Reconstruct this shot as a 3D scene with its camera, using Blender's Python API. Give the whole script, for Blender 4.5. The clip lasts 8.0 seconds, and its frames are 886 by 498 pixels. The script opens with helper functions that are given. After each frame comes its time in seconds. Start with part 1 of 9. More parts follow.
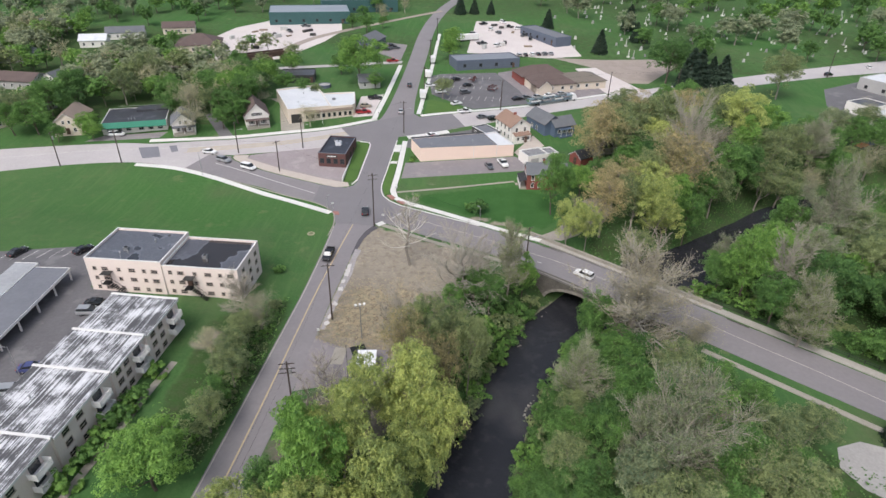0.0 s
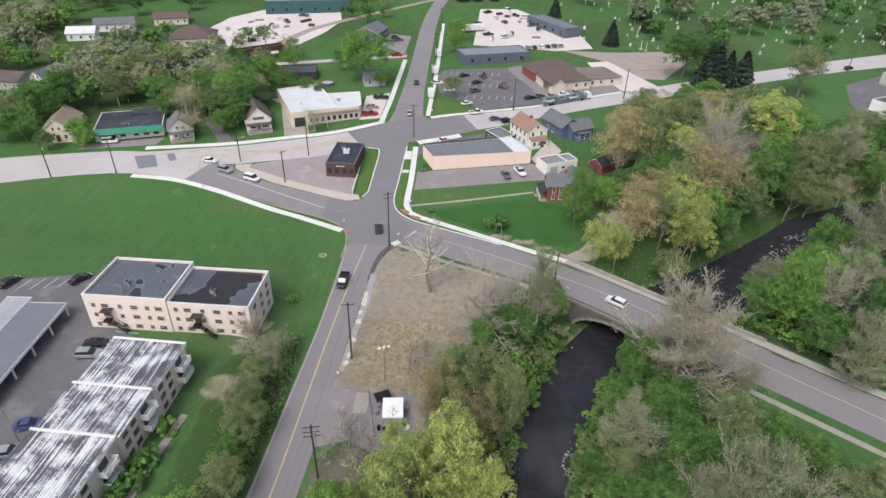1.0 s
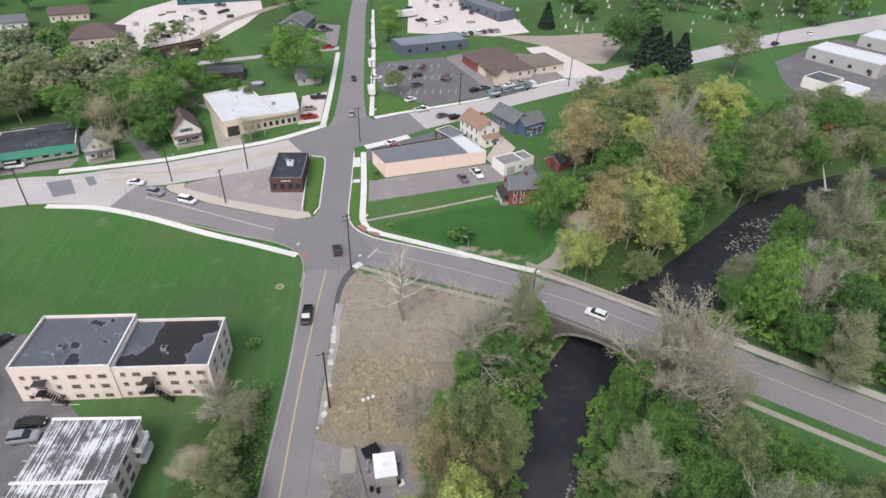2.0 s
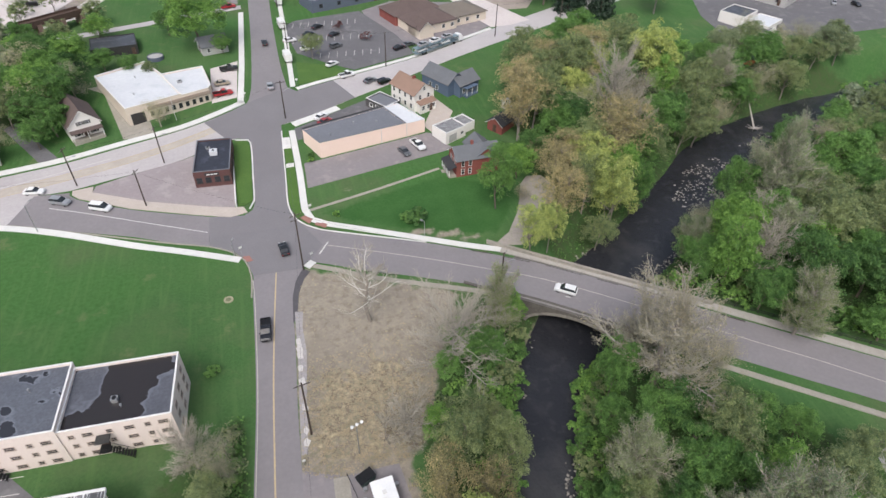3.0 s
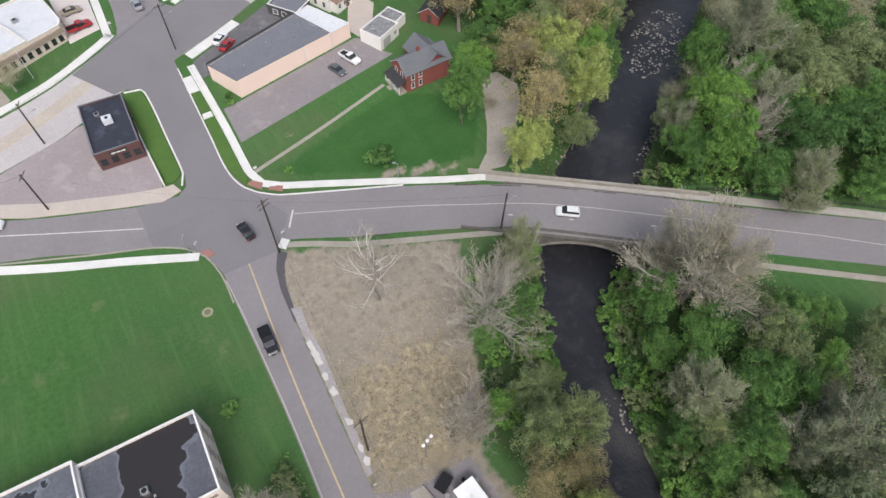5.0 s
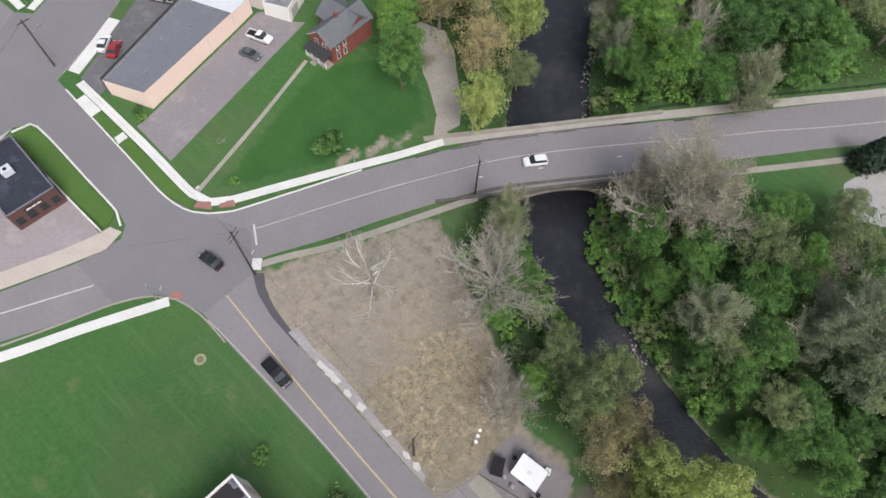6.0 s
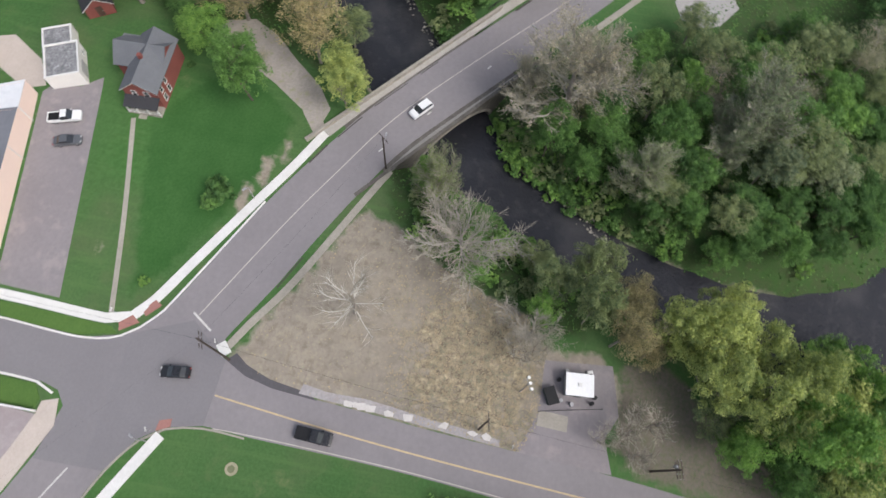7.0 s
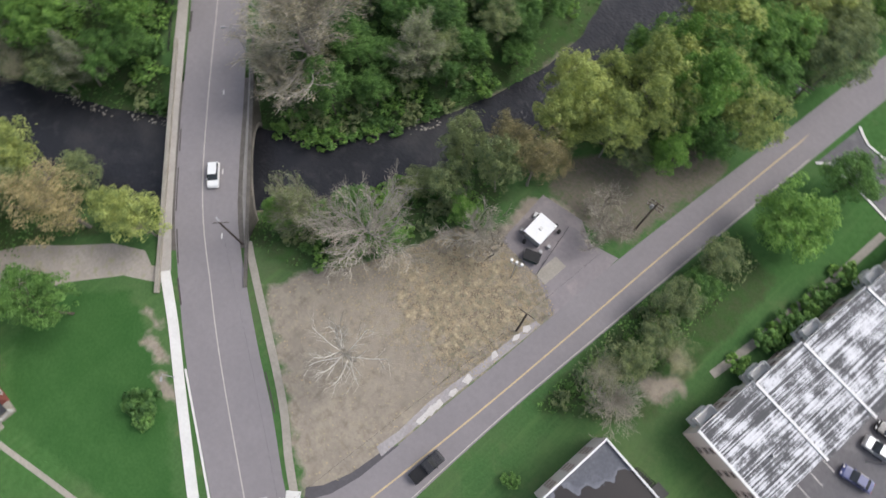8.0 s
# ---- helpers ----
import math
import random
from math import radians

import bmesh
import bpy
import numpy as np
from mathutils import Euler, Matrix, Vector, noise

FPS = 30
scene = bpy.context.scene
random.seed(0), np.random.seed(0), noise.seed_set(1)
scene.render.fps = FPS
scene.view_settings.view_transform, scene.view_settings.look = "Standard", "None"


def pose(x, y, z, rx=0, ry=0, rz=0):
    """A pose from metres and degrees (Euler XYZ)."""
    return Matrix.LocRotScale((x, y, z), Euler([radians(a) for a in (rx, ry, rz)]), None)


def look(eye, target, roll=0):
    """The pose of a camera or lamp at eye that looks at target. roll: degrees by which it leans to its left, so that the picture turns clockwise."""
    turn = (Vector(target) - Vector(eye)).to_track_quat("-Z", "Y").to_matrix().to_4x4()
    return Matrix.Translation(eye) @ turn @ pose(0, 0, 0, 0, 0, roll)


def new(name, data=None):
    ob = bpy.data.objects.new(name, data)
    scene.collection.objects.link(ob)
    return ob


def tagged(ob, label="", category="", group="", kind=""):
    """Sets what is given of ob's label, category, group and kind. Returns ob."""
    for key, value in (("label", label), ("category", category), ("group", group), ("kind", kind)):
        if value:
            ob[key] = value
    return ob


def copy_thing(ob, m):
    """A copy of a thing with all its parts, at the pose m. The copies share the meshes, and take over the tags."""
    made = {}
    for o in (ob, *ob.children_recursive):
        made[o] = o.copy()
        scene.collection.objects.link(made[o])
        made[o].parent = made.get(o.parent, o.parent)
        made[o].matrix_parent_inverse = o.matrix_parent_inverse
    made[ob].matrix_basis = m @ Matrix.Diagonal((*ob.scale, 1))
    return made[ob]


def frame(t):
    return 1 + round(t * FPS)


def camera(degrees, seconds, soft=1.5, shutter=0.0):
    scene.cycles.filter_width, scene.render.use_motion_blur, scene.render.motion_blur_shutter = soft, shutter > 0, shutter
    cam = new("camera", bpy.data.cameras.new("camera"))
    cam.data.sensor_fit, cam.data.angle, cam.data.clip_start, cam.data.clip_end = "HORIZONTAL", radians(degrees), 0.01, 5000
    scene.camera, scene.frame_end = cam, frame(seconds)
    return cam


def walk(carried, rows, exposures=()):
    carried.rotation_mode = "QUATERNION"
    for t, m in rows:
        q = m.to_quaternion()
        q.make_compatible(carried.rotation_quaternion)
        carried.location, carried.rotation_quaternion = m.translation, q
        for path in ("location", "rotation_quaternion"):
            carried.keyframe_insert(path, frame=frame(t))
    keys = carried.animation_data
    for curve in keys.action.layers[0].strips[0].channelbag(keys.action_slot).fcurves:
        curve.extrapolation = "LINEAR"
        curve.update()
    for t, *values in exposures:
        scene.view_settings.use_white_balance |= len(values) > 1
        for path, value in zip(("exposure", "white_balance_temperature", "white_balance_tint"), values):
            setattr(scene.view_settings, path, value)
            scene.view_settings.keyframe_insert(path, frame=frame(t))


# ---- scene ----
cam = camera(73.0, 8.0, shutter=0.15)
PATH = [
    (0, (3.35, -5.439, 76.075), (3.324, -3.718, 75.057), 1.6),
    (0.5, (-0.082, 1.072, 78.274), (-0.107, 2.775, 77.226), 1.6),
    (1, (-3.645, 7.471, 80.194), (-3.646, 9.157, 79.118), 1.7),
    (2.5, (-14.856, 27.2, 85.26), (-14.494, 28.76, 84.063), 1.8),
    (3, (-17.992, 34.184, 87.204), (-17.522, 35.639, 85.915), 1.9),
    (3.5, (-21.233, 41.961, 88.942), (-20.69, 43.295, 87.554), 2.3),
    (4, (-23.716, 49.841, 90.307), (-23.128, 51.05, 88.826), 2.5),
    (4.5, (-25.712, 57.635, 91.562), (-25.091, 58.713, 89.996), 2.5),
    (6, (-30.399, 82.235, 94.441), (-29.669, 82.815, 92.672), 3.7),
    (6.5, (-31.359, 91.651, 95.386), (-30.592, 91.981, 93.569), 5.3),
    (7, (-29.789, 100.808, 96.258), (-29.06, 100.863, 94.396), 6.2),
    (7.5, (-28.149, 107.929, 96.123), (-27.519, 107.731, 94.235), 4.2),
    (8, (-25.232, 111.969, 96.209), (-24.779, 111.579, 94.3), -2.1),
]
walk(cam, [(t, look(eye, target, roll)) for t, eye, target, roll in PATH])
scene.view_settings.exposure = 0.50

# ---- sky and sun: a bright overcast afternoon ----
SUN_EL, SUN_ROT = 52.0, 207.0
world = bpy.data.worlds.new("sky")
scene.world = world
world.use_nodes = True
wn = world.node_tree
sky = wn.nodes.new("ShaderNodeTexSky")
sky.sky_type = "NISHITA"
sky.sun_disc = False
sky.sun_elevation, sky.sun_rotation = radians(SUN_EL), radians(SUN_ROT)
sky.air_density, sky.dust_density, sky.ozone_density = 1.0, 4.0, 1.0
grey = wn.nodes.new("ShaderNodeHueSaturation")
grey.inputs["Saturation"].default_value = 0.7
wn.links.new(sky.outputs[0], grey.inputs["Color"])
wn.links.new(grey.outputs[0], wn.nodes["Background"].inputs["Color"])
wn.nodes["Background"].inputs["Strength"].default_value = 0.15
sun = bpy.data.lights.new("sun", "SUN")
sun.energy, sun.angle, sun.color = 1.08, radians(25), (0.925, 0.945, 1.0)
sun_ob = new("sun", sun)
sun_ob.matrix_world = look((60, -60, 160), (60 + 0.454 * 60, -60 + 0.891 * 60, 160 - 77))


# ---- materials ----
MATS = {}


def mat(name, base, dark=None, rough=0.85, coarse=0.2, fine=3.0, bump=0.0, metal=0.0, spec=0.3, mix=0.6, third=None, per_object=0.0, per_island=0.0):
    """Two scales of variation between base and dark, with relief."""
    if name in MATS:
        return MATS[name]
    m = bpy.data.materials.new(name)
    m.use_nodes = True
    nt = m.node_tree
    b = nt.nodes["Principled BSDF"]
    b.inputs["Roughness"].default_value = rough
    b.inputs["Metallic"].default_value = metal
    b.inputs["Specular IOR Level"].default_value = spec
    dark = dark or tuple(c * 0.72 for c in base)
    geo = nt.nodes.new("ShaderNodeNewGeometry")

    def noise_at(scale, detail=5.0):
        n = nt.nodes.new("ShaderNodeTexNoise")
        n.inputs["Scale"].default_value = scale
        n.inputs["Detail"].default_value = detail
        n.inputs["Roughness"].default_value = 0.62
        nt.links.new(geo.outputs["Position"], n.inputs["Vector"])
        r = nt.nodes.new("ShaderNodeMapRange")
        r.inputs["From Min"].default_value, r.inputs["From Max"].default_value = 0.32, 0.68
        nt.links.new(n.outputs["Fac"], r.inputs["Value"])
        return r.outputs["Result"], n.outputs["Fac"]

    def blend(fac, c1, c2):
        x = nt.nodes.new("ShaderNodeMix")
        x.data_type = "RGBA"
        nt.links.new(fac, x.inputs["Factor"])
        for socket, c in ((x.inputs["A"], c1), (x.inputs["B"], c2)):
            if isinstance(c, tuple):
                socket.default_value = (*c, 1)
            else:
                nt.links.new(c, socket)
        return x.outputs["Result"]

    big, _ = noise_at(coarse)
    small, raw = noise_at(fine)
    mid = tuple(p * (1 - mix) + q * mix for p, q in zip(base, dark))
    col = blend(small, blend(big, base, mid), blend(big, mid, dark))
    if third:
        spots, _ = noise_at(coarse * 3.1)
        gate = nt.nodes.new("ShaderNodeMapRange")
        gate.inputs["From Min"].default_value, gate.inputs["From Max"].default_value = 0.6, 0.95
        nt.links.new(spots, gate.inputs["Value"])
        col = blend(gate.outputs["Result"], col, third)
    if per_object or per_island:
        info = nt.nodes.new("ShaderNodeObjectInfo")
        hsv = nt.nodes.new("ShaderNodeHueSaturation")
        src = info.outputs["Random"] if per_object else geo.outputs["Random Per Island"]
        r = nt.nodes.new("ShaderNodeMapRange")
        k = per_object or per_island
        r.inputs["To Min"].default_value, r.inputs["To Max"].default_value = 1 - k, 1 + k
        nt.links.new(src, r.inputs["Value"])
        nt.links.new(r.outputs["Result"], hsv.inputs["Value"])
        nt.links.new(col, hsv.inputs["Color"])
        col = hsv.outputs["Color"]
    nt.links.new(col, b.inputs["Base Color"])
    if bump:
        bp = nt.nodes.new("ShaderNodeBump")
        bp.inputs["Strength"].default_value = bump
        bp.inputs["Distance"].default_value = 0.05
        nt.links.new(raw, bp.inputs["Height"])
        nt.links.new(bp.outputs["Normal"], b.inputs["Normal"])
    MATS[name] = m
    return m


def leaf_mat(name, base, vary=0.24, light=0.38):
    if name in MATS:
        return MATS[name]
    m = bpy.data.materials.new(name)
    m.use_nodes = True
    nt = m.node_tree
    b = nt.nodes["Principled BSDF"]
    b.inputs["Roughness"].default_value = 0.6
    b.inputs["Specular IOR Level"].default_value = 0.25
    geo = nt.nodes.new("ShaderNodeNewGeometry")
    info = nt.nodes.new("ShaderNodeObjectInfo")
    add = nt.nodes.new("ShaderNodeMath")
    add.operation = "MULTIPLY_ADD"
    nt.links.new(geo.outputs["Random Per Island"], add.inputs[0])
    add.inputs[1].default_value = 0.45
    half = nt.nodes.new("ShaderNodeMath")
    half.operation = "MULTIPLY"
    half.inputs[1].default_value = 0.35
    nt.links.new(info.outputs["Random"], half.inputs[0])
    nt.links.new(half.outputs[0], add.inputs[2])
    ramp = nt.nodes.new("ShaderNodeValToRGB")
    lo = tuple(c * (1 - vary) for c in base)
    hi = tuple(min(1, c * (1 + vary)) for c in base)
    ramp.color_ramp.elements[0].color = (lo[0] * 0.9, lo[1], lo[2], 1)
    ramp.color_ramp.elements[1].color = (hi[0] * 1.12, hi[1], hi[2] * 0.9, 1)
    ns = nt.nodes.new("ShaderNodeTexNoise")
    ns.inputs["Scale"].default_value, ns.inputs["Detail"].default_value = 0.8, 2.5
    nt.links.new(geo.outputs["Position"], ns.inputs["Vector"])
    wide = nt.nodes.new("ShaderNodeMapRange")
    wide.inputs["From Min"].default_value, wide.inputs["From Max"].default_value = 0.3, 0.7
    wide.inputs["To Min"].default_value, wide.inputs["To Max"].default_value = -0.36, 0.56
    nt.links.new(ns.outputs["Fac"], wide.inputs["Value"])
    both = nt.nodes.new("ShaderNodeMath")
    nt.links.new(add.outputs[0], both.inputs[0])
    nt.links.new(wide.outputs["Result"], both.inputs[1])
    nt.links.new(both.outputs[0], ramp.inputs[0])
    nt.links.new(ramp.outputs[0], b.inputs["Base Color"])
    tr = nt.nodes.new("ShaderNodeBsdfTranslucent")
    nt.links.new(ramp.outputs[0], tr.inputs["Color"])
    mx = nt.nodes.new("ShaderNodeMixShader")
    mx.inputs[0].default_value = light
    out = nt.nodes["Material Output"]
    nt.links.new(b.outputs[0], mx.inputs[1])
    nt.links.new(tr.outputs[0], mx.inputs[2])
    nt.links.new(mx.outputs[0], out.inputs["Surface"])
    MATS[name] = m
    return m


def ground_mat():
    """Lawn, dry lot and leaf-littered woodland floor on the one ground sheet, blended by its attributes."""
    m = bpy.data.materials.new("ground")
    m.use_nodes = True
    nt = m.node_tree
    b = nt.nodes["Principled BSDF"]
    b.inputs["Roughness"].default_value = 0.95
    b.inputs["Specular IOR Level"].default_value = 0.1
    geo = nt.nodes.new("ShaderNodeNewGeometry")

    def ns(scale, lo, hi, detail=6.0):
        n = nt.nodes.new("ShaderNodeTexNoise")
        n.inputs["Scale"].default_value, n.inputs["Detail"].default_value = scale, detail
        n.inputs["Roughness"].default_value = 0.65
        nt.links.new(geo.outputs["Position"], n.inputs["Vector"])
        r = nt.nodes.new("ShaderNodeMapRange")
        r.inputs["From Min"].default_value, r.inputs["From Max"].default_value = lo, hi
        nt.links.new(n.outputs["Fac"], r.inputs["Value"])
        return r.outputs["Result"]

    def mx(fac, c1, c2):
        x = nt.nodes.new("ShaderNodeMix")
        x.data_type = "RGBA"
        nt.links.new(fac, x.inputs["Factor"])
        for s, c in ((x.inputs["A"], c1), (x.inputs["B"], c2)):
            if isinstance(c, tuple):
                s.default_value = (*c, 1)
            else:
                nt.links.new(c, s)
        return x.outputs["Result"]

    def zone(name, soft):
        a = nt.nodes.new("ShaderNodeAttribute")
        a.attribute_name = name
        s = nt.nodes.new("ShaderNodeMath")
        s.operation = "ADD"
        nt.links.new(a.outputs["Fac"], s.inputs[0])
        n = ns(0.35, 0.3, 0.7)
        k = nt.nodes.new("ShaderNodeMath")
        k.operation = "MULTIPLY_ADD"
        k.inputs[1].default_value, k.inputs[2].default_value = soft, -soft * 0.5
        nt.links.new(n, k.inputs[0])
        nt.links.new(k.outputs[0], s.inputs[1])
        r = nt.nodes.new("ShaderNodeMapRange")
        r.inputs["From Min"].default_value, r.inputs["From Max"].default_value = 0.35, 0.65
        nt.links.new(s.outputs[0], r.inputs["Value"])
        return r.outputs["Result"]

    lawn = mx(ns(0.041, 0.315, 0.637), mx(ns(2.2, 0.3, 0.7), (0.039, 0.099, 0.030), (0.058, 0.133, 0.041)), mx(ns(2.2, 0.3, 0.7), (0.058, 0.119, 0.040), (0.085, 0.151, 0.054)))
    lawn = mx(ns(0.270, 0.540, 0.804), lawn, (0.099, 0.140, 0.057))
    lawn = mx(ns(0.024, 0.52, 0.68, 4.0), lawn, mx(ns(1.4, 0.3, 0.7), (0.079, 0.113, 0.049), (0.106, 0.135, 0.065)))
    lawn = mx(ns(0.018, 0.46, 0.60, 3.0), lawn, mx(ns(1.1, 0.3, 0.7), (0.043, 0.113, 0.029), (0.067, 0.149, 0.045)))
    run = nt.nodes.new("ShaderNodeMapping")
    run.inputs["Scale"].default_value = (0.9, 0.05, 0.9)
    run.inputs["Rotation"].default_value = (0, 0, 0.045)
    nt.links.new(geo.outputs["Position"], run.inputs["Vector"])
    swath = nt.nodes.new("ShaderNodeTexNoise")
    swath.inputs["Scale"].default_value, swath.inputs["Detail"].default_value = 1.0, 3.0
    nt.links.new(run.outputs["Vector"], swath.inputs["Vector"])
    mown = nt.nodes.new("ShaderNodeMapRange")
    mown.inputs["From Min"].default_value, mown.inputs["From Max"].default_value, mown.inputs["To Max"].default_value = 0.52, 0.72, 0.55
    nt.links.new(swath.outputs["Fac"], mown.inputs["Value"])
    lawn = mx(mown.outputs["Result"], lawn, (0.088, 0.158, 0.054))
    lawn = mx(ns(0.11, 0.62, 0.74, 5.0), lawn, mx(ns(1.8, 0.35, 0.65), (0.150, 0.170, 0.085), (0.085, 0.140, 0.050)))
    lawn = mx(zone("lush", 0.4), lawn, mx(ns(0.12, 0.35, 0.65), mx(ns(2.2, 0.3, 0.7), (0.030, 0.088, 0.022), (0.042, 0.112, 0.030)), mx(ns(2.2, 0.3, 0.7), (0.040, 0.105, 0.028), (0.056, 0.130, 0.038))))
    dry = mx(ns(0.25, 0.35, 0.65), mx(ns(1.6, 0.3, 0.7), (0.235, 0.205, 0.168), (0.285, 0.250, 0.205)), mx(ns(1.6, 0.3, 0.7), (0.275, 0.238, 0.190), (0.335, 0.295, 0.230)))
    wood = mx(ns(0.5, 0.35, 0.65), mx(ns(3.0, 0.3, 0.7), (0.050, 0.076, 0.030), (0.080, 0.096, 0.046)), mx(ns(3.0, 0.3, 0.7), (0.036, 0.086, 0.023), (0.056, 0.115, 0.034)))
    col = mx(zone("wood", 0.5), lawn, wood)
    mud = mx(ns(0.9, 0.35, 0.65), mx(ns(2.4, 0.3, 0.7), (0.135, 0.112, 0.095), (0.185, 0.160, 0.130)), mx(ns(2.0, 0.4, 0.7), (0.150, 0.130, 0.100), (0.070, 0.115, 0.045)))
    col = mx(zone("mud", 0.5), col, mud)
    dry = mx(ns(0.75, 0.52, 0.72), dry, (0.35, 0.305, 0.225))
    dry = mx(ns(0.55, 0.48, 0.74), dry, (0.175, 0.145, 0.112))
    dry = mx(ns(0.09, 0.5, 0.7), dry, (0.235, 0.205, 0.165))
    straw = mx(ns(0.9, 0.42, 0.62), mx(ns(3.0, 0.3, 0.7), (0.155, 0.125, 0.092), (0.24, 0.20, 0.145)), mx(ns(3.0, 0.3, 0.7), (0.37, 0.31, 0.20), (0.50, 0.42, 0.28)))
    dry = mx(zone("straw", 0.9), dry, straw)
    col = mx(zone("dry", 0.45), col, dry)
    nt.links.new(col, b.inputs["Base Color"])
    bp = nt.nodes.new("ShaderNodeBump")
    bp.inputs["Strength"].default_value, bp.inputs["Distance"].default_value = 0.5, 0.12
    nt.links.new(ns(5.0, 0.2, 0.8, 8.0), bp.inputs["Height"])
    nt.links.new(bp.outputs["Normal"], b.inputs["Normal"])
    return m


def water_mat():
    m = bpy.data.materials.new("river_water")
    m.use_nodes = True
    nt = m.node_tree
    b = nt.nodes["Principled BSDF"]
    b.inputs["Base Color"].default_value = (0.020, 0.0185, 0.0195, 1)
    b.inputs["Roughness"].default_value = 0.09
    b.inputs["IOR"].default_value = 1.33
    geo = nt.nodes.new("ShaderNodeNewGeometry")
    # silty shallows and riffles
    tone = None
    for scale, lo, hi, c in ((0.07, 0.50, 0.72, (0.060, 0.059, 0.060, 1)), (0.5, 0.55, 0.8, (0.045, 0.045, 0.047, 1))):
        n = nt.nodes.new("ShaderNodeTexNoise")
        n.inputs["Scale"].default_value, n.inputs["Detail"].default_value = scale, 6
        nt.links.new(geo.outputs["Position"], n.inputs["Vector"])
        r = nt.nodes.new("ShaderNodeMapRange")
        r.inputs["From Min"].default_value, r.inputs["From Max"].default_value = lo, hi
        nt.links.new(n.outputs["Fac"], r.inputs["Value"])
        x = nt.nodes.new("ShaderNodeMix")
        x.data_type = "RGBA"
        nt.links.new(r.outputs["Result"], x.inputs["Factor"])
        x.inputs["A"].default_value = (0.024, 0.0245, 0.029, 1)
        if tone:
            nt.links.new(tone, x.inputs["A"])
        x.inputs["B"].default_value = c
        tone = x.outputs["Result"]
    nt.links.new(tone, b.inputs["Base Color"])
    last = None
    for scale, strength in ((0.35, 0.6), (1.6, 0.6)):
        n = nt.nodes.new("ShaderNodeTexNoise")
        n.inputs["Scale"].default_value, n.inputs["Detail"].default_value = scale, 4
        nt.links.new(geo.outputs["Position"], n.inputs["Vector"])
        bp = nt.nodes.new("ShaderNodeBump")
        bp.inputs["Strength"].default_value, bp.inputs["Distance"].default_value = strength, 0.25
        nt.links.new(n.outputs["Fac"], bp.inputs["Height"])
        if last:
            nt.links.new(last, bp.inputs["Normal"])
        last = bp.outputs["Normal"]
    nt.links.new(last, b.inputs["Normal"])
    return m


ASPHALT = mat("asphalt", (0.236, 0.218, 0.222), (0.192, 0.177, 0.181), 0.9, 0.10, 1.2, 0.15)
ASPHALT_DARK = mat("asphalt_dark", (0.200, 0.190, 0.195), (0.168, 0.158, 0.164), 0.9, 0.10, 2.5, 0.15)
ASPHALT_PALE = mat("asphalt_pale", (0.48, 0.45, 0.44), (0.36, 0.33, 0.33), 0.9, 0.08, 1.8, 0.15, third=(0.42, 0.395, 0.385))
LOT = mat("lot_asphalt", (0.245, 0.222, 0.225), (0.195, 0.175, 0.180), 0.9, 0.10, 1.5, 0.15, third=(0.265, 0.236, 0.232))
LOT_GREY = mat("lot_grey", (0.155, 0.150, 0.155), (0.110, 0.105, 0.110), 0.9, 0.08, 1.5, 0.15, third=(0.175, 0.168, 0.17))
LOT_WHITE = mat("pale_gravel", (0.62, 0.57, 0.54), (0.50, 0.44, 0.42), 0.95, 0.06, 1.2, 0.2)
CONCRETE = mat("concrete", (0.67, 0.66, 0.63), (0.55, 0.535, 0.505), 0.9, 0.3, 3.0, 0.1)
CONCRETE_TAN = mat("concrete_tan", (0.49, 0.43, 0.38), (0.40, 0.345, 0.30), 0.9, 0.3, 3.0, 0.1)
CONCRETE_OLD = mat("concrete_old", (0.37, 0.34, 0.29), (0.24, 0.22, 0.185), 0.92, 0.25, 2.5, 0.25)
GRAVEL = mat("gravel_track", (0.36, 0.31, 0.27), (0.25, 0.205, 0.175), 0.95, 0.25, 2.0, 0.3)
GRAVEL_PALE = mat("gravel_pale", (0.38, 0.34, 0.30), (0.27, 0.24, 0.21), 0.95, 0.25, 2.0, 0.3, third=(0.28, 0.27, 0.18))
PAINT_WHITE = mat("road_paint_white", (0.62, 0.60, 0.56), (0.42, 0.40, 0.38), 0.8, 0.8, 6.0)
PAINT_YELLOW = mat("road_paint_yellow", (0.58, 0.44, 0.24), (0.36, 0.29, 0.20), 0.8, 0.8, 6.0)
RED_PAVER = mat("ramp_red", (0.34, 0.17, 0.145), (0.27, 0.13, 0.11), 0.85)
STONE = mat("bridge_stone", (0.165, 0.15, 0.13), (0.07, 0.064, 0.057), 0.92, 0.5, 3.0, 0.3)


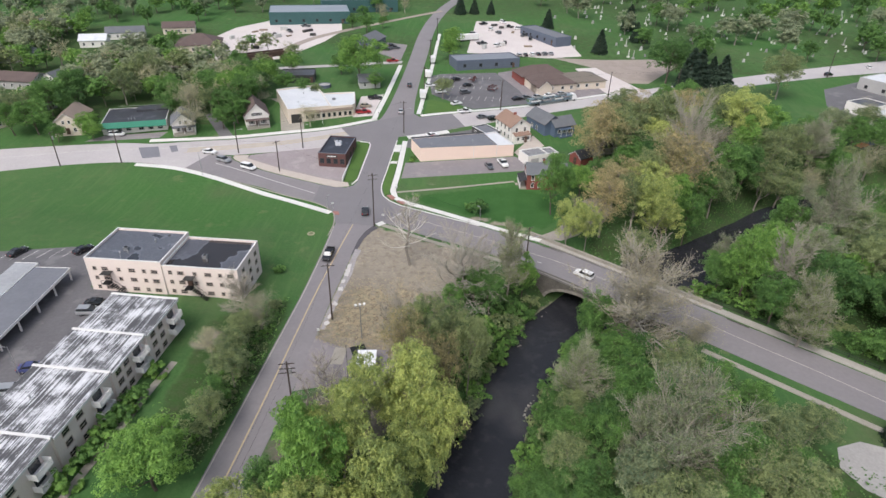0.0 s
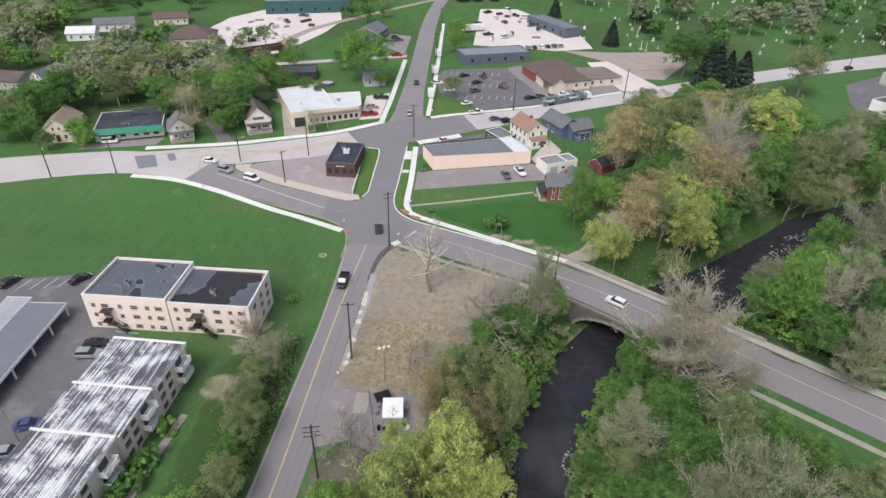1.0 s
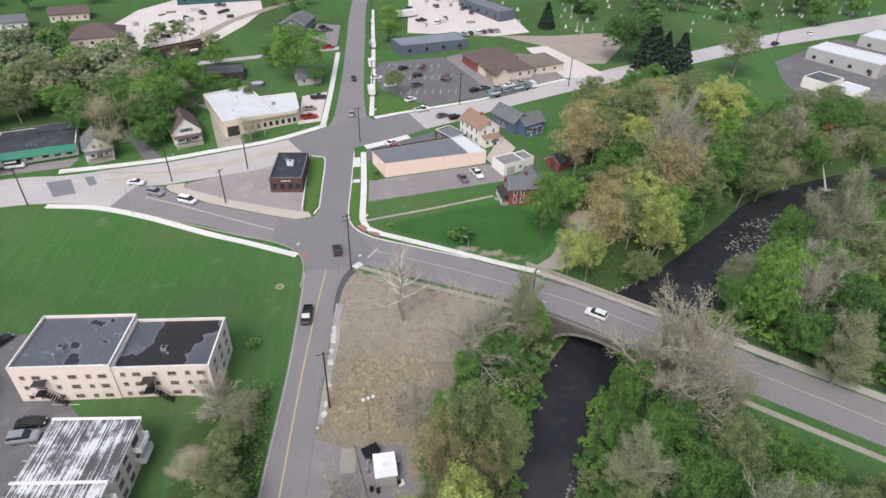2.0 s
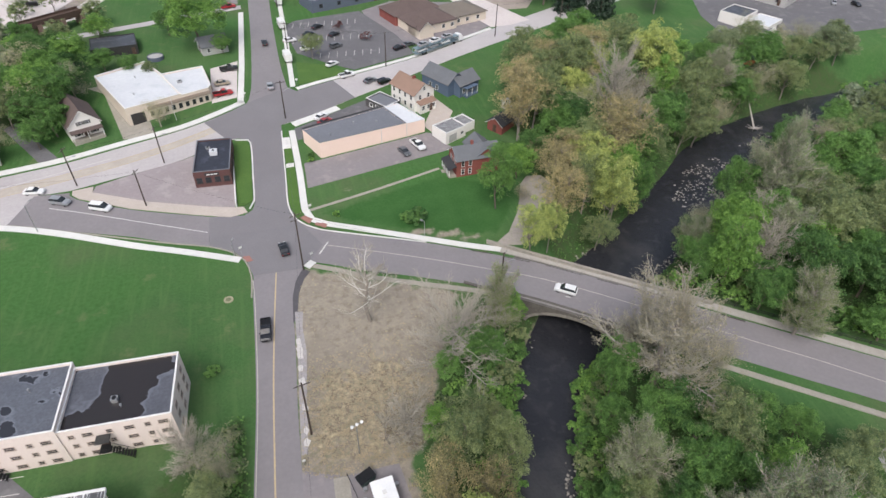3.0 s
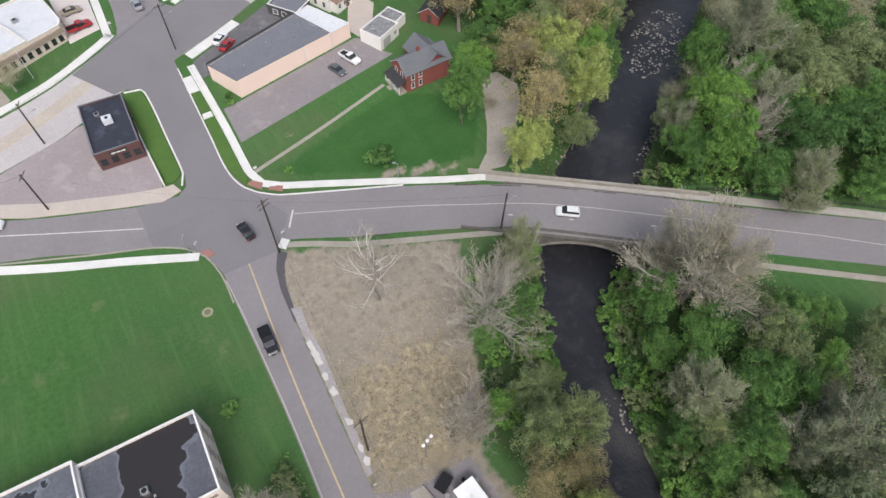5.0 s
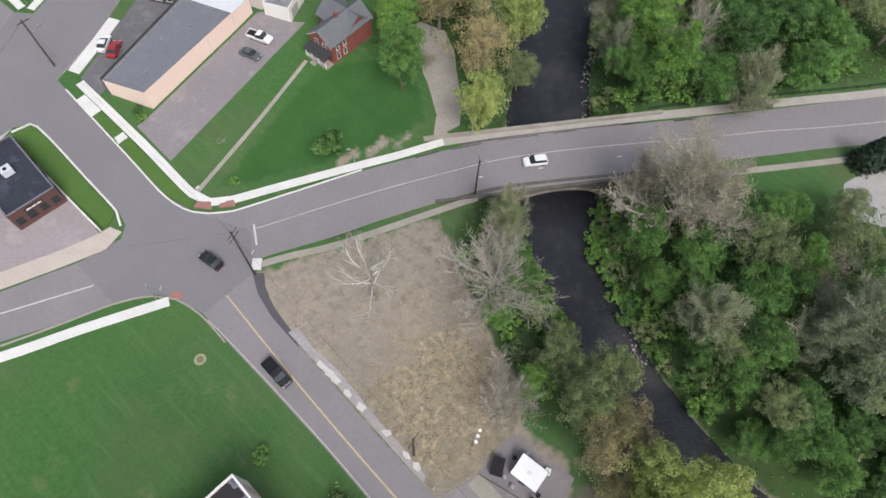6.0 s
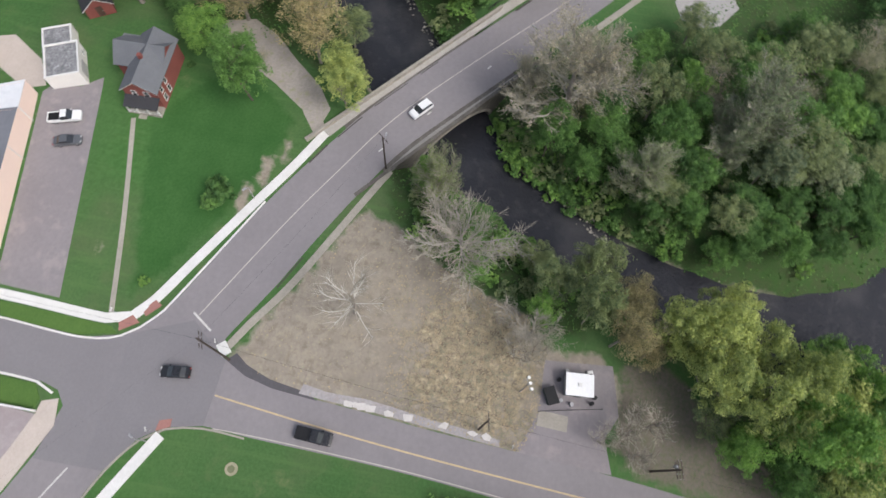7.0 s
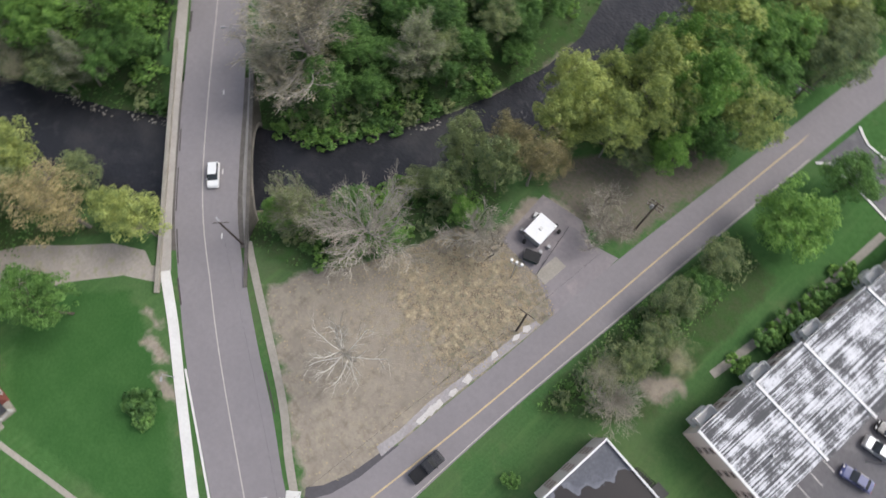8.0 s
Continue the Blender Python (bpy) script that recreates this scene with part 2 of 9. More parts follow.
# ---- mesh helpers ----
class Geo:
    def __init__(self):
        self.v, self.f = [], []

    def add(self, vs, fs):
        n = len(self.v)
        self.v += [tuple(v) for v in vs]
        self.f += [tuple(i + n for i in f) for f in fs]
        return self

    def box(self, x0, x1, y0, y1, z0, z1, m=None):
        vs = [Vector((x, y, z)) for z in (z0, z1) for y in (y0, y1) for x in (x0, x1)]
        if m is not None:
            vs = [m @ v for v in vs]
        return self.add(vs, [(0, 2, 3, 1), (4, 5, 7, 6), (0, 1, 5, 4), (2, 6, 7, 3), (0, 4, 6, 2), (1, 3, 7, 5)])

    def prism(self, poly, z0, z1):
        n = len(poly)
        vs = [(x, y, z0) for x, y in poly] + [(x, y, z1) for x, y in poly]
        return self.add(vs, [tuple(range(n))[::-1], tuple(range(n, 2 * n))] + [(i, (i + 1) % n, n + (i + 1) % n, n + i) for i in range(n)])

    def side(self, poly, y0, y1, squeeze=None):
        """A polygon in x and z, drawn out from y0 to y1."""
        n = len(poly)
        vs = [(x, y0, z) for x, z in poly] + [(x, y1, z) for x, z in poly]
        return self.add(vs, [tuple(range(n)), tuple(range(n, 2 * n))[::-1]] + [(i + n, (i + 1) % n + n, (i + 1) % n, i) for i in range(n)])

    def tube(self, p0, p1, r0, r1, n=6, cap=True):
        p0, p1 = Vector(p0), Vector(p1)
        d = p1 - p0
        q = d.to_track_quat("Z", "Y")
        ring = [q @ Vector((math.cos(2 * math.pi * i / n), math.sin(2 * math.pi * i / n), 0)) for i in range(n)]
        vs = [p0 + r * r0 for r in ring] + [p1 + r * r1 for r in ring]
        fs = [(i, (i + 1) % n, n + (i + 1) % n, n + i) for i in range(n)]
        if cap:
            fs += [tuple(range(n))[::-1], tuple(range(n, 2 * n))]
        return self.add(vs, fs)

    def mesh(self, name, smooth=False):
        me = bpy.data.meshes.new(name)
        me.from_pydata(self.v, [], self.f)
        me.update()
        if smooth:
            me.polygons.foreach_set("use_smooth", [True] * len(me.polygons))
        return me


def thing(name, label, category, m=None, group="", kind=""):
    ob = tagged(new(name), label, category, group, kind)
    if m is not None:
        ob.matrix_basis = m
    return ob


def part(name, g, material, parent=None, label="", smooth=False, m=None):
    me = g.mesh(name, smooth) if isinstance(g, Geo) else g
    if material is not None and not me.materials:
        me.materials.append(material)
    ob = new(name, me)
    if parent is not None:
        ob.parent = parent
    if m is not None:
        ob.matrix_basis = m
    if label:
        ob["label"] = label
    return ob


# ---- lie of the land ----
def ss(a, b, x):
    t = min(1.0, max(0.0, (x - a) / (b - a)))
    return t * t * (3 - 2 * t)


def rise(y):
    if y < 150:
        return 0.0
    if y < 215:
        return (y - 150) * 0.075
    if y < 420:
        return 4.875 + (y - 215) * 0.03
    return 11.0


RIVER = [(420, 235, 11), (300, 205, 10), (230, 187, 9), (190, 181, 8), (165, 178, 8.5), (145, 174, 8.5), (125, 168, 8.5), (106, 158, 9.5), (92, 147, 9), (76, 135.5, 8.5), (62, 127, 7.6), (50, 119.5, 8.4), (37, 108, 8.4),
         (30, 102.2, 7.0), (26, 98.2, 6.0), (21.8, 91.2, 5.2), (17.8, 84, 5.0), (14.8, 77.5, 4.9), (12.0, 70, 5.0), (9.2, 62, 5.4), (6.4, 52, 6.2), (4.5, 38, 8.2), (9, 22, 9), (24, 6, 9), (45, -10, 9), (80, -28, 9), (160, -50, 10), (400, -90, 12)]
WATER_Z = -6.4


def river_gap(x, y):
    """Distance from the river's edge: negative over the water."""
    best = 1e9
    for (ax, ay, aw), (bx, by, bw) in zip(RIVER, RIVER[1:]):
        dx, dy = bx - ax, by - ay
        t = min(1.0, max(0.0, ((x - ax) * dx + (y - ay) * dy) / (dx * dx + dy * dy)))
        d = math.hypot(x - ax - t * dx, y - ay - t * dy) - (aw + t * (bw - aw))
        best = min(best, d)
    return best


def land(x, y):
    return rise(y) + 2.0 * ss(-34, -45, x) * ss(138, 114, y)


def ground_z(x, y):
    z = land(x, y)
    g = river_gap(x, y) if -40 < x < 440 and -120 < y < 260 else 99
    if g < 11:
        z = -7.6 + (z + 7.6) * (0.16 * ss(-2.5, 0.8, g) + 0.84 * ss(0.3, 10.5, g))
    return z


def inside(x, y, poly):
    hit = False
    for (ax, ay), (bx, by) in zip(poly, poly[1:] + poly[:1]):
        if (ay > y) != (by > y) and x < ax + (y - ay) / (by - ay) * (bx - ax):
            hit = not hit
    return hit


def edge_gap(x, y, poly):
    best = 1e9
    for (ax, ay), (bx, by) in zip(poly, poly[1:] + poly[:1]):
        dx, dy = bx - ax, by - ay
        t = min(1.0, max(0.0, ((x - ax) * dx + (y - ay) * dy) / (dx * dx + dy * dy + 1e-9)))
        best = min(best, math.hypot(x - ax - t * dx, y - ay - t * dy))
    return best if inside(x, y, poly) else -best


DRY_LOT = [(-18.0, 133.5), (-10, 130.6), (-4, 127.0), (6, 122.0), (12.5, 118.5), (10, 111), (5, 104), (1.5, 96), (-1, 88), (-7, 83), (-15, 82.5), (-23.0, 86.0), (-22.2, 98), (-21.0, 112), (-20.0, 126)]
DIRT = [[(-10.5, 158.0), (-4, 160.6), (4, 163.2), (6, 161.6), (-4, 158.2)], [(8, 163.6), (15, 165.8), (16, 164.6), (9, 162.4)], [(-14, 84), (-6, 83), (-5, 76), (-8, 72), (-14, 71)], [(3, 141.5), (8, 139.6), (20, 134.6), (25, 133.5), (21, 137), (10, 141.5)],
        [(-45, 80), (-40, 80.5), (-39.5, 86), (-44.5, 86)]]
STRAW = [(-20.5, 104), (-9, 107), (0, 103), (1, 94), (-5, 87), (-14, 85), (-22, 88)]
MUD = [[(-24, 64), (-22.5, 72), (-8, 73), (-4, 64), (-12, 57), (-21, 44), (-26.5, 46)], [(36, 30), (52, 26), (66, 40), (58, 52), (38, 50)]]
GARDEN = [(-10, 152.5), (6, 156.5), (22, 160.5), (28, 157), (38, 150), (34, 143), (28, 135), (20, 136.5), (8, 142), (-4, 148)]
WOODS = [[(38, 130), (44, 140), (47, 160), (50, 188), (62, 205), (90, 226), (130, 215), (190, 190), (300, 215), (420, 255), (420, 200), (300, 60), (200, 70), (110, 66), (88, 84), (62, 106), (50, 115)],
         [(48, 93), (36, 104), (26, 116), (13, 114), (5, 103), (-2, 91), (-4, 82), (2, 70), (-4, 60), (-14, 56), (-22, 48), (-26, 20), (-30, -20), (-20, -90), (200, -90), (130, 20), (84, 48), (66, 62), (62, 72)],
         [(-31, 100), (-44, 90), (-44, 58), (-34, 54), (-30.5, 80)],
         [(-190, 196), (-128, 198), (-104, 214), (-96, 196), (-78, 200), (-76, 228), (-98, 262), (-136, 280), (-130, 320), (-190, 330), (-320, 340), (-320, 190)]]


def build_ground():
    near_x = [-150 + 2.5 * i for i in range(141)]
    near_y = [-70 + 2.5 * i for i in range(153)]
    far = [15, 35, 60, 95, 140, 200, 300, 450, 700, 1100, 1800, 3000, 4500]
    xs = [near_x[0] - f for f in far[::-1]] + near_x + [near_x[-1] + f for f in far]
    ys = [near_y[0] - f for f in far[::-1]] + near_y + [near_y[-1] + f for f in far]
    vs, dry, wood, mud, straw, lush = [], [], [], [], [], []
    for y in ys:
        for x in xs:
            vs.append((x, y, ground_z(x, y)))
            d = w = 0.0
            if -60 < x < 60 and 40 < y < 170:
                d = max([ss(-2, 2, edge_gap(x, y, DRY_LOT))] + [(0.5 if k < 2 else 0.9) * ss(-1.5, 1.5, edge_gap(x, y, p)) for k, p in enumerate(DIRT)])
                g = river_gap(x, y)
                d = max(d, 0.62 * ss(2.0, 0.2, g))
            for p in WOODS:
                w = max(w, ss(-3, 3, edge_gap(x, y, p)))
            if y > 280 or x < -150 or x > 210:
                w = max(w, 0.42 + 0.5 * noise.noise((x * 0.02, y * 0.02, 4)))
            if y > 430 or abs(x) > 330:
                w = 0.5 + 0.5 * noise.noise((x * 0.006, y * 0.006, 0))
            dry.append(d)
            straw.append(0.75 * ss(-4, 5, edge_gap(x, y, STRAW)) if -30 < x < 12 and 80 < y < 116 else 0.0)
            mud.append(max(0.8 * ss(-2, 2, edge_gap(x, y, p)) for p in MUD) if -60 < x < 80 and 10 < y < 90 else 0.0)
            lush.append(ss(-3, 3, edge_gap(x, y, GARDEN)) if -20 < x < 48 and 128 < y < 172 else 0.0)
            wood.append(w)
    n = len(xs)
    fs = [(j * n + i, j * n + i + 1, (j + 1) * n + i + 1, (j + 1) * n + i) for j in range(len(ys) - 1) for i in range(n - 1)]
    me = bpy.data.meshes.new("ground")
    me.from_pydata(vs, [], fs)
    for name, values in (("dry", dry), ("wood", wood), ("mud", mud), ("straw", straw), ("lush", lush)):
        me.attributes.new(name, "FLOAT", "POINT").data.foreach_set("value", values)
    me.polygons.foreach_set("use_smooth", [True] * len(fs))
    me.materials.append(ground_mat())
    tagged(new("ground", me), "spring lawn, dry brown lot and leafy woodland floor sloping to the river", "ground", kind="structure")


build_ground()


def build_water():
    g = Geo()
    pts = []
    for (ax, ay, aw), (bx, by, bw) in zip(RIVER, RIVER[1:]):
        k = max(1, int(math.hypot(bx - ax, by - ay) / 4))
        pts += [(ax + (bx - ax) * i / k, ay + (by - ay) * i / k, aw + (bw - aw) * i / k) for i in range(k)]
    rows = []
    for i, (x, y, w) in enumerate(pts):
        ax, ay, _ = pts[max(0, i - 3)]
        bx, by, _ = pts[min(len(pts) - 1, i + 3)]
        d = math.hypot(bx - ax, by - ay)
        nx, ny = -(by - ay) / d, (bx - ax) / d
        rows.append([(x + nx * s * (w + 2.2), y + ny * s * (w + 2.2), WATER_Z) for s in (-1, -0.5, 0, 0.5, 1)])
    vs = [p for r in rows for p in r]
    fs = [(i * 5 + j, (i + 1) * 5 + j, (i + 1) * 5 + j + 1, i * 5 + j + 1) for i in range(len(rows) - 1) for j in range(4)]
    g.add(vs, fs)
    tagged(part("water", g, water_mat()), "dark slow river water with faint ripples under the stone bridge", "river", kind="structure")


build_water()


# ---- roads, pavements and lots: sheets that follow the land, with their edges ----
def clip(poly, axis, value, keep_less):
    out = []
    for i, p in enumerate(poly):
        q = poly[(i + 1) % len(poly)]
        a = p[axis] <= value if keep_less else p[axis] >= value
        b = q[axis] <= value if keep_less else q[axis] >= value
        if a:
            out.append(p)
        if a != b:
            t = (value - p[axis]) / (q[axis] - p[axis])
            out.append((p[0] + t * (q[0] - p[0]), p[1] + t * (q[1] - p[1])))
    return out


def smooth_line(pts, step=3.0):
    """Points on a soft curve through pts."""
    out = []
    for i in range(len(pts) - 1):
        p0, p1, p2, p3 = pts[max(0, i - 1)], pts[i], pts[i + 1], pts[min(len(pts) - 1, i + 2)]
        k = max(1, int(math.hypot(p2[0] - p1[0], p2[1] - p1[1]) / step))
        for j in range(k):
            t = j / k
            out.append(tuple(0.5 * (2 * p1[a] + (p2[a] - p0[a]) * t + (2 * p0[a] - 5 * p1[a] + 4 * p2[a] - p3[a]) * t * t + (3 * p1[a] - p0[a] - 3 * p2[a] + p3[a]) * t ** 3) for a in (0, 1)))
    return out + [pts[-1]]


def sheet(name, poly, off, material, label, category, zf=land, cell=5.0, kind="structure", deep=0.25):
    g = Geo()
    bands = clip_bands(poly, cell)
    for c in bands:
        g.add([(x, y, zf(x, y) + off) for x, y in c], [tuple(range(len(c)))])
    area = sum(a[0] * b[1] - b[0] * a[1] for a, b in zip(poly, poly[1:] + poly[:1]))
    loop = poly if area > 0 else poly[::-1]
    for a, b in zip(loop, loop[1:] + loop[:1]):
        k = max(1, int(math.hypot(b[0] - a[0], b[1] - a[1]) / cell))
        for i in range(k):
            p = [(a[0] + (b[0] - a[0]) * t / k, a[1] + (b[1] - a[1]) * t / k) for t in (i, i + 1)]
            (x0, y0), (x1, y1) = p
            g.add([(x0, y0, zf(x0, y0) + off), (x0, y0, zf(x0, y0) + off - deep), (x1, y1, zf(x1, y1) + off - deep), (x1, y1, zf(x1, y1) + off)], [(0, 1, 2, 3)])
    ob = part(name, welded(g), material)
    return tagged(ob, label, category, kind=kind)


def welded(g):
    """The same faces with their shared corners joined."""
    seen, out = {}, Geo()
    at_new = []
    for v in g.v:
        key = (round(v[0], 3), round(v[1], 3), round(v[2], 3))
        if key not in seen:
            seen[key] = len(out.v)
            out.v.append(v)
        at_new.append(seen[key])
    for f in g.f:
        ids = [at_new[i] for i in f]
        ids = [i for k, i in enumerate(ids) if i != ids[k - 1]]
        if len(set(ids)) == len(ids) > 2:
            out.f.append(tuple(ids))
    return out


def clip_bands(poly, cell):
    """Cuts a polygon into strips in y, and these into cells in x where the land bends."""
    ys = [p[1] for p in poly]
    y = math.floor(min(ys) / cell) * cell
    out = []
    while y < max(ys):
        band = clip(clip(poly, 1, y, False), 1, y + cell, True)
        if len(band) > 2:
            xs = [p[0] for p in band]
            x = math.floor(min(xs) / cell) * cell
            while x < max(xs):
                c = clip(clip(band, 0, x, False), 0, x + cell, True)
                if len(c) > 2:
                    a = sum(p[0] * q[1] - q[0] * p[1] for p, q in zip(c, c[1:] + c[:1]))
                    if abs(a) > 1e-6:
                        out.append(c if a > 0 else c[::-1])
                x += cell
        y += cell
    return out


def between(left, right):
    return left + right[::-1]


def ribbon(name, line, width, off, material, label="", category="", zf=land, dash=None, parent=None, deep=0.0):
    g = Geo()
    pts = smooth_line(line, 2.0)
    run = 0.0
    prev = None
    for i, (x, y) in enumerate(pts):
        a, b = pts[max(0, i - 1)], pts[min(len(pts) - 1, i + 1)]
        d = math.hypot(b[0] - a[0], b[1] - a[1]) or 1
        nx, ny = -(b[1] - a[1]) / d * width / 2, (b[0] - a[0]) / d * width / 2
        row = ((x + nx, y + ny), (x - nx, y - ny))
        if prev:
            on = dash is None or (run % (dash[0] + dash[1])) < dash[0]
            if on:
                (p0, p1), (q0, q1) = prev, row
                quad = [p0, p1, q1, q0]
                g.add([(u, v, zf(u, v) + off) for u, v in quad], [(0, 1, 2, 3)])
                if deep:
                    for s, e in ((p1, q1), (q0, p0)):
                        g.add([(*s, zf(*s) + off), (*s, zf(*s) + off - deep), (*e, zf(*e) + off - deep), (*e, zf(*e) + off)], [(0, 1, 2, 3)])
            run += math.hypot(x - pts[i - 1][0], y - pts[i - 1][1])
        prev = row
    if deep:
        (p0, p1) = prev
        g.add([(*p1, zf(*p1) + off), (*p1, zf(*p1) + off - deep), (*p0, zf(*p0) + off - deep), (*p0, zf(*p0) + off)], [(0, 1, 2, 3)])
    ob = part(name, g, material, parent)
    return tagged(ob, label, category, kind="structure") if parent is None else ob


LS_L = [(-28.8, 140.0), (-27.6, 134.5), (-28.0, 127.9), (-28.4, 114), (-29.0, 101), (-30.4, 83), (-32.2, 60), (-34.4, 34), (-36.5, 12), (-41, -25), (-50, -90)]
LS_R = [(-17.3, 134.2), (-19.2, 130.5), (-20.3, 125.9), (-20.8, 118), (-21.4, 109), (-22.2, 99), (-22.9, 86), (-23.8, 71), (-25.7, 52), (-28, 31), (-30.5, 8), (-35, -25), (-44, -90)]
BR_N = [(-16.2, 150.8), (-12.5, 147.0), (-8.3, 144.6), (10.8, 135.6), (26.0, 126.8), (34.5, 121.3), (47.5, 111), (63.0, 98.0), (82.7, 82.0), (100.5, 68.0), (140, 37), (260, -55)]
BR_S = [(-16.0, 136.2), (-12.4, 134.5), (-3.4, 129.6), (4.5, 125.9), (16.0, 120.0), (25.1, 114.8), (34.0, 107.8), (46.0, 97.6), (68.0, 79.6), (77, 72.4), (94, 58), (133, 27), (253, -66)]
WE_N = [(-25.6, 160.4), (-26.4, 157.6), (-28.5, 156.0), (-31.5, 155.8), (-40, 158.8), (-54, 164.3), (-66.2, 170.9), (-68.2, 173.0)]
WE_S = [(-28.8, 140.0), (-31.1, 143.5), (-36.4, 147.0), (-46, 151.0), (-52.4, 154.2), (-66, 159.4), (-80, 164.9), (-94, 167.5), (-110, 166), (-134, 159), (-180, 143), (-300, 100), (-500, 20)]
MA_N = [(-500, 45), (-300, 122), (-180, 163), (-143.5, 173.3), (-110, 180.5), (-97, 181.2), (-84.5, 184), (-71, 186.8), (-57, 191.4), (-42, 196.6), (-29.2, 203.6), (-24.8, 207)]
MA_S = [(-68.2, 174.9), (-55.5, 178.3), (-42.7, 182.0), (-33, 187.5), (-28.3, 189.0), (-25.4, 187.6)]
ME_N = [(-12.3, 214.0), (-9.8, 211.0), (-3.2, 213.6), (11.4, 218.6), (32.7, 226.5), (49.7, 235.2), (85, 254), (143, 281), (180, 298), (240, 322), (420, 390)]
ME_S = [(-16.2, 193.2), (-5.7, 197.2), (9.5, 205.0), (19.4, 209.6), (52.1, 226.5), (90, 244), (143, 268), (180, 283), (240, 303), (420, 362)]
UP_W = [(-24.8, 207), (-23.0, 215.4), (-21.2, 248), (-20.0, 288), (-18.6, 344), (-14.5, 391), (-5.5, 444), (10, 520), (40, 640)]
UP_E = [(-12.3, 214.0), (-12.9, 232), (-12.4, 270), (-11.6, 300), (-10.6, 345), (-7, 391), (1.5, 440), (18, 516), (50, 636)]
MID_W = [(-25.4, 187.6), (-24.9, 183), (-25.3, 171), (-25.6, 160.4)]
MID_E = [(-16.2, 193.2), (-16.8, 180), (-17.4, 168), (-17.9, 157), (-16.2, 150.8)]

sheet("road_1", between(smooth_line(LS_L), smooth_line(LS_R)), 0.05, ASPHALT, "grey asphalt two-lane street with a worn yellow centre line", "road")
sheet("road_2", between(smooth_line(BR_N), smooth_line(BR_S)), 0.07, ASPHALT, "worn grey asphalt road that runs over the stone bridge", "road")
sheet("road_3", smooth_line(WE_N) + [(-68.2, 174.0), (-76, 174.5), (-80, 164.9)] + smooth_line(WE_S[:7])[::-1][1:], 0.06, ASPHALT, "patched grey branch of the main road with a white line", "road")
sheet("road_4", between(smooth_line(UP_W), smooth_line(UP_E)), 0.05, ASPHALT, "straight grey side street lined with pavements", "road")
sheet("road_5", between(smooth_line(ME_N), smooth_line(ME_S)), 0.055, ASPHALT_PALE, "pale grey main road beyond the crossing", "road")
sheet("road_6", smooth_line(MA_N) + smooth_line(MA_S)[::-1] + [(-76, 174.5)] + smooth_line(WE_S[6:]), 0.064, ASPHALT_PALE, "pale concrete-grey main road beside the triangular lot", "road")
sheet("road_7", [(-28.8, 140.0), (-27.6, 134.5), (-17.3, 134.2), (-15.8, 136.6), (-12, 141), (-16.2, 150.8), (-17.9, 157), (-17.4, 168), (-16.8, 180), (-16.2, 193.2), (-5.7, 197.2), (7, 203.7), (2, 215.4), (-3.2, 213.6), (-9.8, 211), (-12.3, 214),
                 (-24.8, 207), (-29.2, 203.6), (-37, 198.8), (-31, 188.8), (-28.3, 189), (-25.4, 187.6), (-24.9, 183), (-25.3, 171), (-25.6, 160.4), (-26.4, 157.6), (-28.5, 156), (-36.4, 157.3), (-36.4, 147), (-31.1, 143.5)],
      0.09, ASPHALT_DARK, "smooth darker asphalt laid over the street crossings", "road")
# paint on the roads
PAINT_WORN = mat("road_paint_worn", (0.50, 0.46, 0.41), (0.33, 0.30, 0.27), 0.8, 0.8, 6.0)
ribbon("centre_line", [(-22.9, 134.2), (-24.6, 118), (-25.9, 103), (-26.9, 88), (-28.4, 64), (-30.9, 33), (-33.5, 8), (-38, -25), (-47, -90)], 0.27, 0.056, PAINT_YELLOW, "worn yellow line along the middle of the street", "road marking")
ribbon("edge_line", [(-27.75, 133.0), (-27.75, 126.0), (-28.1, 114), (-28.7, 101), (-30.1, 83), (-31.9, 60), (-34.1, 34)], 0.16, 0.056, PAINT_WORN, "worn pale line along the edge of the street", "road marking")
ribbon("centre_line", [(-11, 140.6), (3.1, 133.6), (11.9, 129.0), (20, 124.4), (28.7, 119.4), (37.4, 113.2), (50.4, 102.4), (64.4, 90.2), (72.8, 83.2), (93, 65.5), (135, 33), (255, -60)], 0.2, 0.076, PAINT_WORN, "worn pale line along the middle of the bridge road", "road marking")
ribbon("centre_line", [(-36.8, 152.0), (-50.3, 158.6), (-63.2, 165.0), (-72, 169)], 0.22, 0.067, PAINT_WHITE, "worn white line between the lanes", "road marking")
for k in (0, 3, 7):
    ribbon("lane_dash", [(24.5 + 3.2 * k, 118.6 - 2.42 * k), (25.3 + 3.2 * k, 118.0 - 2.42 * k)], 0.25, 0.077, PAINT_WHITE, "short worn white paint dash on the bridge road", "road marking")
ribbon("stop_line", [(-13.2, 138.0), (-10.8, 141.6)], 0.35, 0.096, PAINT_WHITE, "worn white stop line", "road marking")
ribbon("lane_line", [(-60, 186.5), (-84, 179.5), (-112, 175), (-145, 166)], 0.2, 0.07, PAINT_WHITE, "worn white lane line on the main road", "road marking")

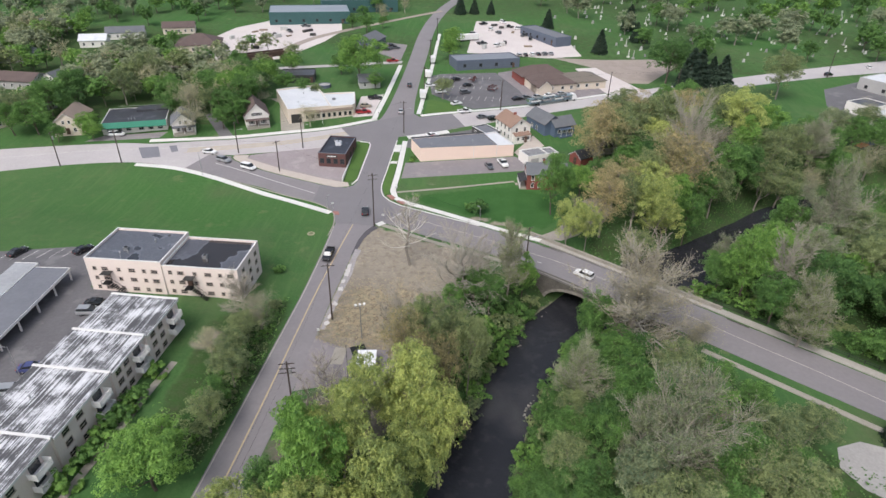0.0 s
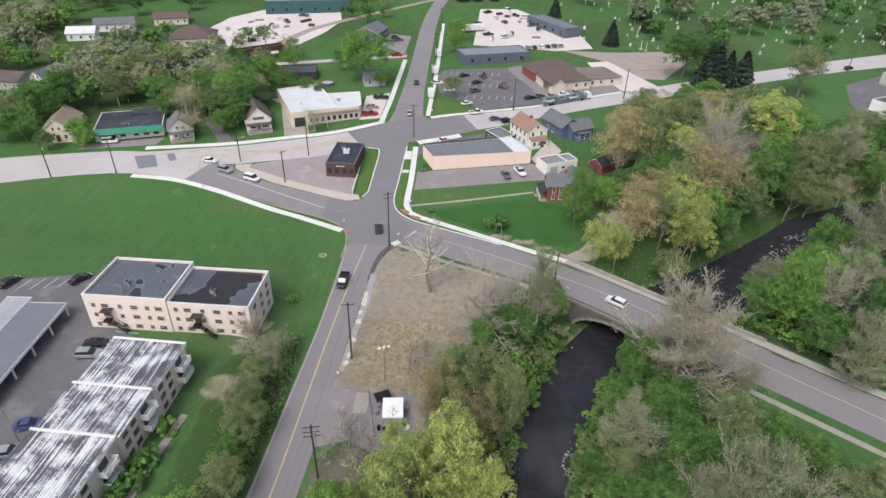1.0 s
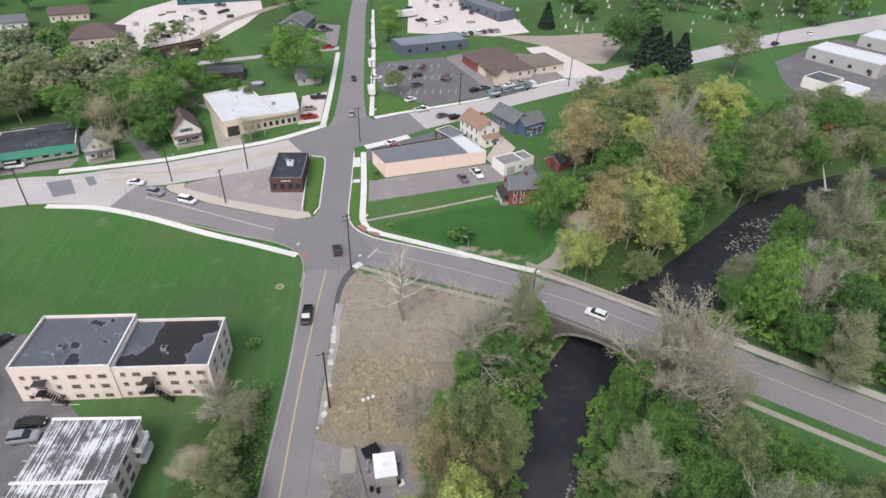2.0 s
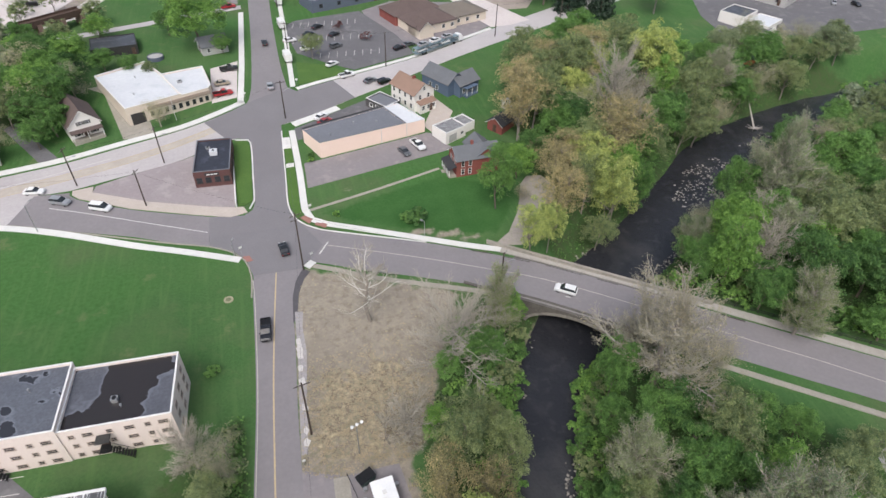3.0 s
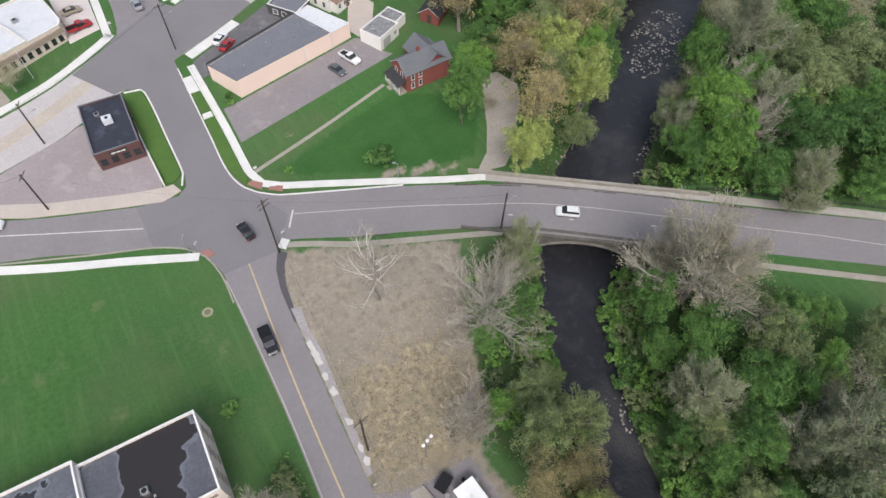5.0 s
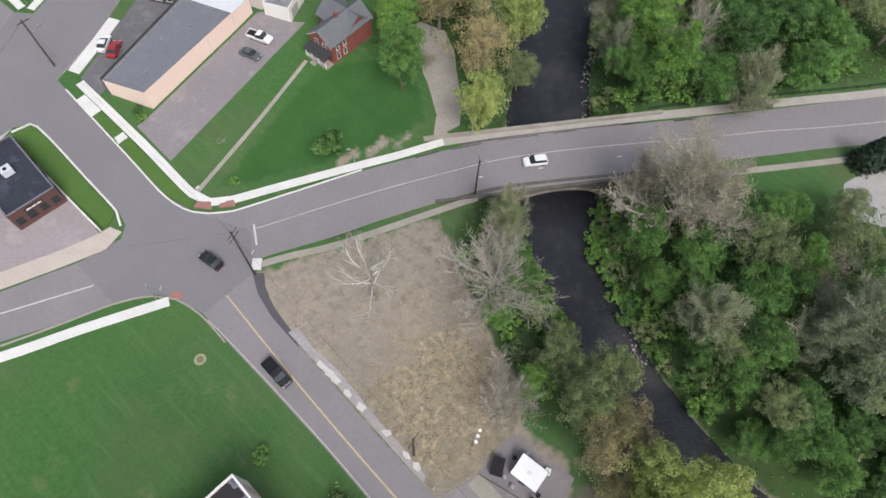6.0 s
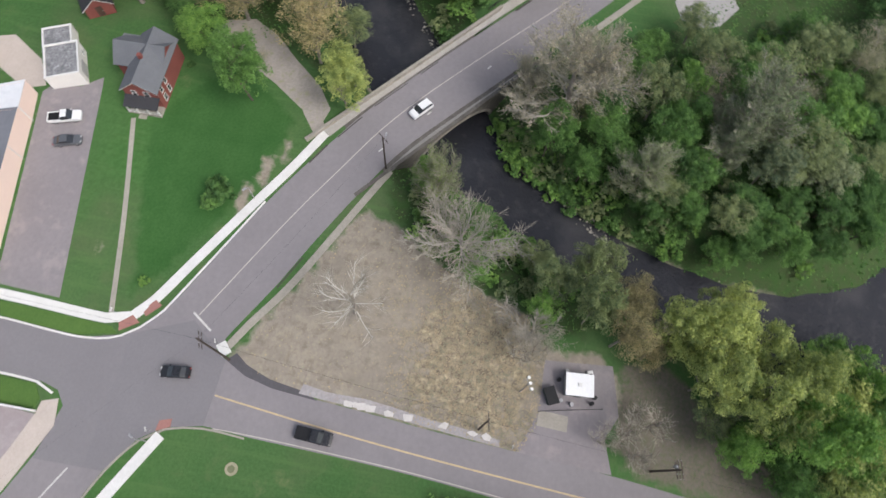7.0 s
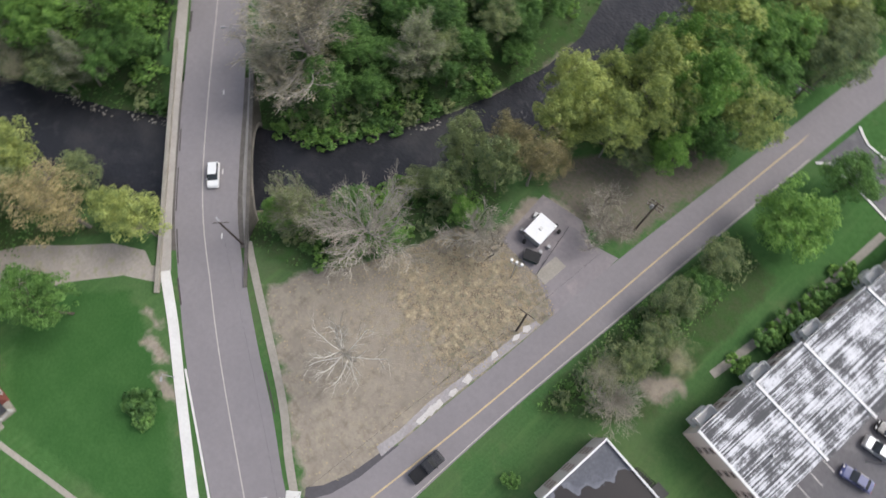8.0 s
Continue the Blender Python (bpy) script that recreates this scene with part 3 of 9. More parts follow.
ribbon("turn_lane", [(-34.5, 194.6), (-44.5, 189.4), (-56.5, 184.6), (-70, 180.6), (-84, 177.2)], 3.0, 0.068, mat("turn_lane_worn", (0.47, 0.42, 0.35), (0.36, 0.32, 0.275), 0.9, 0.25, 1.5, 0.1), "worn tan turning lane down the middle of the main road", "road marking")
for side in (-1.75, 1.75):
    ribbon("lane_line", [(-35.2 + side * 0.48, 194.3 + side * 0.88), (-44.5 + side * 0.4, 189.4 + side * 0.9), (-56.5 + side * 0.34, 184.6 + side * 0.93), (-70 + side * 0.28, 180.6 + side * 0.95), (-84 + side * 0.22, 177.2 + side * 0.97)], 0.14, 0.074, PAINT_YELLOW, "worn yellow line beside the turning lane", "road marking")
PATCH = mat("asphalt_patch", (0.20, 0.20, 0.22), (0.16, 0.16, 0.175), 0.9, 0.2, 2.0, 0.1)
sheet("patch_1", [(-100.4, 177.9), (-94.4, 179.2), (-90.6, 172.0), (-95.8, 170.4)], 0.075, PATCH, "dark asphalt repair patch across the main road", "road patch")
sheet("patch_2", [(-91.1, 180.0), (-88.9, 180.6), (-86.6, 176.4), (-88.4, 175.4)], 0.075, PATCH, "dark asphalt repair patch across the main road", "road patch")

# pavements, kerbs and verges
def pavement(name, line, width, material=CONCRETE, off=0.17, label="pale concrete pavement with a kerb"):
    return ribbon(name, line, width, off, material, label, "pavement", deep=0.35)


pavement("pavement_1", [(-30.0, 140.4), (-42, 146.5), (-53, 151.6), (-68.5, 159.2), (-79, 163.4), (-86, 165.2), (-96, 166.2)], 1.7)
pavement("pavement_2", [(-13.6, 189.6), (-13.8, 169.5), (-14.3, 154.8), (-13.2, 151.0), (-10.2, 148.6), (-2, 144.2), (11.2, 137.0), (18, 133.2), (26.6, 128.9)], 1.65)
pavement("pavement_3", [(-15.4, 134.6), (-11, 132.2), (-3.8, 127.7), (6.0, 122.9), (14, 119.1), (21.0, 115.7)], 1.25, CONCRETE_OLD, 0.15, "weathered narrow concrete pavement")
pavement("pavement_4", [(-99, 183.4), (-85, 185.8), (-71.4, 188.6), (-57.3, 193.2), (-42.2, 198.2), (-29.8, 205.2), (-25.8, 208)], 2.0)
pavement("pavement_5", [(-26.6, 207), (-25.0, 233), (-23.2, 279)], 1.8)
pavement("pavement_6", [(-10.6, 213.8), (-9.9, 232), (-8.7, 264), (-8.0, 300), (-7.2, 345)], 1.6)
pavement("pavement_7", [(-9.6, 212.4), (-3.4, 214.8), (11.2, 219.8), (32, 227.4), (49.4, 236.4), (66, 245)], 1.5)
pavement("pavement_8", [(-13.0, 192.6), (-6.0, 195.6), (1, 198.9)], 2.4)
# broad tan pavement along the triangular lot
sheet("pavement_9", [(-27.6, 157.0), (-31.5, 156.1), (-40, 159.1), (-54, 164.6), (-66.0, 171.2), (-67.6, 173.0), (-67.6, 174.5), (-63, 175.2), (-63.1, 172.9), (-49.9, 166.2), (-36, 161.0), (-30.4, 159.4), (-28.4, 159.2)], 0.17, CONCRETE_TAN, "broad tan concrete pavement round the triangular lot", "pavement", deep=0.35)
sheet("lot_1", [(-30.4, 159.2), (-36, 160.9), (-49.9, 166.1), (-63.1, 172.8), (-62.5, 175.2), (-55.3, 178.0), (-42.7, 181.7), (-40, 183), (-29.6, 183), (-29.4, 176)], 0.13, mat("lot_pink", (0.315, 0.275, 0.275), (0.25, 0.215, 0.218), 0.9, 0.1, 1.5, 0.15, third=(0.33, 0.29, 0.285)), "reddish-grey worn asphalt of the triangular lot", "parking lot")
sheet("verge_1", [(-29.6, 184), (-29.0, 187.4), (-25.9, 187.2), (-25.3, 183), (-25.8, 171), (-26.2, 161.0), (-28.2, 159.6), (-30.0, 160.0)], 0.19, mat("verge_grass", (0.085, 0.155, 0.035), (0.055, 0.115, 0.025), 0.95, 0.3, 3.0, 0.4), "narrow mown grass verge with a kerb", "grass", deep=0.35)
ribbon("kerb_1", [(-29.0, 188.2), (-25.6, 187.5), (-25.0, 183), (-25.4, 171), (-25.8, 161.0), (-27.0, 158.2)], 0.35, 0.2, CONCRETE, "pale concrete kerb", "kerb", deep=0.3)
ribbon("kerb_2", [(-16.4, 190), (-16.9, 180), (-17.5, 168), (-18.0, 157.5), (-16.6, 151.6), (-12.6, 147.3), (-8.3, 144.9), (10.8, 135.9)], 0.3, 0.18, CONCRETE, "pale concrete kerb", "kerb", deep=0.3)
ribbon("kerb_3", [(-94, 167.2), (-80, 164.6), (-66, 159.1), (-46, 150.7), (-36.4, 146.7), (-31.3, 143.2), (-29.1, 140.0), (-28.0, 134.5), (-28.3, 127.9)], 0.3, 0.16, CONCRETE_OLD, "weathered concrete kerb", "kerb", deep=0.3)
WALK_BROKEN = mat("broken_walk", (0.40, 0.375, 0.365), (0.25, 0.23, 0.23), 0.93, 0.35, 2.2, 0.3, third=(0.30, 0.265, 0.25))
SLAB_PALE = mat("slab_pale", (0.60, 0.57, 0.54), (0.44, 0.41, 0.385), 0.92, 0.5, 2.5, 0.25)
WALK_IN = [(-20.3, 121.6), (-20.55, 117.6), (-20.75, 112.6), (-21.2, 106.7), (-21.65, 101.8), (-22.2, 95), (-22.6, 89.5)]
WALK_OUT = [(-18.7, 121.2), (-19.3, 117.2), (-19.25, 111.0), (-19.75, 106.4), (-20.5, 100.6), (-20.9, 95.4), (-21.6, 89.5)]
sheet("pavement_13", between(smooth_line(WALK_IN), smooth_line(WALK_OUT)), 0.07, WALK_BROKEN, "broken grey concrete pavement crumbling into the dry grass", "pavement", deep=0.2)
rw = random.Random(12)
for k in range(11):
    u = rw.uniform(0.12, 0.62) if k < 8 else rw.uniform(0.65, 0.95)
    x, y = -20.1 - 1.5 * u ** 1.4, 121.0 - 31 * u
    sheet("slab_%d" % (k + 2), [(x + rw.uniform(-0.75, -0.3), y + rw.uniform(0.3, 0.9)), (x + rw.uniform(-0.1, 0.3), y + rw.uniform(0.5, 1.0)), (x + rw.uniform(0.3, 0.7), y + rw.uniform(-0.2, 0.4)), (x + rw.uniform(0.0, 0.5), y + rw.uniform(-1.0, -0.5)), (x + rw.uniform(-0.7, -0.3), y + rw.uniform(-0.9, -0.3))], 0.085 + 0.004 * k, SLAB_PALE, "pale piece of broken concrete slab", "slab", deep=0.1)
VERGE = MATS["verge_grass"]
sheet("verge_2", [(-15.0, 168), (-14.9, 172.5), (-16.6, 172.5), (-17.3, 168), (-17.7, 158), (-16.4, 152.2), (-15.4, 153.5)], 0.15, VERGE, "strip of grass between kerb and pavement", "grass", deep=0.3)
sheet("verge_3", [(-14.8, 174.5), (-14.7, 181), (-16.5, 181), (-16.7, 174.5)], 0.15, VERGE, "strip of grass between kerb and pavement", "grass", deep=0.3)
for name, poly in (("ramp_1", [(-15.9, 152.2), (-14.0, 149.6), (-13.0, 150.9), (-14.6, 152.6)]), ("ramp_2", [(-12.8, 148.9), (-10.6, 147.0), (-9.9, 148.2), (-12, 149.8)]), ("ramp_3", [(-17.0, 134.9), (-15.4, 136.4), (-14.3, 135.2), (-15.9, 133.7)]), ("ramp_4", [(-29.6, 141.3), (-28.6, 139.3), (-27.4, 139.4), (-28.0, 141.2)])):
    sheet(name, poly, 0.2, RED_PAVER if name != "ramp_3" else CONCRETE, "red tactile paving of a kerb ramp" if name != "ramp_3" else "white concrete kerb ramp", "kerb ramp", deep=0.2)
for name, poly in (("apron_1", [(-16.7, 186.5), (-14.6, 186.5), (-14.6, 181.3), (-16.7, 181.3)]), ("apron_2", [(-16.7, 174.3), (-14.8, 174.3), (-14.9, 172.7), (-17.0, 172.7)])):
    sheet(name, poly, 0.14, CONCRETE, "white concrete drive apron", "pavement", deep=0.3)
sheet("apron_3", [(-17.3, 134.2), (-19.2, 130.5), (-20.3, 125.9), (-20.9, 118.5), (-19.9, 120.5), (-19.0, 126.5), (-17.4, 130.8), (-15.9, 132.8)], 0.06, mat("asphalt_apron", (0.10, 0.095, 0.10), (0.075, 0.07, 0.075), 0.9, 0.3, 2.0, 0.2), "dark asphalt apron at the corner of the lot", "pavement", deep=0.2)
# lots, drives and paths
sheet("lot_2", [(-12.6, 163.0), (-12.2, 173.6), (-8.0, 174.2), (23.4, 180.6), (25.2, 179.6), (26.2, 174.6), (29, 171.6), (26.5, 171.0)], 0.05, LOT, "worn reddish-grey asphalt parking lot beside the salmon building", "parking lot")
ribbon("garden_path", [(-13.3, 154.4), (4, 158.6), (22.0, 163.6)], 0.8, 0.06, CONCRETE_OLD, "narrow weathered garden path across the lawn", "path", deep=0.1)
sheet("lot_20", [(28.4, 130.2), (31.7, 129.4), (36.4, 132.6), (41.3, 138.4), (46.6, 144.0), (49.4, 149.0), (47.6, 154.6), (43.6, 155.2), (40.6, 152.2), (38.4, 146.6), (35.2, 141.0), (31.0, 135.2)], 0.045, GRAVEL_PALE, "bare trodden gravel between the house and the trees", "yard")
ribbon("gravel_track", [(26.0, 129.6), (30, 132.6), (35.5, 136.2), (41.2, 140.4), (45.4, 144.6), (47.5, 149)], 2.6, 0.055, GRAVEL_PALE, "bare gravel track leading off the road", "path", deep=0.1)
sheet("lot_3", [(-101, 111.5), (-82, 115.5), (-73.5, 114), (-73.5, 98.5), (-66, 98), (-60.5, 92), (-62, 60), (-62.5, 30), (-110, 30), (-110, 111)], 0.05, LOT_GREY, "dark grey parking lot with white bays", "parking lot", cell=4.0)
sheet("drive_1", [(-35.3, 33.5), (-37.0, 32.2), (-42.0, 33.6), (-49.3, 35.0), (-62, 36), (-62, 27), (-43, 26.6), (-39.4, 25.6), (-36.4, 22.9)], 0.045, LOT_GREY, "grey asphalt driveway between white kerbs", "drive", cell=2.5)
ribbon("kerb_5", [(-35.2, 34.0), (-37.0, 32.4), (-42, 34.0), (-49.3, 35.4), (-60, 36.4)], 0.45, 0.16, CONCRETE, "white concrete kerb of the driveway", "kerb", deep=0.3)
ribbon("kerb_6", [(-36.2, 22.6), (-39.4, 25.3), (-43, 26.2), (-60, 26.6)], 0.45, 0.16, CONCRETE, "white concrete kerb of the driveway", "kerb", deep=0.3)
sheet("lot_4", [(-23.2, 87.0), (-16.6, 84.2), (-8, 84), (-7, 73), (-14.8, 71.5), (-18.5, 73.5), (-23.6, 72.0)], 0.03, LOT, "patched grey asphalt pull-off beside the street", "parking lot")
sheet("slab_1", [(-18.4, 84.2), (-16.0, 84.0), (-16.2, 79.4), (-18.6, 79.4)], 0.06, CONCRETE_OLD, "pale concrete slabs let into the asphalt", "slab")
ribbon("footpath_1", [(-46.0, 76.2), (-47.3, 67.7), (-48.2, 59), (-49.5, 50), (-50.5, 38)], 1.3, 0.06, CONCRETE_OLD, "concrete footpath along the apartment block", "path", deep=0.1)
sheet("lot_5", [(-9.6, 262), (-6.6, 238), (2.5, 228), (10, 221.5), (32.3, 229.5), (30, 246), (21, 272), (-3.9, 267)], 0.05, LOT_GREY, "dark asphalt parking lot with white bay lines", "parking lot")
sheet("lot_6", [(24, 236), (52, 238), (74, 252), (60, 274), (35, 280), (22, 272)], 0.04, LOT, "reddish asphalt yard round the brown-roofed building", "parking lot")
sheet("lot_7", [(8, 306), (48, 300), (66, 306), (64, 330), (48, 362), (36, 384), (14, 382)], 0.05, LOT_WHITE, "pale gravel yard with parked trucks", "yard")
sheet("lot_8", [(-132, 296), (-108, 276), (-97, 272), (-80, 285), (-67, 320), (-62, 345), (-66, 366), (-104, 372), (-122, 345), (-128, 310)], 0.05, LOT_WHITE, "pale dusty yard of the builders' merchant", "yard")
sheet("lot_9", [(-34.6, 209), (-27.4, 211), (-26.2, 236), (-34.8, 232)], 0.05, LOT_WHITE, "pale pinkish parking bays beside the flat-roofed office", "parking lot")
sheet("lot_10", [(-65.0, 221.4), (-70.0, 226), (-66.6, 227), (-62.0, 219.5), (-57.2, 203.2), (-51.4, 203.0), (-50.0, 197.2), (-52.8, 194.6), (-57.7, 195.0)], 0.05, CONCRETE_OLD, "pale concrete garage drive", "drive")
sheet("lot_19", [(-12.6, 184.5), (-12.8, 190.5), (-4.6, 194.4), (1.5, 197.6), (9.5, 201.6), (13.6, 194.6), (5, 190.6)], 0.05, LOT_GREY, "dark asphalt strip behind the salmon store", "parking lot")
sheet("lot_11", [(-120, 181), (-97, 186), (-96, 191), (-116, 186)], 0.05, LOT, "asphalt forecourt of the green-fronted shop", "parking lot")
sheet("lot_12", [(-36, 300), (-24, 288), (-23, 318), (-34, 322)], 0.05, LOT, "pinkish gravel yard beside the blue gabled house", "yard")
sheet("road_8", between(smooth_line([(-92, 265.5), (-61.5, 275), (-23, 287)]), smooth_line([(-90, 262), (-61.5, 271), (-23, 283)])), 0.05, ASPHALT_PALE, "narrow pale side road", "road")
sheet("road_9", between(smooth_line([(-160, 255), (-98, 283), (-73.5, 332), (-35, 381), (-8.7, 412)]), smooth_line([(-160, 251), (-94, 279.5), (-70, 329), (-33, 378), (-7, 408)])), 0.06, GRAVEL, "old gravel railway bed", "track")
sheet("lot_13", [(165, 262), (215, 292), (300, 262), (300, 216), (190, 212), (152, 222), (155, 240)], 0.04, LOT_GREY, "grey industrial yard beyond the trees", "yard")
sheet("lot_14", [(8.5, 219.5), (2, 227), (-7.6, 231), (-8.6, 214.8), (-3.4, 216)], 0.06, VERGE, "mown grass corner in front of the parking lot", "grass")
sheet("lot_15", [(23.4, 184), (31, 198), (34, 190), (30, 183.5), (24.8, 180.5)], 0.05, CONCRETE_TAN, "tan concrete drive behind the white house", "drive")
sheet("lot_17", [(59, 283), (69, 285.5), (84, 250), (75, 246.6), (66.5, 246), (62, 262)], 0.06, LOT_WHITE, "pale gravel yard beside the brown-roofed building", "yard")
sheet("lot_18", [(50, 301), (66, 287), (78, 262), (88, 262), (112, 296), (100, 304), (76, 300)], 0.03, GRAVEL, "bare levelled earth below the cemetery lawn", "yard")
sheet("drive_2", [(-86.2, 209.4), (-73.0, 189.8), (-76.8, 188.0), (-88.6, 206.5)], 0.06, LOT_GREY, "dark asphalt drive between the houses", "drive")
sheet("lot_16", [(67.5, 64), (72, 65.5), (78, 63.5), (82.5, 59), (79, 54.5), (73, 52), (67.5, 56), (65.8, 60)], 0.05, mat("drive_gravel", (0.40, 0.385, 0.365), (0.29, 0.275, 0.26), 0.95, 0.2, 2.0, 0.3), "pale gravel drive beside the bridge road", "drive")


# ---- the stone arch bridge ----
def build_bridge():
    mid, along = Vector((37.9, 111.6)), Vector((0.778, -0.628))
    m = Matrix(((along.x, -along.y, 0, mid.x), (along.y, along.x, 0, mid.y), (0, 0, 1, 0), (0, 0, 0, 1)))
    b = thing("bridge", "low weathered stone arch road bridge with concrete parapets over the river", "bridge", m)
    half_s, half_n = -7.3, 7.3
    span, spring, crown = 9.6, -6.2, -1.25
    arch = [(span * math.cos(math.pi * i / 24), spring + (crown - spring) * math.sin(math.pi * i / 24)) for i in range(25)]
    top = -0.02
    # spandrel walls and the vault between them
    for y0, y1 in ((half_s, half_s + 0.7), (half_n - 0.7, half_n)):
        body = Geo()
        for (x0, z0), (x1, z1) in zip(arch, arch[1:]):
            body.side([(x1, z1), (x0, z0), (x0, top), (x1, top)], y0, y1)
        body.box(span, span + 7, y0, y1, -8, top)
        body.box(-span - 7, -span, y0, y1, -8, top)
        part("spandrel_wall", body, STONE, b)
    vault = Geo()
    for (x0, z0), (x1, z1) in zip(arch, arch[1:]):
        vault.side([(x1, z1), (x0, z0), (x0, z0 + 0.6), (x1, z1 + 0.6)], half_s + 0.7, half_n - 0.7)
    vault.box(span, span + 1.2, half_s + 0.7, half_n - 0.7, -8, -0.05)
    vault.box(-span - 1.2, -span, half_s + 0.7, half_n - 0.7, -8, -0.05)
    part("vault", vault, STONE, b)
    # voussoirs, stone by stone
    for side in (half_s - 0.12, half_n + 0.12):
        for (x0, z0), (x1, z1) in zip(arch, arch[1:]):
            g = Geo()
            c0, c1 = Vector((x0, z0 - spring)), Vector((x1, z1 - spring))
            o0, o1 = c0 * (1 + 0.75 / c0.length), c1 * (1 + 0.75 / c1.length)
            w = [c0.lerp(c1, 0.04), c0.lerp(c1, 0.96), o0.lerp(o1, 0.96), o0.lerp(o1, 0.04)]
            g.side([(p.x, p.y + spring) for p in w], min(side, side * 0.95), max(side, side * 0.95))
            part("stone", g, mat("voussoir", (0.28, 0.255, 0.225), (0.18, 0.165, 0.14), 0.92, 0.5, 3.0, 0.3, per_object=0.2), b)
    deck = Geo()
    deck.box(-span - 7, span + 7, half_s - 0.25, half_n + 0.25, -0.32, -0.01)
    part("deck", deck, STONE, b)
    for y0, y1, h in ((half_s - 0.2, half_s + 0.25, 0.32), (half_n - 0.35, half_n + 0.1, 0.85)):
        g = Geo().box(-span - 14, span + 16, y0, y1, -0.01, h)
        g.box(-span - 14.1, span + 16.1, y0 - 0.08, y1 + 0.08, h, h + 0.12)
        part("parapet", g, CONCRETE_OLD if h > 0.5 else STONE, b)
    n = 26
    for i in range(n):
        x = -span - 13 + i * (2 * span + 28) / (n - 1)
        part("parapet_post", Geo().box(x - 0.16, x + 0.16, half_n - 0.42, half_n + 0.17, 0, 1.02), CONCRETE_OLD, b)


build_bridge()
BRIDGE_WALK = mat("concrete_bridge_walk", (0.41, 0.385, 0.35), (0.31, 0.285, 0.255), 0.92, 0.3, 2.0, 0.2)
pavement("pavement_10", [(26.4, 129.0), (34.8, 122.9), (46.6, 113.5), (56.3, 105.6), (65.4, 98.0), (84.6, 82.2), (96, 72.6), (112, 60)], 2.0, BRIDGE_WALK, 0.2, "broad tan concrete pavement over the bridge")
pavement("pavement_11", [(21.0, 115.9), (29, 110.3), (42.5, 98.9), (50, 92.8)], 0.8, mat("bridge_kerb", (0.27, 0.255, 0.24), (0.19, 0.178, 0.165), 0.92, 0.3, 2.0, 0.2), 0.18, "narrow kerb walk over the bridge")
pavement("pavement_12", [(53.6, 87.6), (64, 79.0), (74, 70.7), (86, 60.9)], 1.3, CONCRETE_OLD, 0.14, "weathered pavement past the bridge")


def guard_rail(line, h=0.95):
    r = thing("guard_rail", "low dark steel guard rail beside the bridge pavement", "guard rail", pose(0, 0, 0))
    steel = mat("dark_rail", (0.035, 0.034, 0.033), (0.02, 0.02, 0.02), 0.6, 0.6, 3.0, metal=0.3)
    pts = smooth_line(line, 2.6)
    for i, (x, y) in enumerate(pts):
        part("post", Geo().box(x - 0.06, x + 0.06, y - 0.06, y + 0.06, land(x, y) - 0.1, land(x, y) + h), steel, r)
    for z in (0.42, 0.88):
        for (ax, ay), (bx, by) in zip(pts, pts[1:]):
            part("rail", Geo().tube((ax, ay, land(ax, ay) + z), (bx, by, land(bx, by) + z), 0.07, 0.07, 6), steel, r)


guard_rail([(61.5, 103.6), (66.6, 99.4), (85.8, 83.6), (97.2, 74.0), (113.2, 61.4)])
GRIT = mat("gutter_grit", (0.085, 0.075, 0.068), (0.055, 0.05, 0.045), 0.95, 0.6, 3.0, 0.2)
for ax, ay, bx, by, w in ((19.8, 130.4, 24.0, 128.1, 0.3), (26.0, 126.6, 31.2, 123.2, 0.22), (34.0, 121.4, 40.5, 116.3, 0.18), (43.0, 114.3, 46.5, 111.5, 0.2), (62.4, 98.2, 66.0, 95.2, 0.4), (-4.2, 129.6, 1.8, 126.8, 0.22)):
    ribbon("gutter_grit", [(ax, ay), ((ax + bx) / 2 + 0.12, (ay + by) / 2 - 0.06), (bx, by)], w, 0.082, GRIT, "dark grit and leaf litter along the kerb", "road dirt")


# ---- buildings ----
WIN_CACHE = {}
GLASS = mat("window_glass", (0.035, 0.04, 0.045), (0.02, 0.022, 0.025), 0.08, 0.5, 2.0, spec=0.6)
WHITE_TRIM = mat("white_trim", (0.72, 0.71, 0.69), (0.60, 0.59, 0.57), 0.6, 0.5, 4.0)
TAN_TRIM = mat("tan_trim", (0.52, 0.42, 0.36), (0.42, 0.34, 0.29), 0.7, 0.5, 4.0)
DARK_TRIM = mat("dark_trim", (0.05, 0.048, 0.045), (0.03, 0.03, 0.03), 0.6, 0.5, 4.0)
DOOR_BROWN = mat("door_brown", (0.10, 0.06, 0.045), None, 0.6)
BLACK_METAL = mat("black_metal", (0.022, 0.022, 0.024), (0.012, 0.012, 0.012), 0.5, metal=0.3)
GREY_METAL = mat("grey_metal", (0.42, 0.42, 0.42), (0.30, 0.30, 0.30), 0.45, metal=0.6)


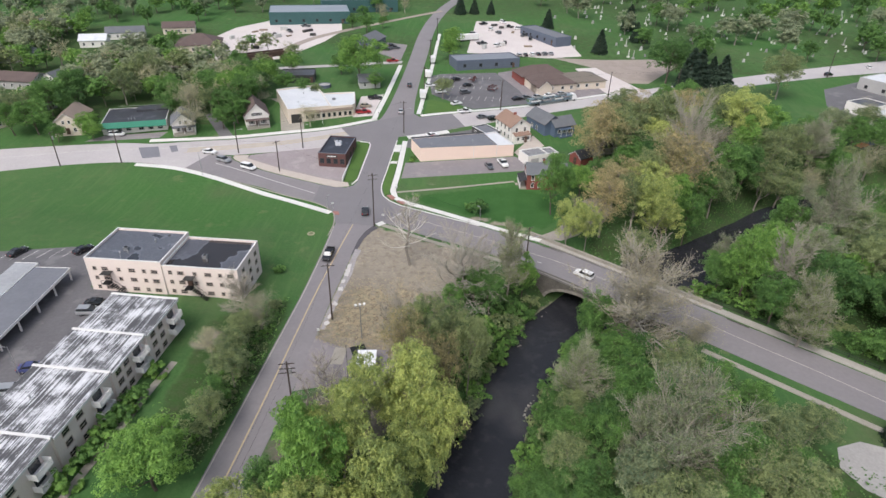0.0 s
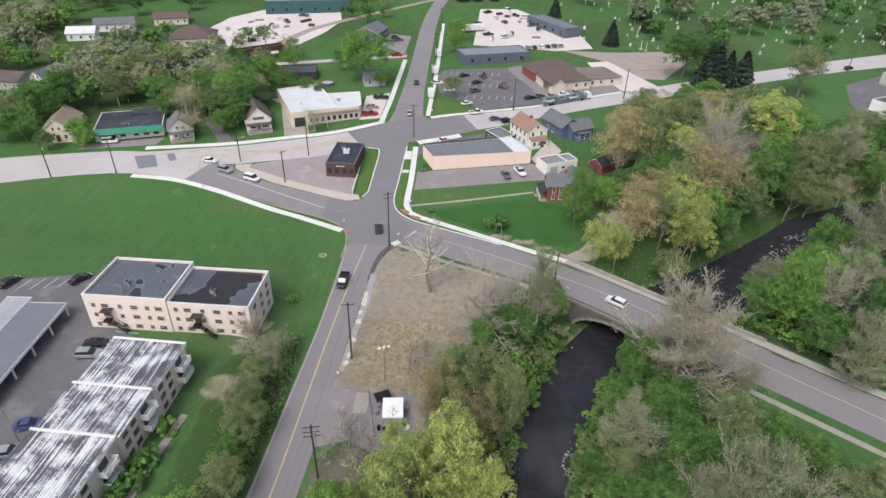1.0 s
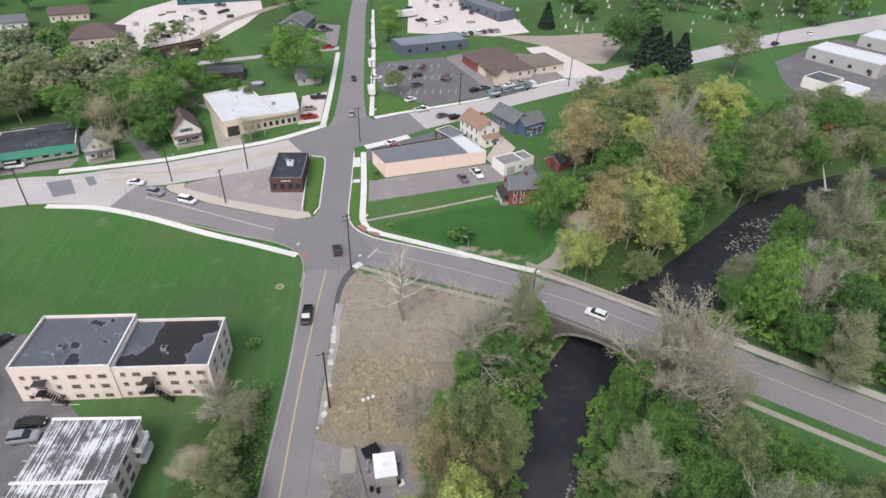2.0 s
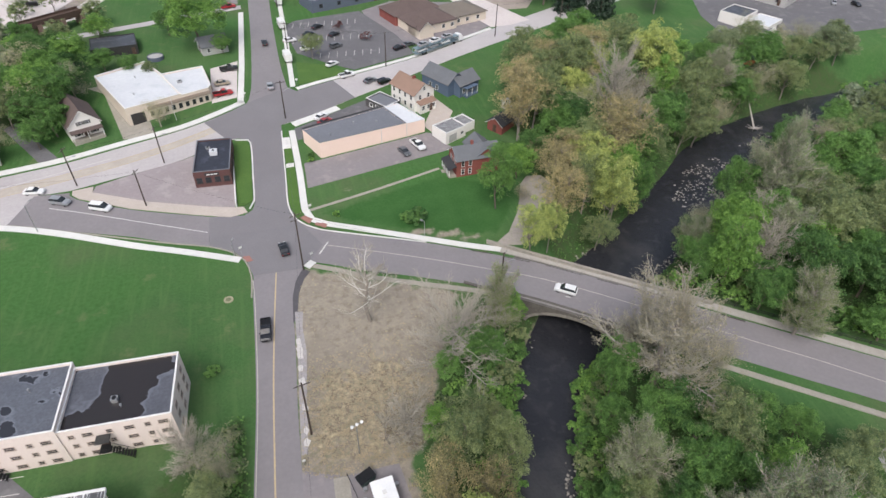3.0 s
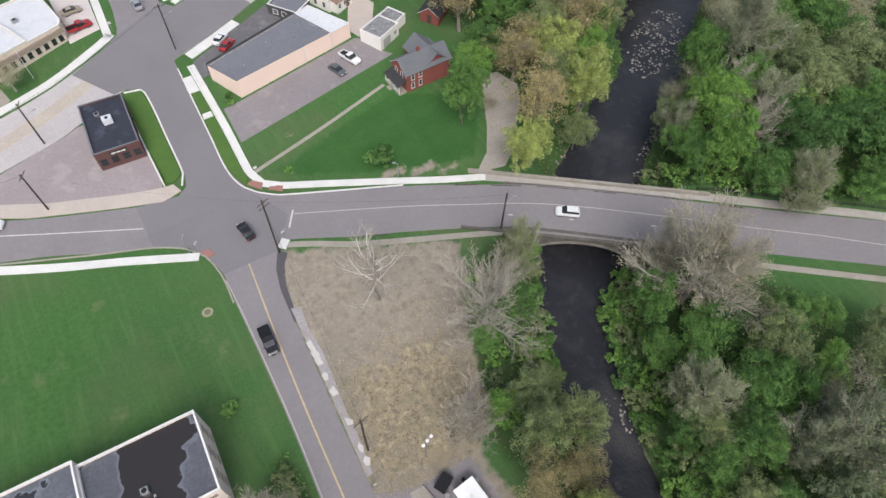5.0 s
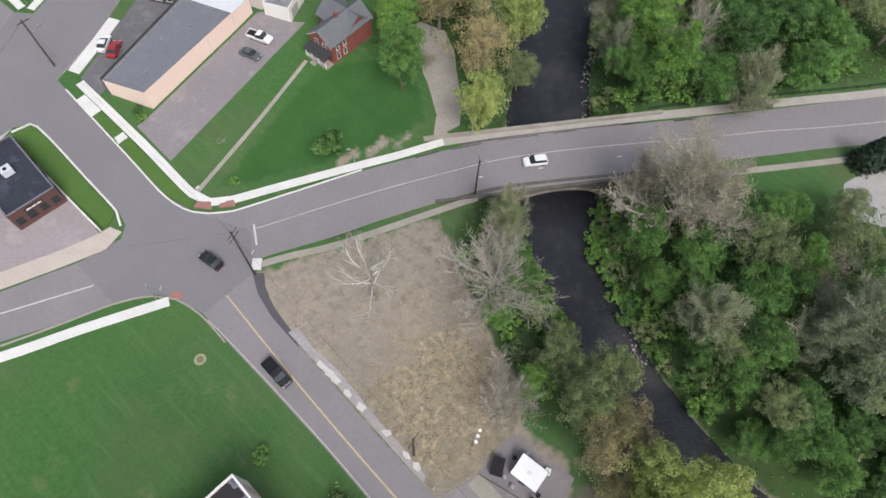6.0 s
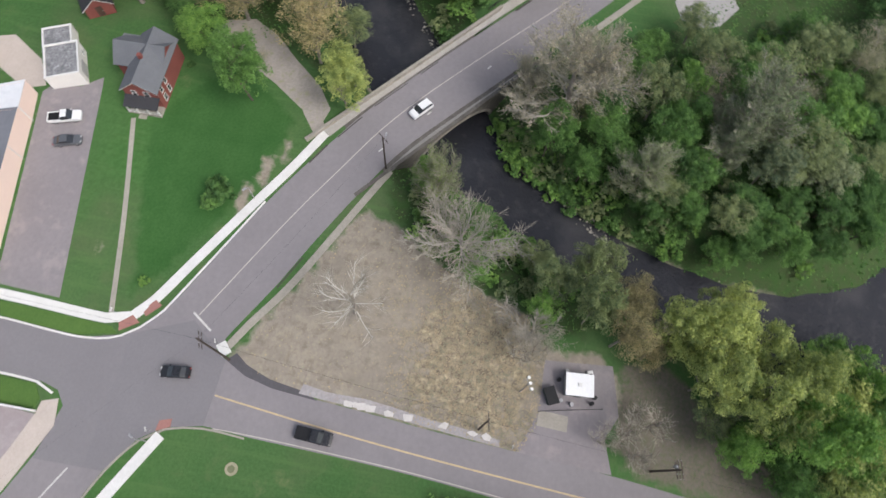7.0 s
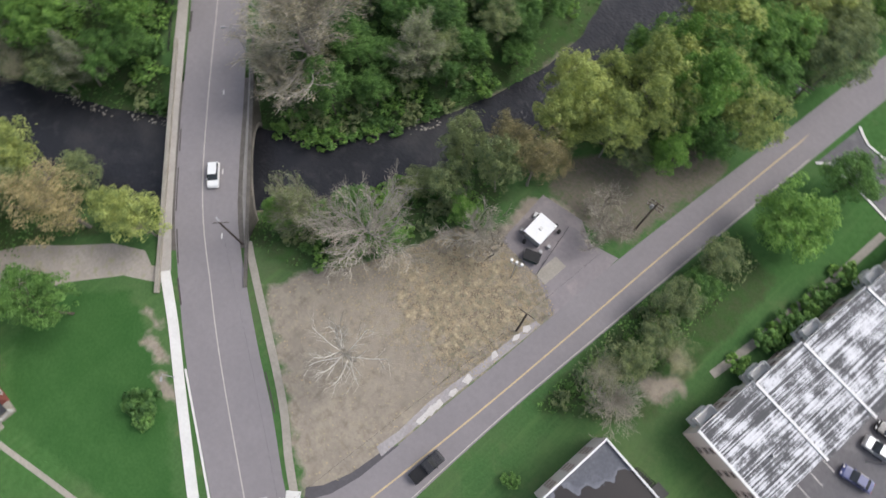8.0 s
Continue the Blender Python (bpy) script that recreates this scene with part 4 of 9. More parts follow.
def window(parent, x, y, z, deg, w=1.0, h=1.3, trim=None, shutters=False):
    """A framed window with its pane and sill, facing local -y turned by deg."""
    trim = trim or WHITE_TRIM
    key = (w, h, trim.name)
    if key not in WIN_CACHE:
        f = Geo()
        t = 0.11
        f.box(-w / 2 - t, -w / 2, -0.07, 0.05, -h / 2, h / 2).box(w / 2, w / 2 + t, -0.07, 0.05, -h / 2, h / 2)
        f.box(-w / 2 - t, w / 2 + t, -0.07, 0.05, h / 2, h / 2 + t).box(-w / 2 - t - 0.05, w / 2 + t + 0.05, -0.14, 0.05, -h / 2 - t, -h / 2)
        f.box(-w / 2, w / 2, -0.05, 0.04, -0.03, 0.03)
        fm = f.mesh("window_frame")
        fm.materials.append(trim)
        pm = Geo().box(-w / 2, w / 2, -0.02, 0.03, -h / 2, h / 2).mesh("pane")
        pm.materials.append(GLASS)
        WIN_CACHE[key] = (fm, pm)
    fm, pm = WIN_CACHE[key]
    ob = part("window", fm, None, parent, m=pose(x, y, z, 0, 0, deg))
    part("pane", pm, None, ob)
    if shutters:
        for s in (-1, 1):
            part("shutter", Geo().box(s * (w / 2 + 0.32) - 0.2, s * (w / 2 + 0.32) + 0.2, -0.09, 0.0, -h / 2, h / 2), DARK_TRIM, ob)
    return ob


def windows_on(parent, side, w, d, us, z, ww, wh, trim=None, shutters=False):
    """A row of windows on one side of a block w by d: us are places along that side, from its middle."""
    for u in us:
        x, y, deg = {"S": (u, -d / 2, 0), "N": (-u, d / 2, 180), "E": (w / 2, u, 90), "W": (-w / 2, -u, 270)}[side]
        window(parent, x, y, z, deg, ww, wh, trim, shutters)


def door(parent, side, w, d, u, z=0.0, dw=1.0, dh=2.1, material=None):
    x, y, deg = {"S": (u, -d / 2, 0), "N": (-u, d / 2, 180), "E": (w / 2, u, 90), "W": (-w / 2, -u, 270)}[side]
    g = Geo().box(-dw / 2, dw / 2, -0.06, 0.04, 0, dh)
    g.box(-dw / 2 - 0.1, -dw / 2, -0.09, 0.04, 0, dh + 0.1).box(dw / 2, dw / 2 + 0.1, -0.09, 0.04, 0, dh + 0.1).box(-dw / 2, dw / 2, -0.09, 0.04, dh, dh + 0.1)
    ob = part("door", g, material or DOOR_BROWN, parent, m=pose(x, y, z, 0, 0, deg))
    part("door_handle", Geo().box(dw / 2 - 0.16, dw / 2 - 0.08, -0.12, -0.06, 0.95, 1.1), GREY_METAL, ob)
    return ob


def at(x, y, deg, z=None):
    return pose(x, y, land(x, y) if z is None else z, 0, 0, deg)


def flat_block(parent, w, d, h, wall, roof, parapet=0.4, coping=None, x=0, y=0, thick=0.24, foot=-2.0):
    """Walls with a parapet round a sunk flat roof."""
    x0, x1, y0, y1, t = x - w / 2, x + w / 2, y - d / 2, y + d / 2, thick
    for a in ((x0, x1, y0, y0 + t), (x0, x1, y1 - t, y1), (x0, x0 + t, y0 + t, y1 - t), (x1 - t, x1, y0 + t, y1 - t)):
        part("wall", Geo().box(*a, foot, h + parapet), wall, parent)
    part("roof", Geo().box(x0 + t, x1 - t, y0 + t, y1 - t, h - 0.25, h), roof, parent)
    if coping:
        g, o, c = Geo(), 0.02, h + parapet
        g.box(x0 - o, x1 + o, y0 - o, y0 + t + o, c, c + 0.1).box(x0 - o, x1 + o, y1 - t - o, y1 + o, c, c + 0.1)
        g.box(x0 - o, x0 + t + o, y0 + t + o, y1 - t - o, c, c + 0.1).box(x1 - t - o, x1 + o, y0 + t + o, y1 - t - o, c, c + 0.1)
        part("coping", g, coping, parent)


def inset(poly, t):
    """The polygon (counter-clockwise) drawn in by t on every edge."""
    out = []
    n = len(poly)
    for i in range(n):
        a, b, c = Vector(poly[i - 1]), Vector(poly[i]), Vector(poly[(i + 1) % n])
        d1, d2 = (b - a).normalized(), (c - b).normalized()
        n1, n2 = Vector((-d1.y, d1.x)), Vector((-d2.y, d2.x))
        out.append(tuple(b + (n1 + n2) * (t / (1 + n1.dot(n2)))))
    return out


def poly_block(parent, poly, h, wall, roof, parapet=0.3, coping=None, thick=0.3, foot=-2.0):
    """A flat-roofed block on any plan, with a wall and parapet along each edge."""
    inner = inset(poly, thick)
    n = len(poly)
    for i in range(n):
        j = (i + 1) % n
        part("wall", Geo().prism([poly[i], poly[j], inner[j], inner[i]], foot, h + parapet), wall, parent)
        if coping:
            o, q = inset(poly, -0.04), inset(poly, thick + 0.04)
            part("coping", Geo().prism([o[i], o[j], q[j], q[i]], h + parapet, h + parapet + 0.08), coping, parent)
    g = Geo().prism(inner, h - 0.25, h)
    part("roof", g, roof, parent)


def gable_block(parent, w, d, eave, ridge, wall, roof, over=0.45, x=0, y=0, turn=0, foot=-1.5, trim=None):
    """A pitched block, ridge along its own x, turned by turn degrees about its middle."""
    m = pose(x, y, 0, 0, 0, turn)
    n = 5
    prof = [(-d / 2, foot), (d / 2, foot), (d / 2, eave), (0, ridge), (-d / 2, eave)]
    g = Geo()
    vs = [m @ Vector((-w / 2, py, pz)) for py, pz in prof] + [m @ Vector((w / 2, py, pz)) for py, pz in prof]
    g.add(vs, [tuple(range(n))[::-1], tuple(range(n, 2 * n))] + [(i, (i + 1) % n, n + (i + 1) % n, n + i) for i in range(n)])
    part("wall", g, wall, parent)
    slope = (ridge - eave) / (d / 2)
    for s in (-1, 1):
        r = Geo()
        pts = [(s * (d / 2 + over), eave - slope * over), (0, ridge), (0, ridge + 0.18), (s * (d / 2 + over), eave - slope * over + 0.18)]
        vs = [m @ Vector((px, py, pz + 0.03)) for px in (-w / 2 - over, w / 2 + over) for py, pz in pts]
        f = [(0, 1, 2, 3), (7, 6, 5, 4), (0, 4, 5, 1), (1, 5, 6, 2), (2, 6, 7, 3), (3, 7, 4, 0)]
        if s > 0:
            f = [q[::-1] for q in f]
        part("roof", r.add(vs, f), roof, parent)
    if trim:
        for px in (-w / 2 - over, w / 2 + over - 0.1):
            t = Geo()
            for s in (-1, 1):
                a = [(s * (d / 2 + over), eave - slope * over - 0.14), (0, ridge - 0.14), (0, ridge + 0.03), (s * (d / 2 + over), eave - slope * over + 0.03)]
                vs = [m @ Vector((qx, py, pz)) for qx in (px, px + 0.1) for py, pz in a]
                t.add(vs, [(0, 1, 2, 3), (7, 6, 5, 4), (0, 4, 5, 1), (1, 5, 6, 2), (2, 6, 7, 3), (3, 7, 4, 0)])
            part("verge_board", t, trim, parent)


def hip_block(parent, w, d, eave, ridge, wall, roof, over=0.5, x=0, y=0, foot=-1.5):
    part("wall", Geo().box(x - w / 2, x + w / 2, y - d / 2, y + d / 2, foot, eave), wall, parent)
    a, b = w / 2 + over, d / 2 + over
    r = max(0.2, a - b)
    vs = [(x - a, y - b, eave - 0.1), (x + a, y - b, eave - 0.1), (x + a, y + b, eave - 0.1), (x - a, y + b, eave - 0.1), (x - r, y, ridge), (x + r, y, ridge)]
    vs += [(p, q, z + 0.18) for p, q, z in vs]
    part("roof", Geo().add(vs, [(3, 2, 1, 0), (6, 7, 11, 10), (7, 8, 11), (8, 9, 10, 11), (9, 6, 10), (0, 1, 7, 6), (1, 2, 8, 7), (2, 3, 9, 8), (3, 0, 6, 9)]), roof, parent)


def roof_unit(parent, x, y, z, w=1.4, d=1.1, h=0.9, material=None):
    g = Geo().box(x - w / 2, x + w / 2, y - d / 2, y + d / 2, z, z + h).box(x - w / 2 - 0.05, x + w / 2 + 0.05, y - d / 2 - 0.05, y + d / 2 + 0.05, z + h, z + h + 0.08)
    ob = part("roof_unit", g, material or GREY_METAL, parent, "grey metal air-conditioning unit")
    part("fan_grille", Geo().tube((x, y, z + h + 0.08), (x, y, z + h + 0.14), 0.36, 0.36, 12), BLACK_METAL, ob)


def vent(parent, x, y, z, h=0.7):
    part("roof_vent", Geo().tube((x, y, z), (x, y, z + h), 0.12, 0.12, 8).tube((x, y, z + h), (x, y, z + h + 0.15), 0.22, 0.16, 8), GREY_METAL, parent)


ROOF_BLACK = mat("roof_black", (0.055, 0.057, 0.065), (0.035, 0.036, 0.042), 0.45, 0.12, 1.5, 0.1, spec=0.5, third=(0.10, 0.105, 0.12))
ROOF_DARK = mat("roof_dark_grey", (0.180, 0.186, 0.205), (0.135, 0.140, 0.156), 0.75, 0.15, 1.5, 0.1)
ROOF_WHITE = mat("roof_pale", (0.62, 0.63, 0.64), (0.52, 0.53, 0.55), 0.7, 0.1, 1.0, 0.05, third=(0.50, 0.52, 0.54))
SHINGLE_GREY = mat("shingle_grey", (0.155, 0.16, 0.17), (0.11, 0.115, 0.125), 0.9, 0.3, 5.0, 0.3)
SHINGLE_BROWN = mat("shingle_brown", (0.29, 0.19, 0.145), (0.22, 0.145, 0.11), 0.9, 0.3, 5.0, 0.3)
SHINGLE_DKBROWN = mat("shingle_dark_brown", (0.135, 0.100, 0.090), (0.095, 0.070, 0.064), 0.9, 0.3, 5.0, 0.3)
SHINGLE_BLACK = mat("shingle_black", (0.05, 0.05, 0.055), (0.035, 0.035, 0.038), 0.9, 0.3, 5.0, 0.3)
PINK_BRICK = mat("painted_brick", (0.745, 0.65, 0.595), (0.65, 0.555, 0.505), 0.85, 0.15, 4.0, 0.15)
SALMON = mat("salmon_paint", (0.80, 0.625, 0.535), (0.74, 0.575, 0.49), 0.8, 0.12, 3.0, 0.08)
RED_BRICK = mat("red_brick", (0.27, 0.085, 0.07), (0.19, 0.06, 0.05), 0.88, 0.3, 5.0, 0.25)
MAROON_BRICK = mat("maroon_brick", (0.13, 0.065, 0.06), (0.09, 0.045, 0.042), 0.88, 0.3, 5.0, 0.25)
WHITE_SIDING = mat("white_siding", (0.78, 0.75, 0.71), (0.68, 0.65, 0.61), 0.7, 0.2, 3.0, 0.1)
GREY_SIDING = mat("grey_siding", (0.42, 0.41, 0.40), (0.34, 0.33, 0.32), 0.8, 0.2, 3.0, 0.1)
BLUE_SIDING = mat("blue_siding", (0.115, 0.155, 0.225), (0.085, 0.115, 0.17), 0.75, 0.2, 3.0, 0.1)
SLATE_SIDING = mat("slate_siding", (0.115, 0.135, 0.175), (0.09, 0.105, 0.14), 0.75, 0.2, 3.0, 0.1)
CREAM = mat("cream_wall", (0.66, 0.58, 0.48), (0.56, 0.48, 0.40), 0.8, 0.2, 3.0, 0.1)
GREEN_METAL = mat("green_metal", (0.04, 0.20, 0.13), (0.03, 0.155, 0.10), 0.5, 0.2, 3.0)
TEAL_METAL = mat("teal_metal", (0.05, 0.115, 0.115), (0.035, 0.085, 0.085), 0.6, 0.2, 3.0)


def puddle_roof(name, felt, worn, wet, scale=0.16, level=0.475):
    """Bitumen felt with seams, worn patches and standing water."""
    m = bpy.data.materials.new(name)
    m.use_nodes = True
    nt = m.node_tree
    b = nt.nodes["Principled BSDF"]
    geo = nt.nodes.new("ShaderNodeNewGeometry")

    def ns(scale, lo, hi, detail=4.0):
        n = nt.nodes.new("ShaderNodeTexNoise")
        n.inputs["Scale"].default_value, n.inputs["Detail"].default_value = scale, detail
        nt.links.new(geo.outputs["Position"], n.inputs["Vector"])
        r = nt.nodes.new("ShaderNodeMapRange")
        r.inputs["From Min"].default_value, r.inputs["From Max"].default_value = lo, hi
        nt.links.new(n.outputs["Fac"], r.inputs["Value"])
        return r.outputs["Result"]

    def mx(fac, c1, c2):
        x = nt.nodes.new("ShaderNodeMix")
        x.data_type = "RGBA"
        nt.links.new(fac, x.inputs["Factor"])
        for s, c in ((x.inputs["A"], c1), (x.inputs["B"], c2)):
            if isinstance(c, tuple):
                s.default_value = (*c, 1)
            else:
                nt.links.new(c, s)
        return x.outputs["Result"]

    pool = ns(scale, level, level + 0.012)
    rim = ns(scale, level - 0.03, level)
    col = mx(ns(2.5, 0.3, 0.7), mx(ns(0.5, 0.35, 0.65), felt, worn), tuple(c * 0.8 for c in felt))
    col = mx(rim, col, tuple(min(1, c * 1.3) for c in worn))
    col = mx(pool, col, wet)
    nt.links.new(col, b.inputs["Base Color"])
    r = nt.nodes.new("ShaderNodeMapRange")
    r.inputs["To Min"].default_value, r.inputs["To Max"].default_value = 0.65, 0.12
    nt.links.new(pool, r.inputs["Value"])
    nt.links.new(r.outputs["Result"], b.inputs["Roughness"])
    return m


def build_apartments():
    """The long painted-brick block with two roof levels."""
    # frame: x east along the block, front wall to the south
    deg = -3.0
    z = 2.0
    b = thing("apartment_building", "three-storey salmon-white brick apartment block with a flat black roof", "building", at(-55.9, 103.3, deg, z))
    h1, h2 = 7.5, 6.7
    flat_block(b, 16.3, 13.0, h1, PINK_BRICK, puddle_roof("felt_with_puddles", (0.092, 0.100, 0.120), (0.120, 0.128, 0.150), (0.030, 0.031, 0.036), 0.2, 0.585), 0.45, WHITE_TRIM, x=-7.9, y=0)
    flat_block(b, 15.9, 12.2, h2, PINK_BRICK, puddle_roof("old_felt_with_puddles", (0.080, 0.084, 0.100), (0.105, 0.110, 0.130), (0.026, 0.022, 0.021), 0.11, 0.47), 0.45, WHITE_TRIM, x=8.2, y=-0.2)
    for x0, w, front, hh in ((-7.9, 16.3, -6.5, h1), (8.2, 15.9, -6.3, h2)):
        for row, zz in enumerate((1.0, 3.3, 5.6)):
            for k, u in enumerate((-6.4, -4.2, -1.2, 1.6, 4.2, 6.4)):
                window(b, x0 + u, front, zz, 0, 1.3 if k % 2 else 0.7, 0.75, TAN_TRIM)
    for yy in (-3.5, 0, 3.5):
        for zz in (1.0, 3.3, 5.4):
            window(b, 16.15, yy, zz, 90, 1.2, 0.9, TAN_TRIM)
            window(b, -16.05, yy, zz + 0.2, 270, 1.2, 0.9, TAN_TRIM)
    for x, zr in ((-9.5, h1), (7.5, h2)):
        roof_unit(b, x, -1.8, zr, 0.9, 0.8, 0.7)
        vent(b, x + 1.0, -3.0, zr, 0.4)
    vent(b, -5, 2, h1)
    # iron stairs on the front
    for x in (-9.3, 8.3):
        s, steps = Geo(), []
        for i in range(9):
            steps.append(Geo().box(x - 1.9 + i * 0.33, x - 1.57 + i * 0.33, -8.0, -6.9, 2.6 - i * 0.29, 2.66 - i * 0.29))
        s.box(x - 3.3, x - 1.9, -8.1, -6.5, 2.62, 2.7)
        st = part("fire_stair", s, BLACK_METAL, b, "black iron outside stair")
        for g in steps:
            part("tread", g, BLACK_METAL, st)
        r = Geo()
        for yy in (-8.05, -6.9):
            r.tube((x - 1.9, yy, 3.6), (x + 1.1, yy, 1.0), 0.04, 0.04, 5)
            for i in range(4):
                r.tube((x - 1.8 + i * 0.95, yy, 2.5 - i * 0.83), (x - 1.8 + i * 0.95, yy, 3.5 - i * 0.83), 0.03, 0.03, 5)
        r.tube((x - 3.3, -8.05, 3.6), (x - 1.9, -8.05, 3.6), 0.04, 0.04, 5).tube((x - 3.3, -8.05, 2.6), (x - 3.3, -8.05, 3.6), 0.04, 0.04, 5)
        part("railing", r, BLACK_METAL, st)
        part("porch_roof", Geo().box(x - 3.2, x - 1.2, -8.1, -6.5, 5.0, 5.15), DARK_TRIM, b)
        door(b, "S", 1, 12.9, x - 2.5, 2.7)


build_apartments()


def streak_roof():
    """Black felt with white coating worn off in bands across the block."""
    m = bpy.data.materials.new("streaked_roof")
    m.use_nodes = True
    nt = m.node_tree
    b = nt.nodes["Principled BSDF"]
    b.inputs["Roughness"].default_value = 0.8
    tc = nt.nodes.new("ShaderNodeTexCoord")
    mp = nt.nodes.new("ShaderNodeMapping")
    mp.inputs["Scale"].default_value = (0.05, 3.4, 1)
    nt.links.new(tc.outputs["Object"], mp.inputs["Vector"])
    n1 = nt.nodes.new("ShaderNodeTexNoise")
    n1.inputs["Scale"].default_value, n1.inputs["Detail"].default_value = 1.3, 2
    nt.links.new(mp.outputs["Vector"], n1.inputs["Vector"])
    n2 = nt.nodes.new("ShaderNodeTexNoise")
    n2.inputs["Scale"].default_value, n2.inputs["Detail"].default_value = 0.35, 6
    nt.links.new(tc.outputs["Object"], n2.inputs["Vector"])
    n3 = nt.nodes.new("ShaderNodeTexNoise")
    n3.inputs["Scale"].default_value, n3.inputs["Detail"].default_value = 3.0, 6
    nt.links.new(tc.outputs["Object"], n3.inputs["Vector"])
    s1 = nt.nodes.new("ShaderNodeMath")
    s1.operation = "MULTIPLY_ADD"
    nt.links.new(n2.outputs["Fac"], s1.inputs[0])
    s1.inputs[1].default_value = 0.85
    nt.links.new(n1.outputs["Fac"], s1.inputs[2])
    s2 = nt.nodes.new("ShaderNodeMath")
    s2.operation = "MULTIPLY_ADD"
    nt.links.new(n3.outputs["Fac"], s2.inputs[0])
    s2.inputs[1].default_value = 0.35
    nt.links.new(s1.outputs[0], s2.inputs[2])
    ramp = nt.nodes.new("ShaderNodeValToRGB")
    e = ramp.color_ramp.elements
    e[0].position, e[0].color = 0.0, (0.055, 0.055, 0.060, 1)
    e[1].position, e[1].color = 1.0, (0.74, 0.74, 0.74, 1)
    for pos, c in ((0.42, 0.075), (0.52, 0.19), (0.60, 0.52)):
        k = e.new(pos)
        k.color = (c, c, c * 1.03, 1)
    sc = nt.nodes.new("ShaderNodeMapRange")
    sc.inputs["From Min"].default_value, sc.inputs["From Max"].default_value = 0.64, 1.54
    nt.links.new(s2.outputs[0], sc.inputs["Value"])
    nt.links.new(sc.outputs["Result"], ramp.inputs[0])
    nt.links.new(ramp.outputs[0], b.inputs["Base Color"])
    return m


def build_long_block():
    """The stepped apartment wing with streaked roofs and balconies on its east side."""
    z = 2.0
    streak = streak_roof()
    b = thing("apartment_wing", "long stepped cream-brick apartment wing with streaked black and white flat roofs", "building", at(-55.0, 86.6, 85.6, z))
    # local x runs north; sections from north to south go to negative x; east face is at -y
    x = 0.0
    for i, (length, off) in enumerate(((11.0, 0.0), (9.6, 0.5), (13.6, 0.9), (14.0, 1.3), (14, 1.7))):
        h = 6.6
        cx, d = x - length / 2, 12.4
        yc = off - 0.9 + 0.6
        x0, x1, y0, y1 = cx - length / 2, cx + length / 2, yc - d / 2, yc + d / 2
        part("wall", Geo().box(x0, x1, y0, y1, -2, h), PINK_BRICK, b)
        part("roof", Geo().box(x0 + 0.02, x1 - 0.02, y0 - 0.35, y1 + 0.35, h, h + 0.22), streak, b, "black felt roof streaked with worn white coating")
        part("roof_edge", Geo().box(x1 - 0.2, x1 + 0.2, y0 - 0.4, y1 + 0.4, h + 0.22, h + 0.42), WHITE_TRIM, b)
        part("fascia", Geo().box(x0, x1, y0 - 0.42, y0 - 0.35, h - 0.15, h + 0.26), WHITE_TRIM, b)
        for zz in (1.2, 3.4, 5.5):
            for u in (0.18, 0.42):
                window(b, x0 + length * u, y0, zz, 0, 1.4, 1.0, TAN_TRIM)
        for zz in (1.9, 4.4):
            bx = x0 + length * 0.74
            g = Geo().box(bx - 1.6, bx + 1.6, y0 - 1.5, y0, zz - 0.15, zz)
            bal = part("balcony", g, WHITE_TRIM, b, "white-railed balcony")
            for px, py in ((bx - 1.55, y0 - 1.45), (bx + 1.55, y0 - 1.45)):
                part("post", Geo().box(px - 0.05, px + 0.05, py - 0.05, py + 0.05, zz, zz + 1.05), WHITE_TRIM, bal)
            for za in (0.12, 0.98):
                part("rail", Geo().box(bx - 1.6, bx + 1.6, y0 - 1.5, y0 - 1.42, zz + za, zz + za + 0.1), WHITE_TRIM, bal)
            for k in range(14):
                px = bx - 1.5 + k * 0.23
                part("baluster", Geo().box(px - 0.04, px + 0.04, y0 - 1.48, y0 - 1.44, zz + 0.22, zz + 0.98), WHITE_TRIM, bal)
            for sx in (bx - 1.6, bx + 1.52):
                part("side_panel", Geo().box(sx, sx + 0.08, y0 - 1.42, y0, zz + 0.1, zz + 1.08), WHITE_TRIM, bal)
            part("sliding_door", Geo().box(bx - 1.0, bx + 1.0, y0 - 0.05, y0 + 0.05, zz, zz + 2.05), GLASS, b)
        vent(b, cx, yc + 2, h + 0.2, 0.5)
        x -= length
    for yy in (-3.5, 0.5, 4):
        for zz in (1.2, 3.5, 5.5):
            window(b, 0.02, yy, zz, 90, 0.9, 0.9, TAN_TRIM)


build_long_block()


def build_carport(x, y, deg, length, depth, roof):
    b = thing("carport", "open-sided carport with a flat roof on white posts", "carport", at(x, y, deg), "carports")
    part("roof", Geo().box(-length / 2, length / 2, -depth / 2, depth / 2, 2.7, 2.95), roof, b)
    g = Geo().box(-length / 2 - 0.06, length / 2 + 0.06, -depth / 2 - 0.1, -depth / 2, 2.45, 3.05).box(-length / 2 - 0.1, -length / 2, -depth / 2, depth / 2, 2.45, 3.05).box(length / 2, length / 2 + 0.1, -depth / 2, depth / 2, 2.45, 3.05)
    part("fascia", g, WHITE_TRIM, b)
    n = max(2, int(length / 5.4) + 1)
    for i in range(n):
        px = -length / 2 + 0.3 + i * (length - 0.6) / (n - 1)
        part("post", Geo().box(px - 0.14, px + 0.14, -depth / 2 + 0.1, -depth / 2 + 0.4, 0, 2.7), WHITE_TRIM, b)
    part("back_wall", Geo().box(-length / 2, length / 2, depth / 2 - 0.2, depth / 2, 0, 2.7), PINK_BRICK, b)


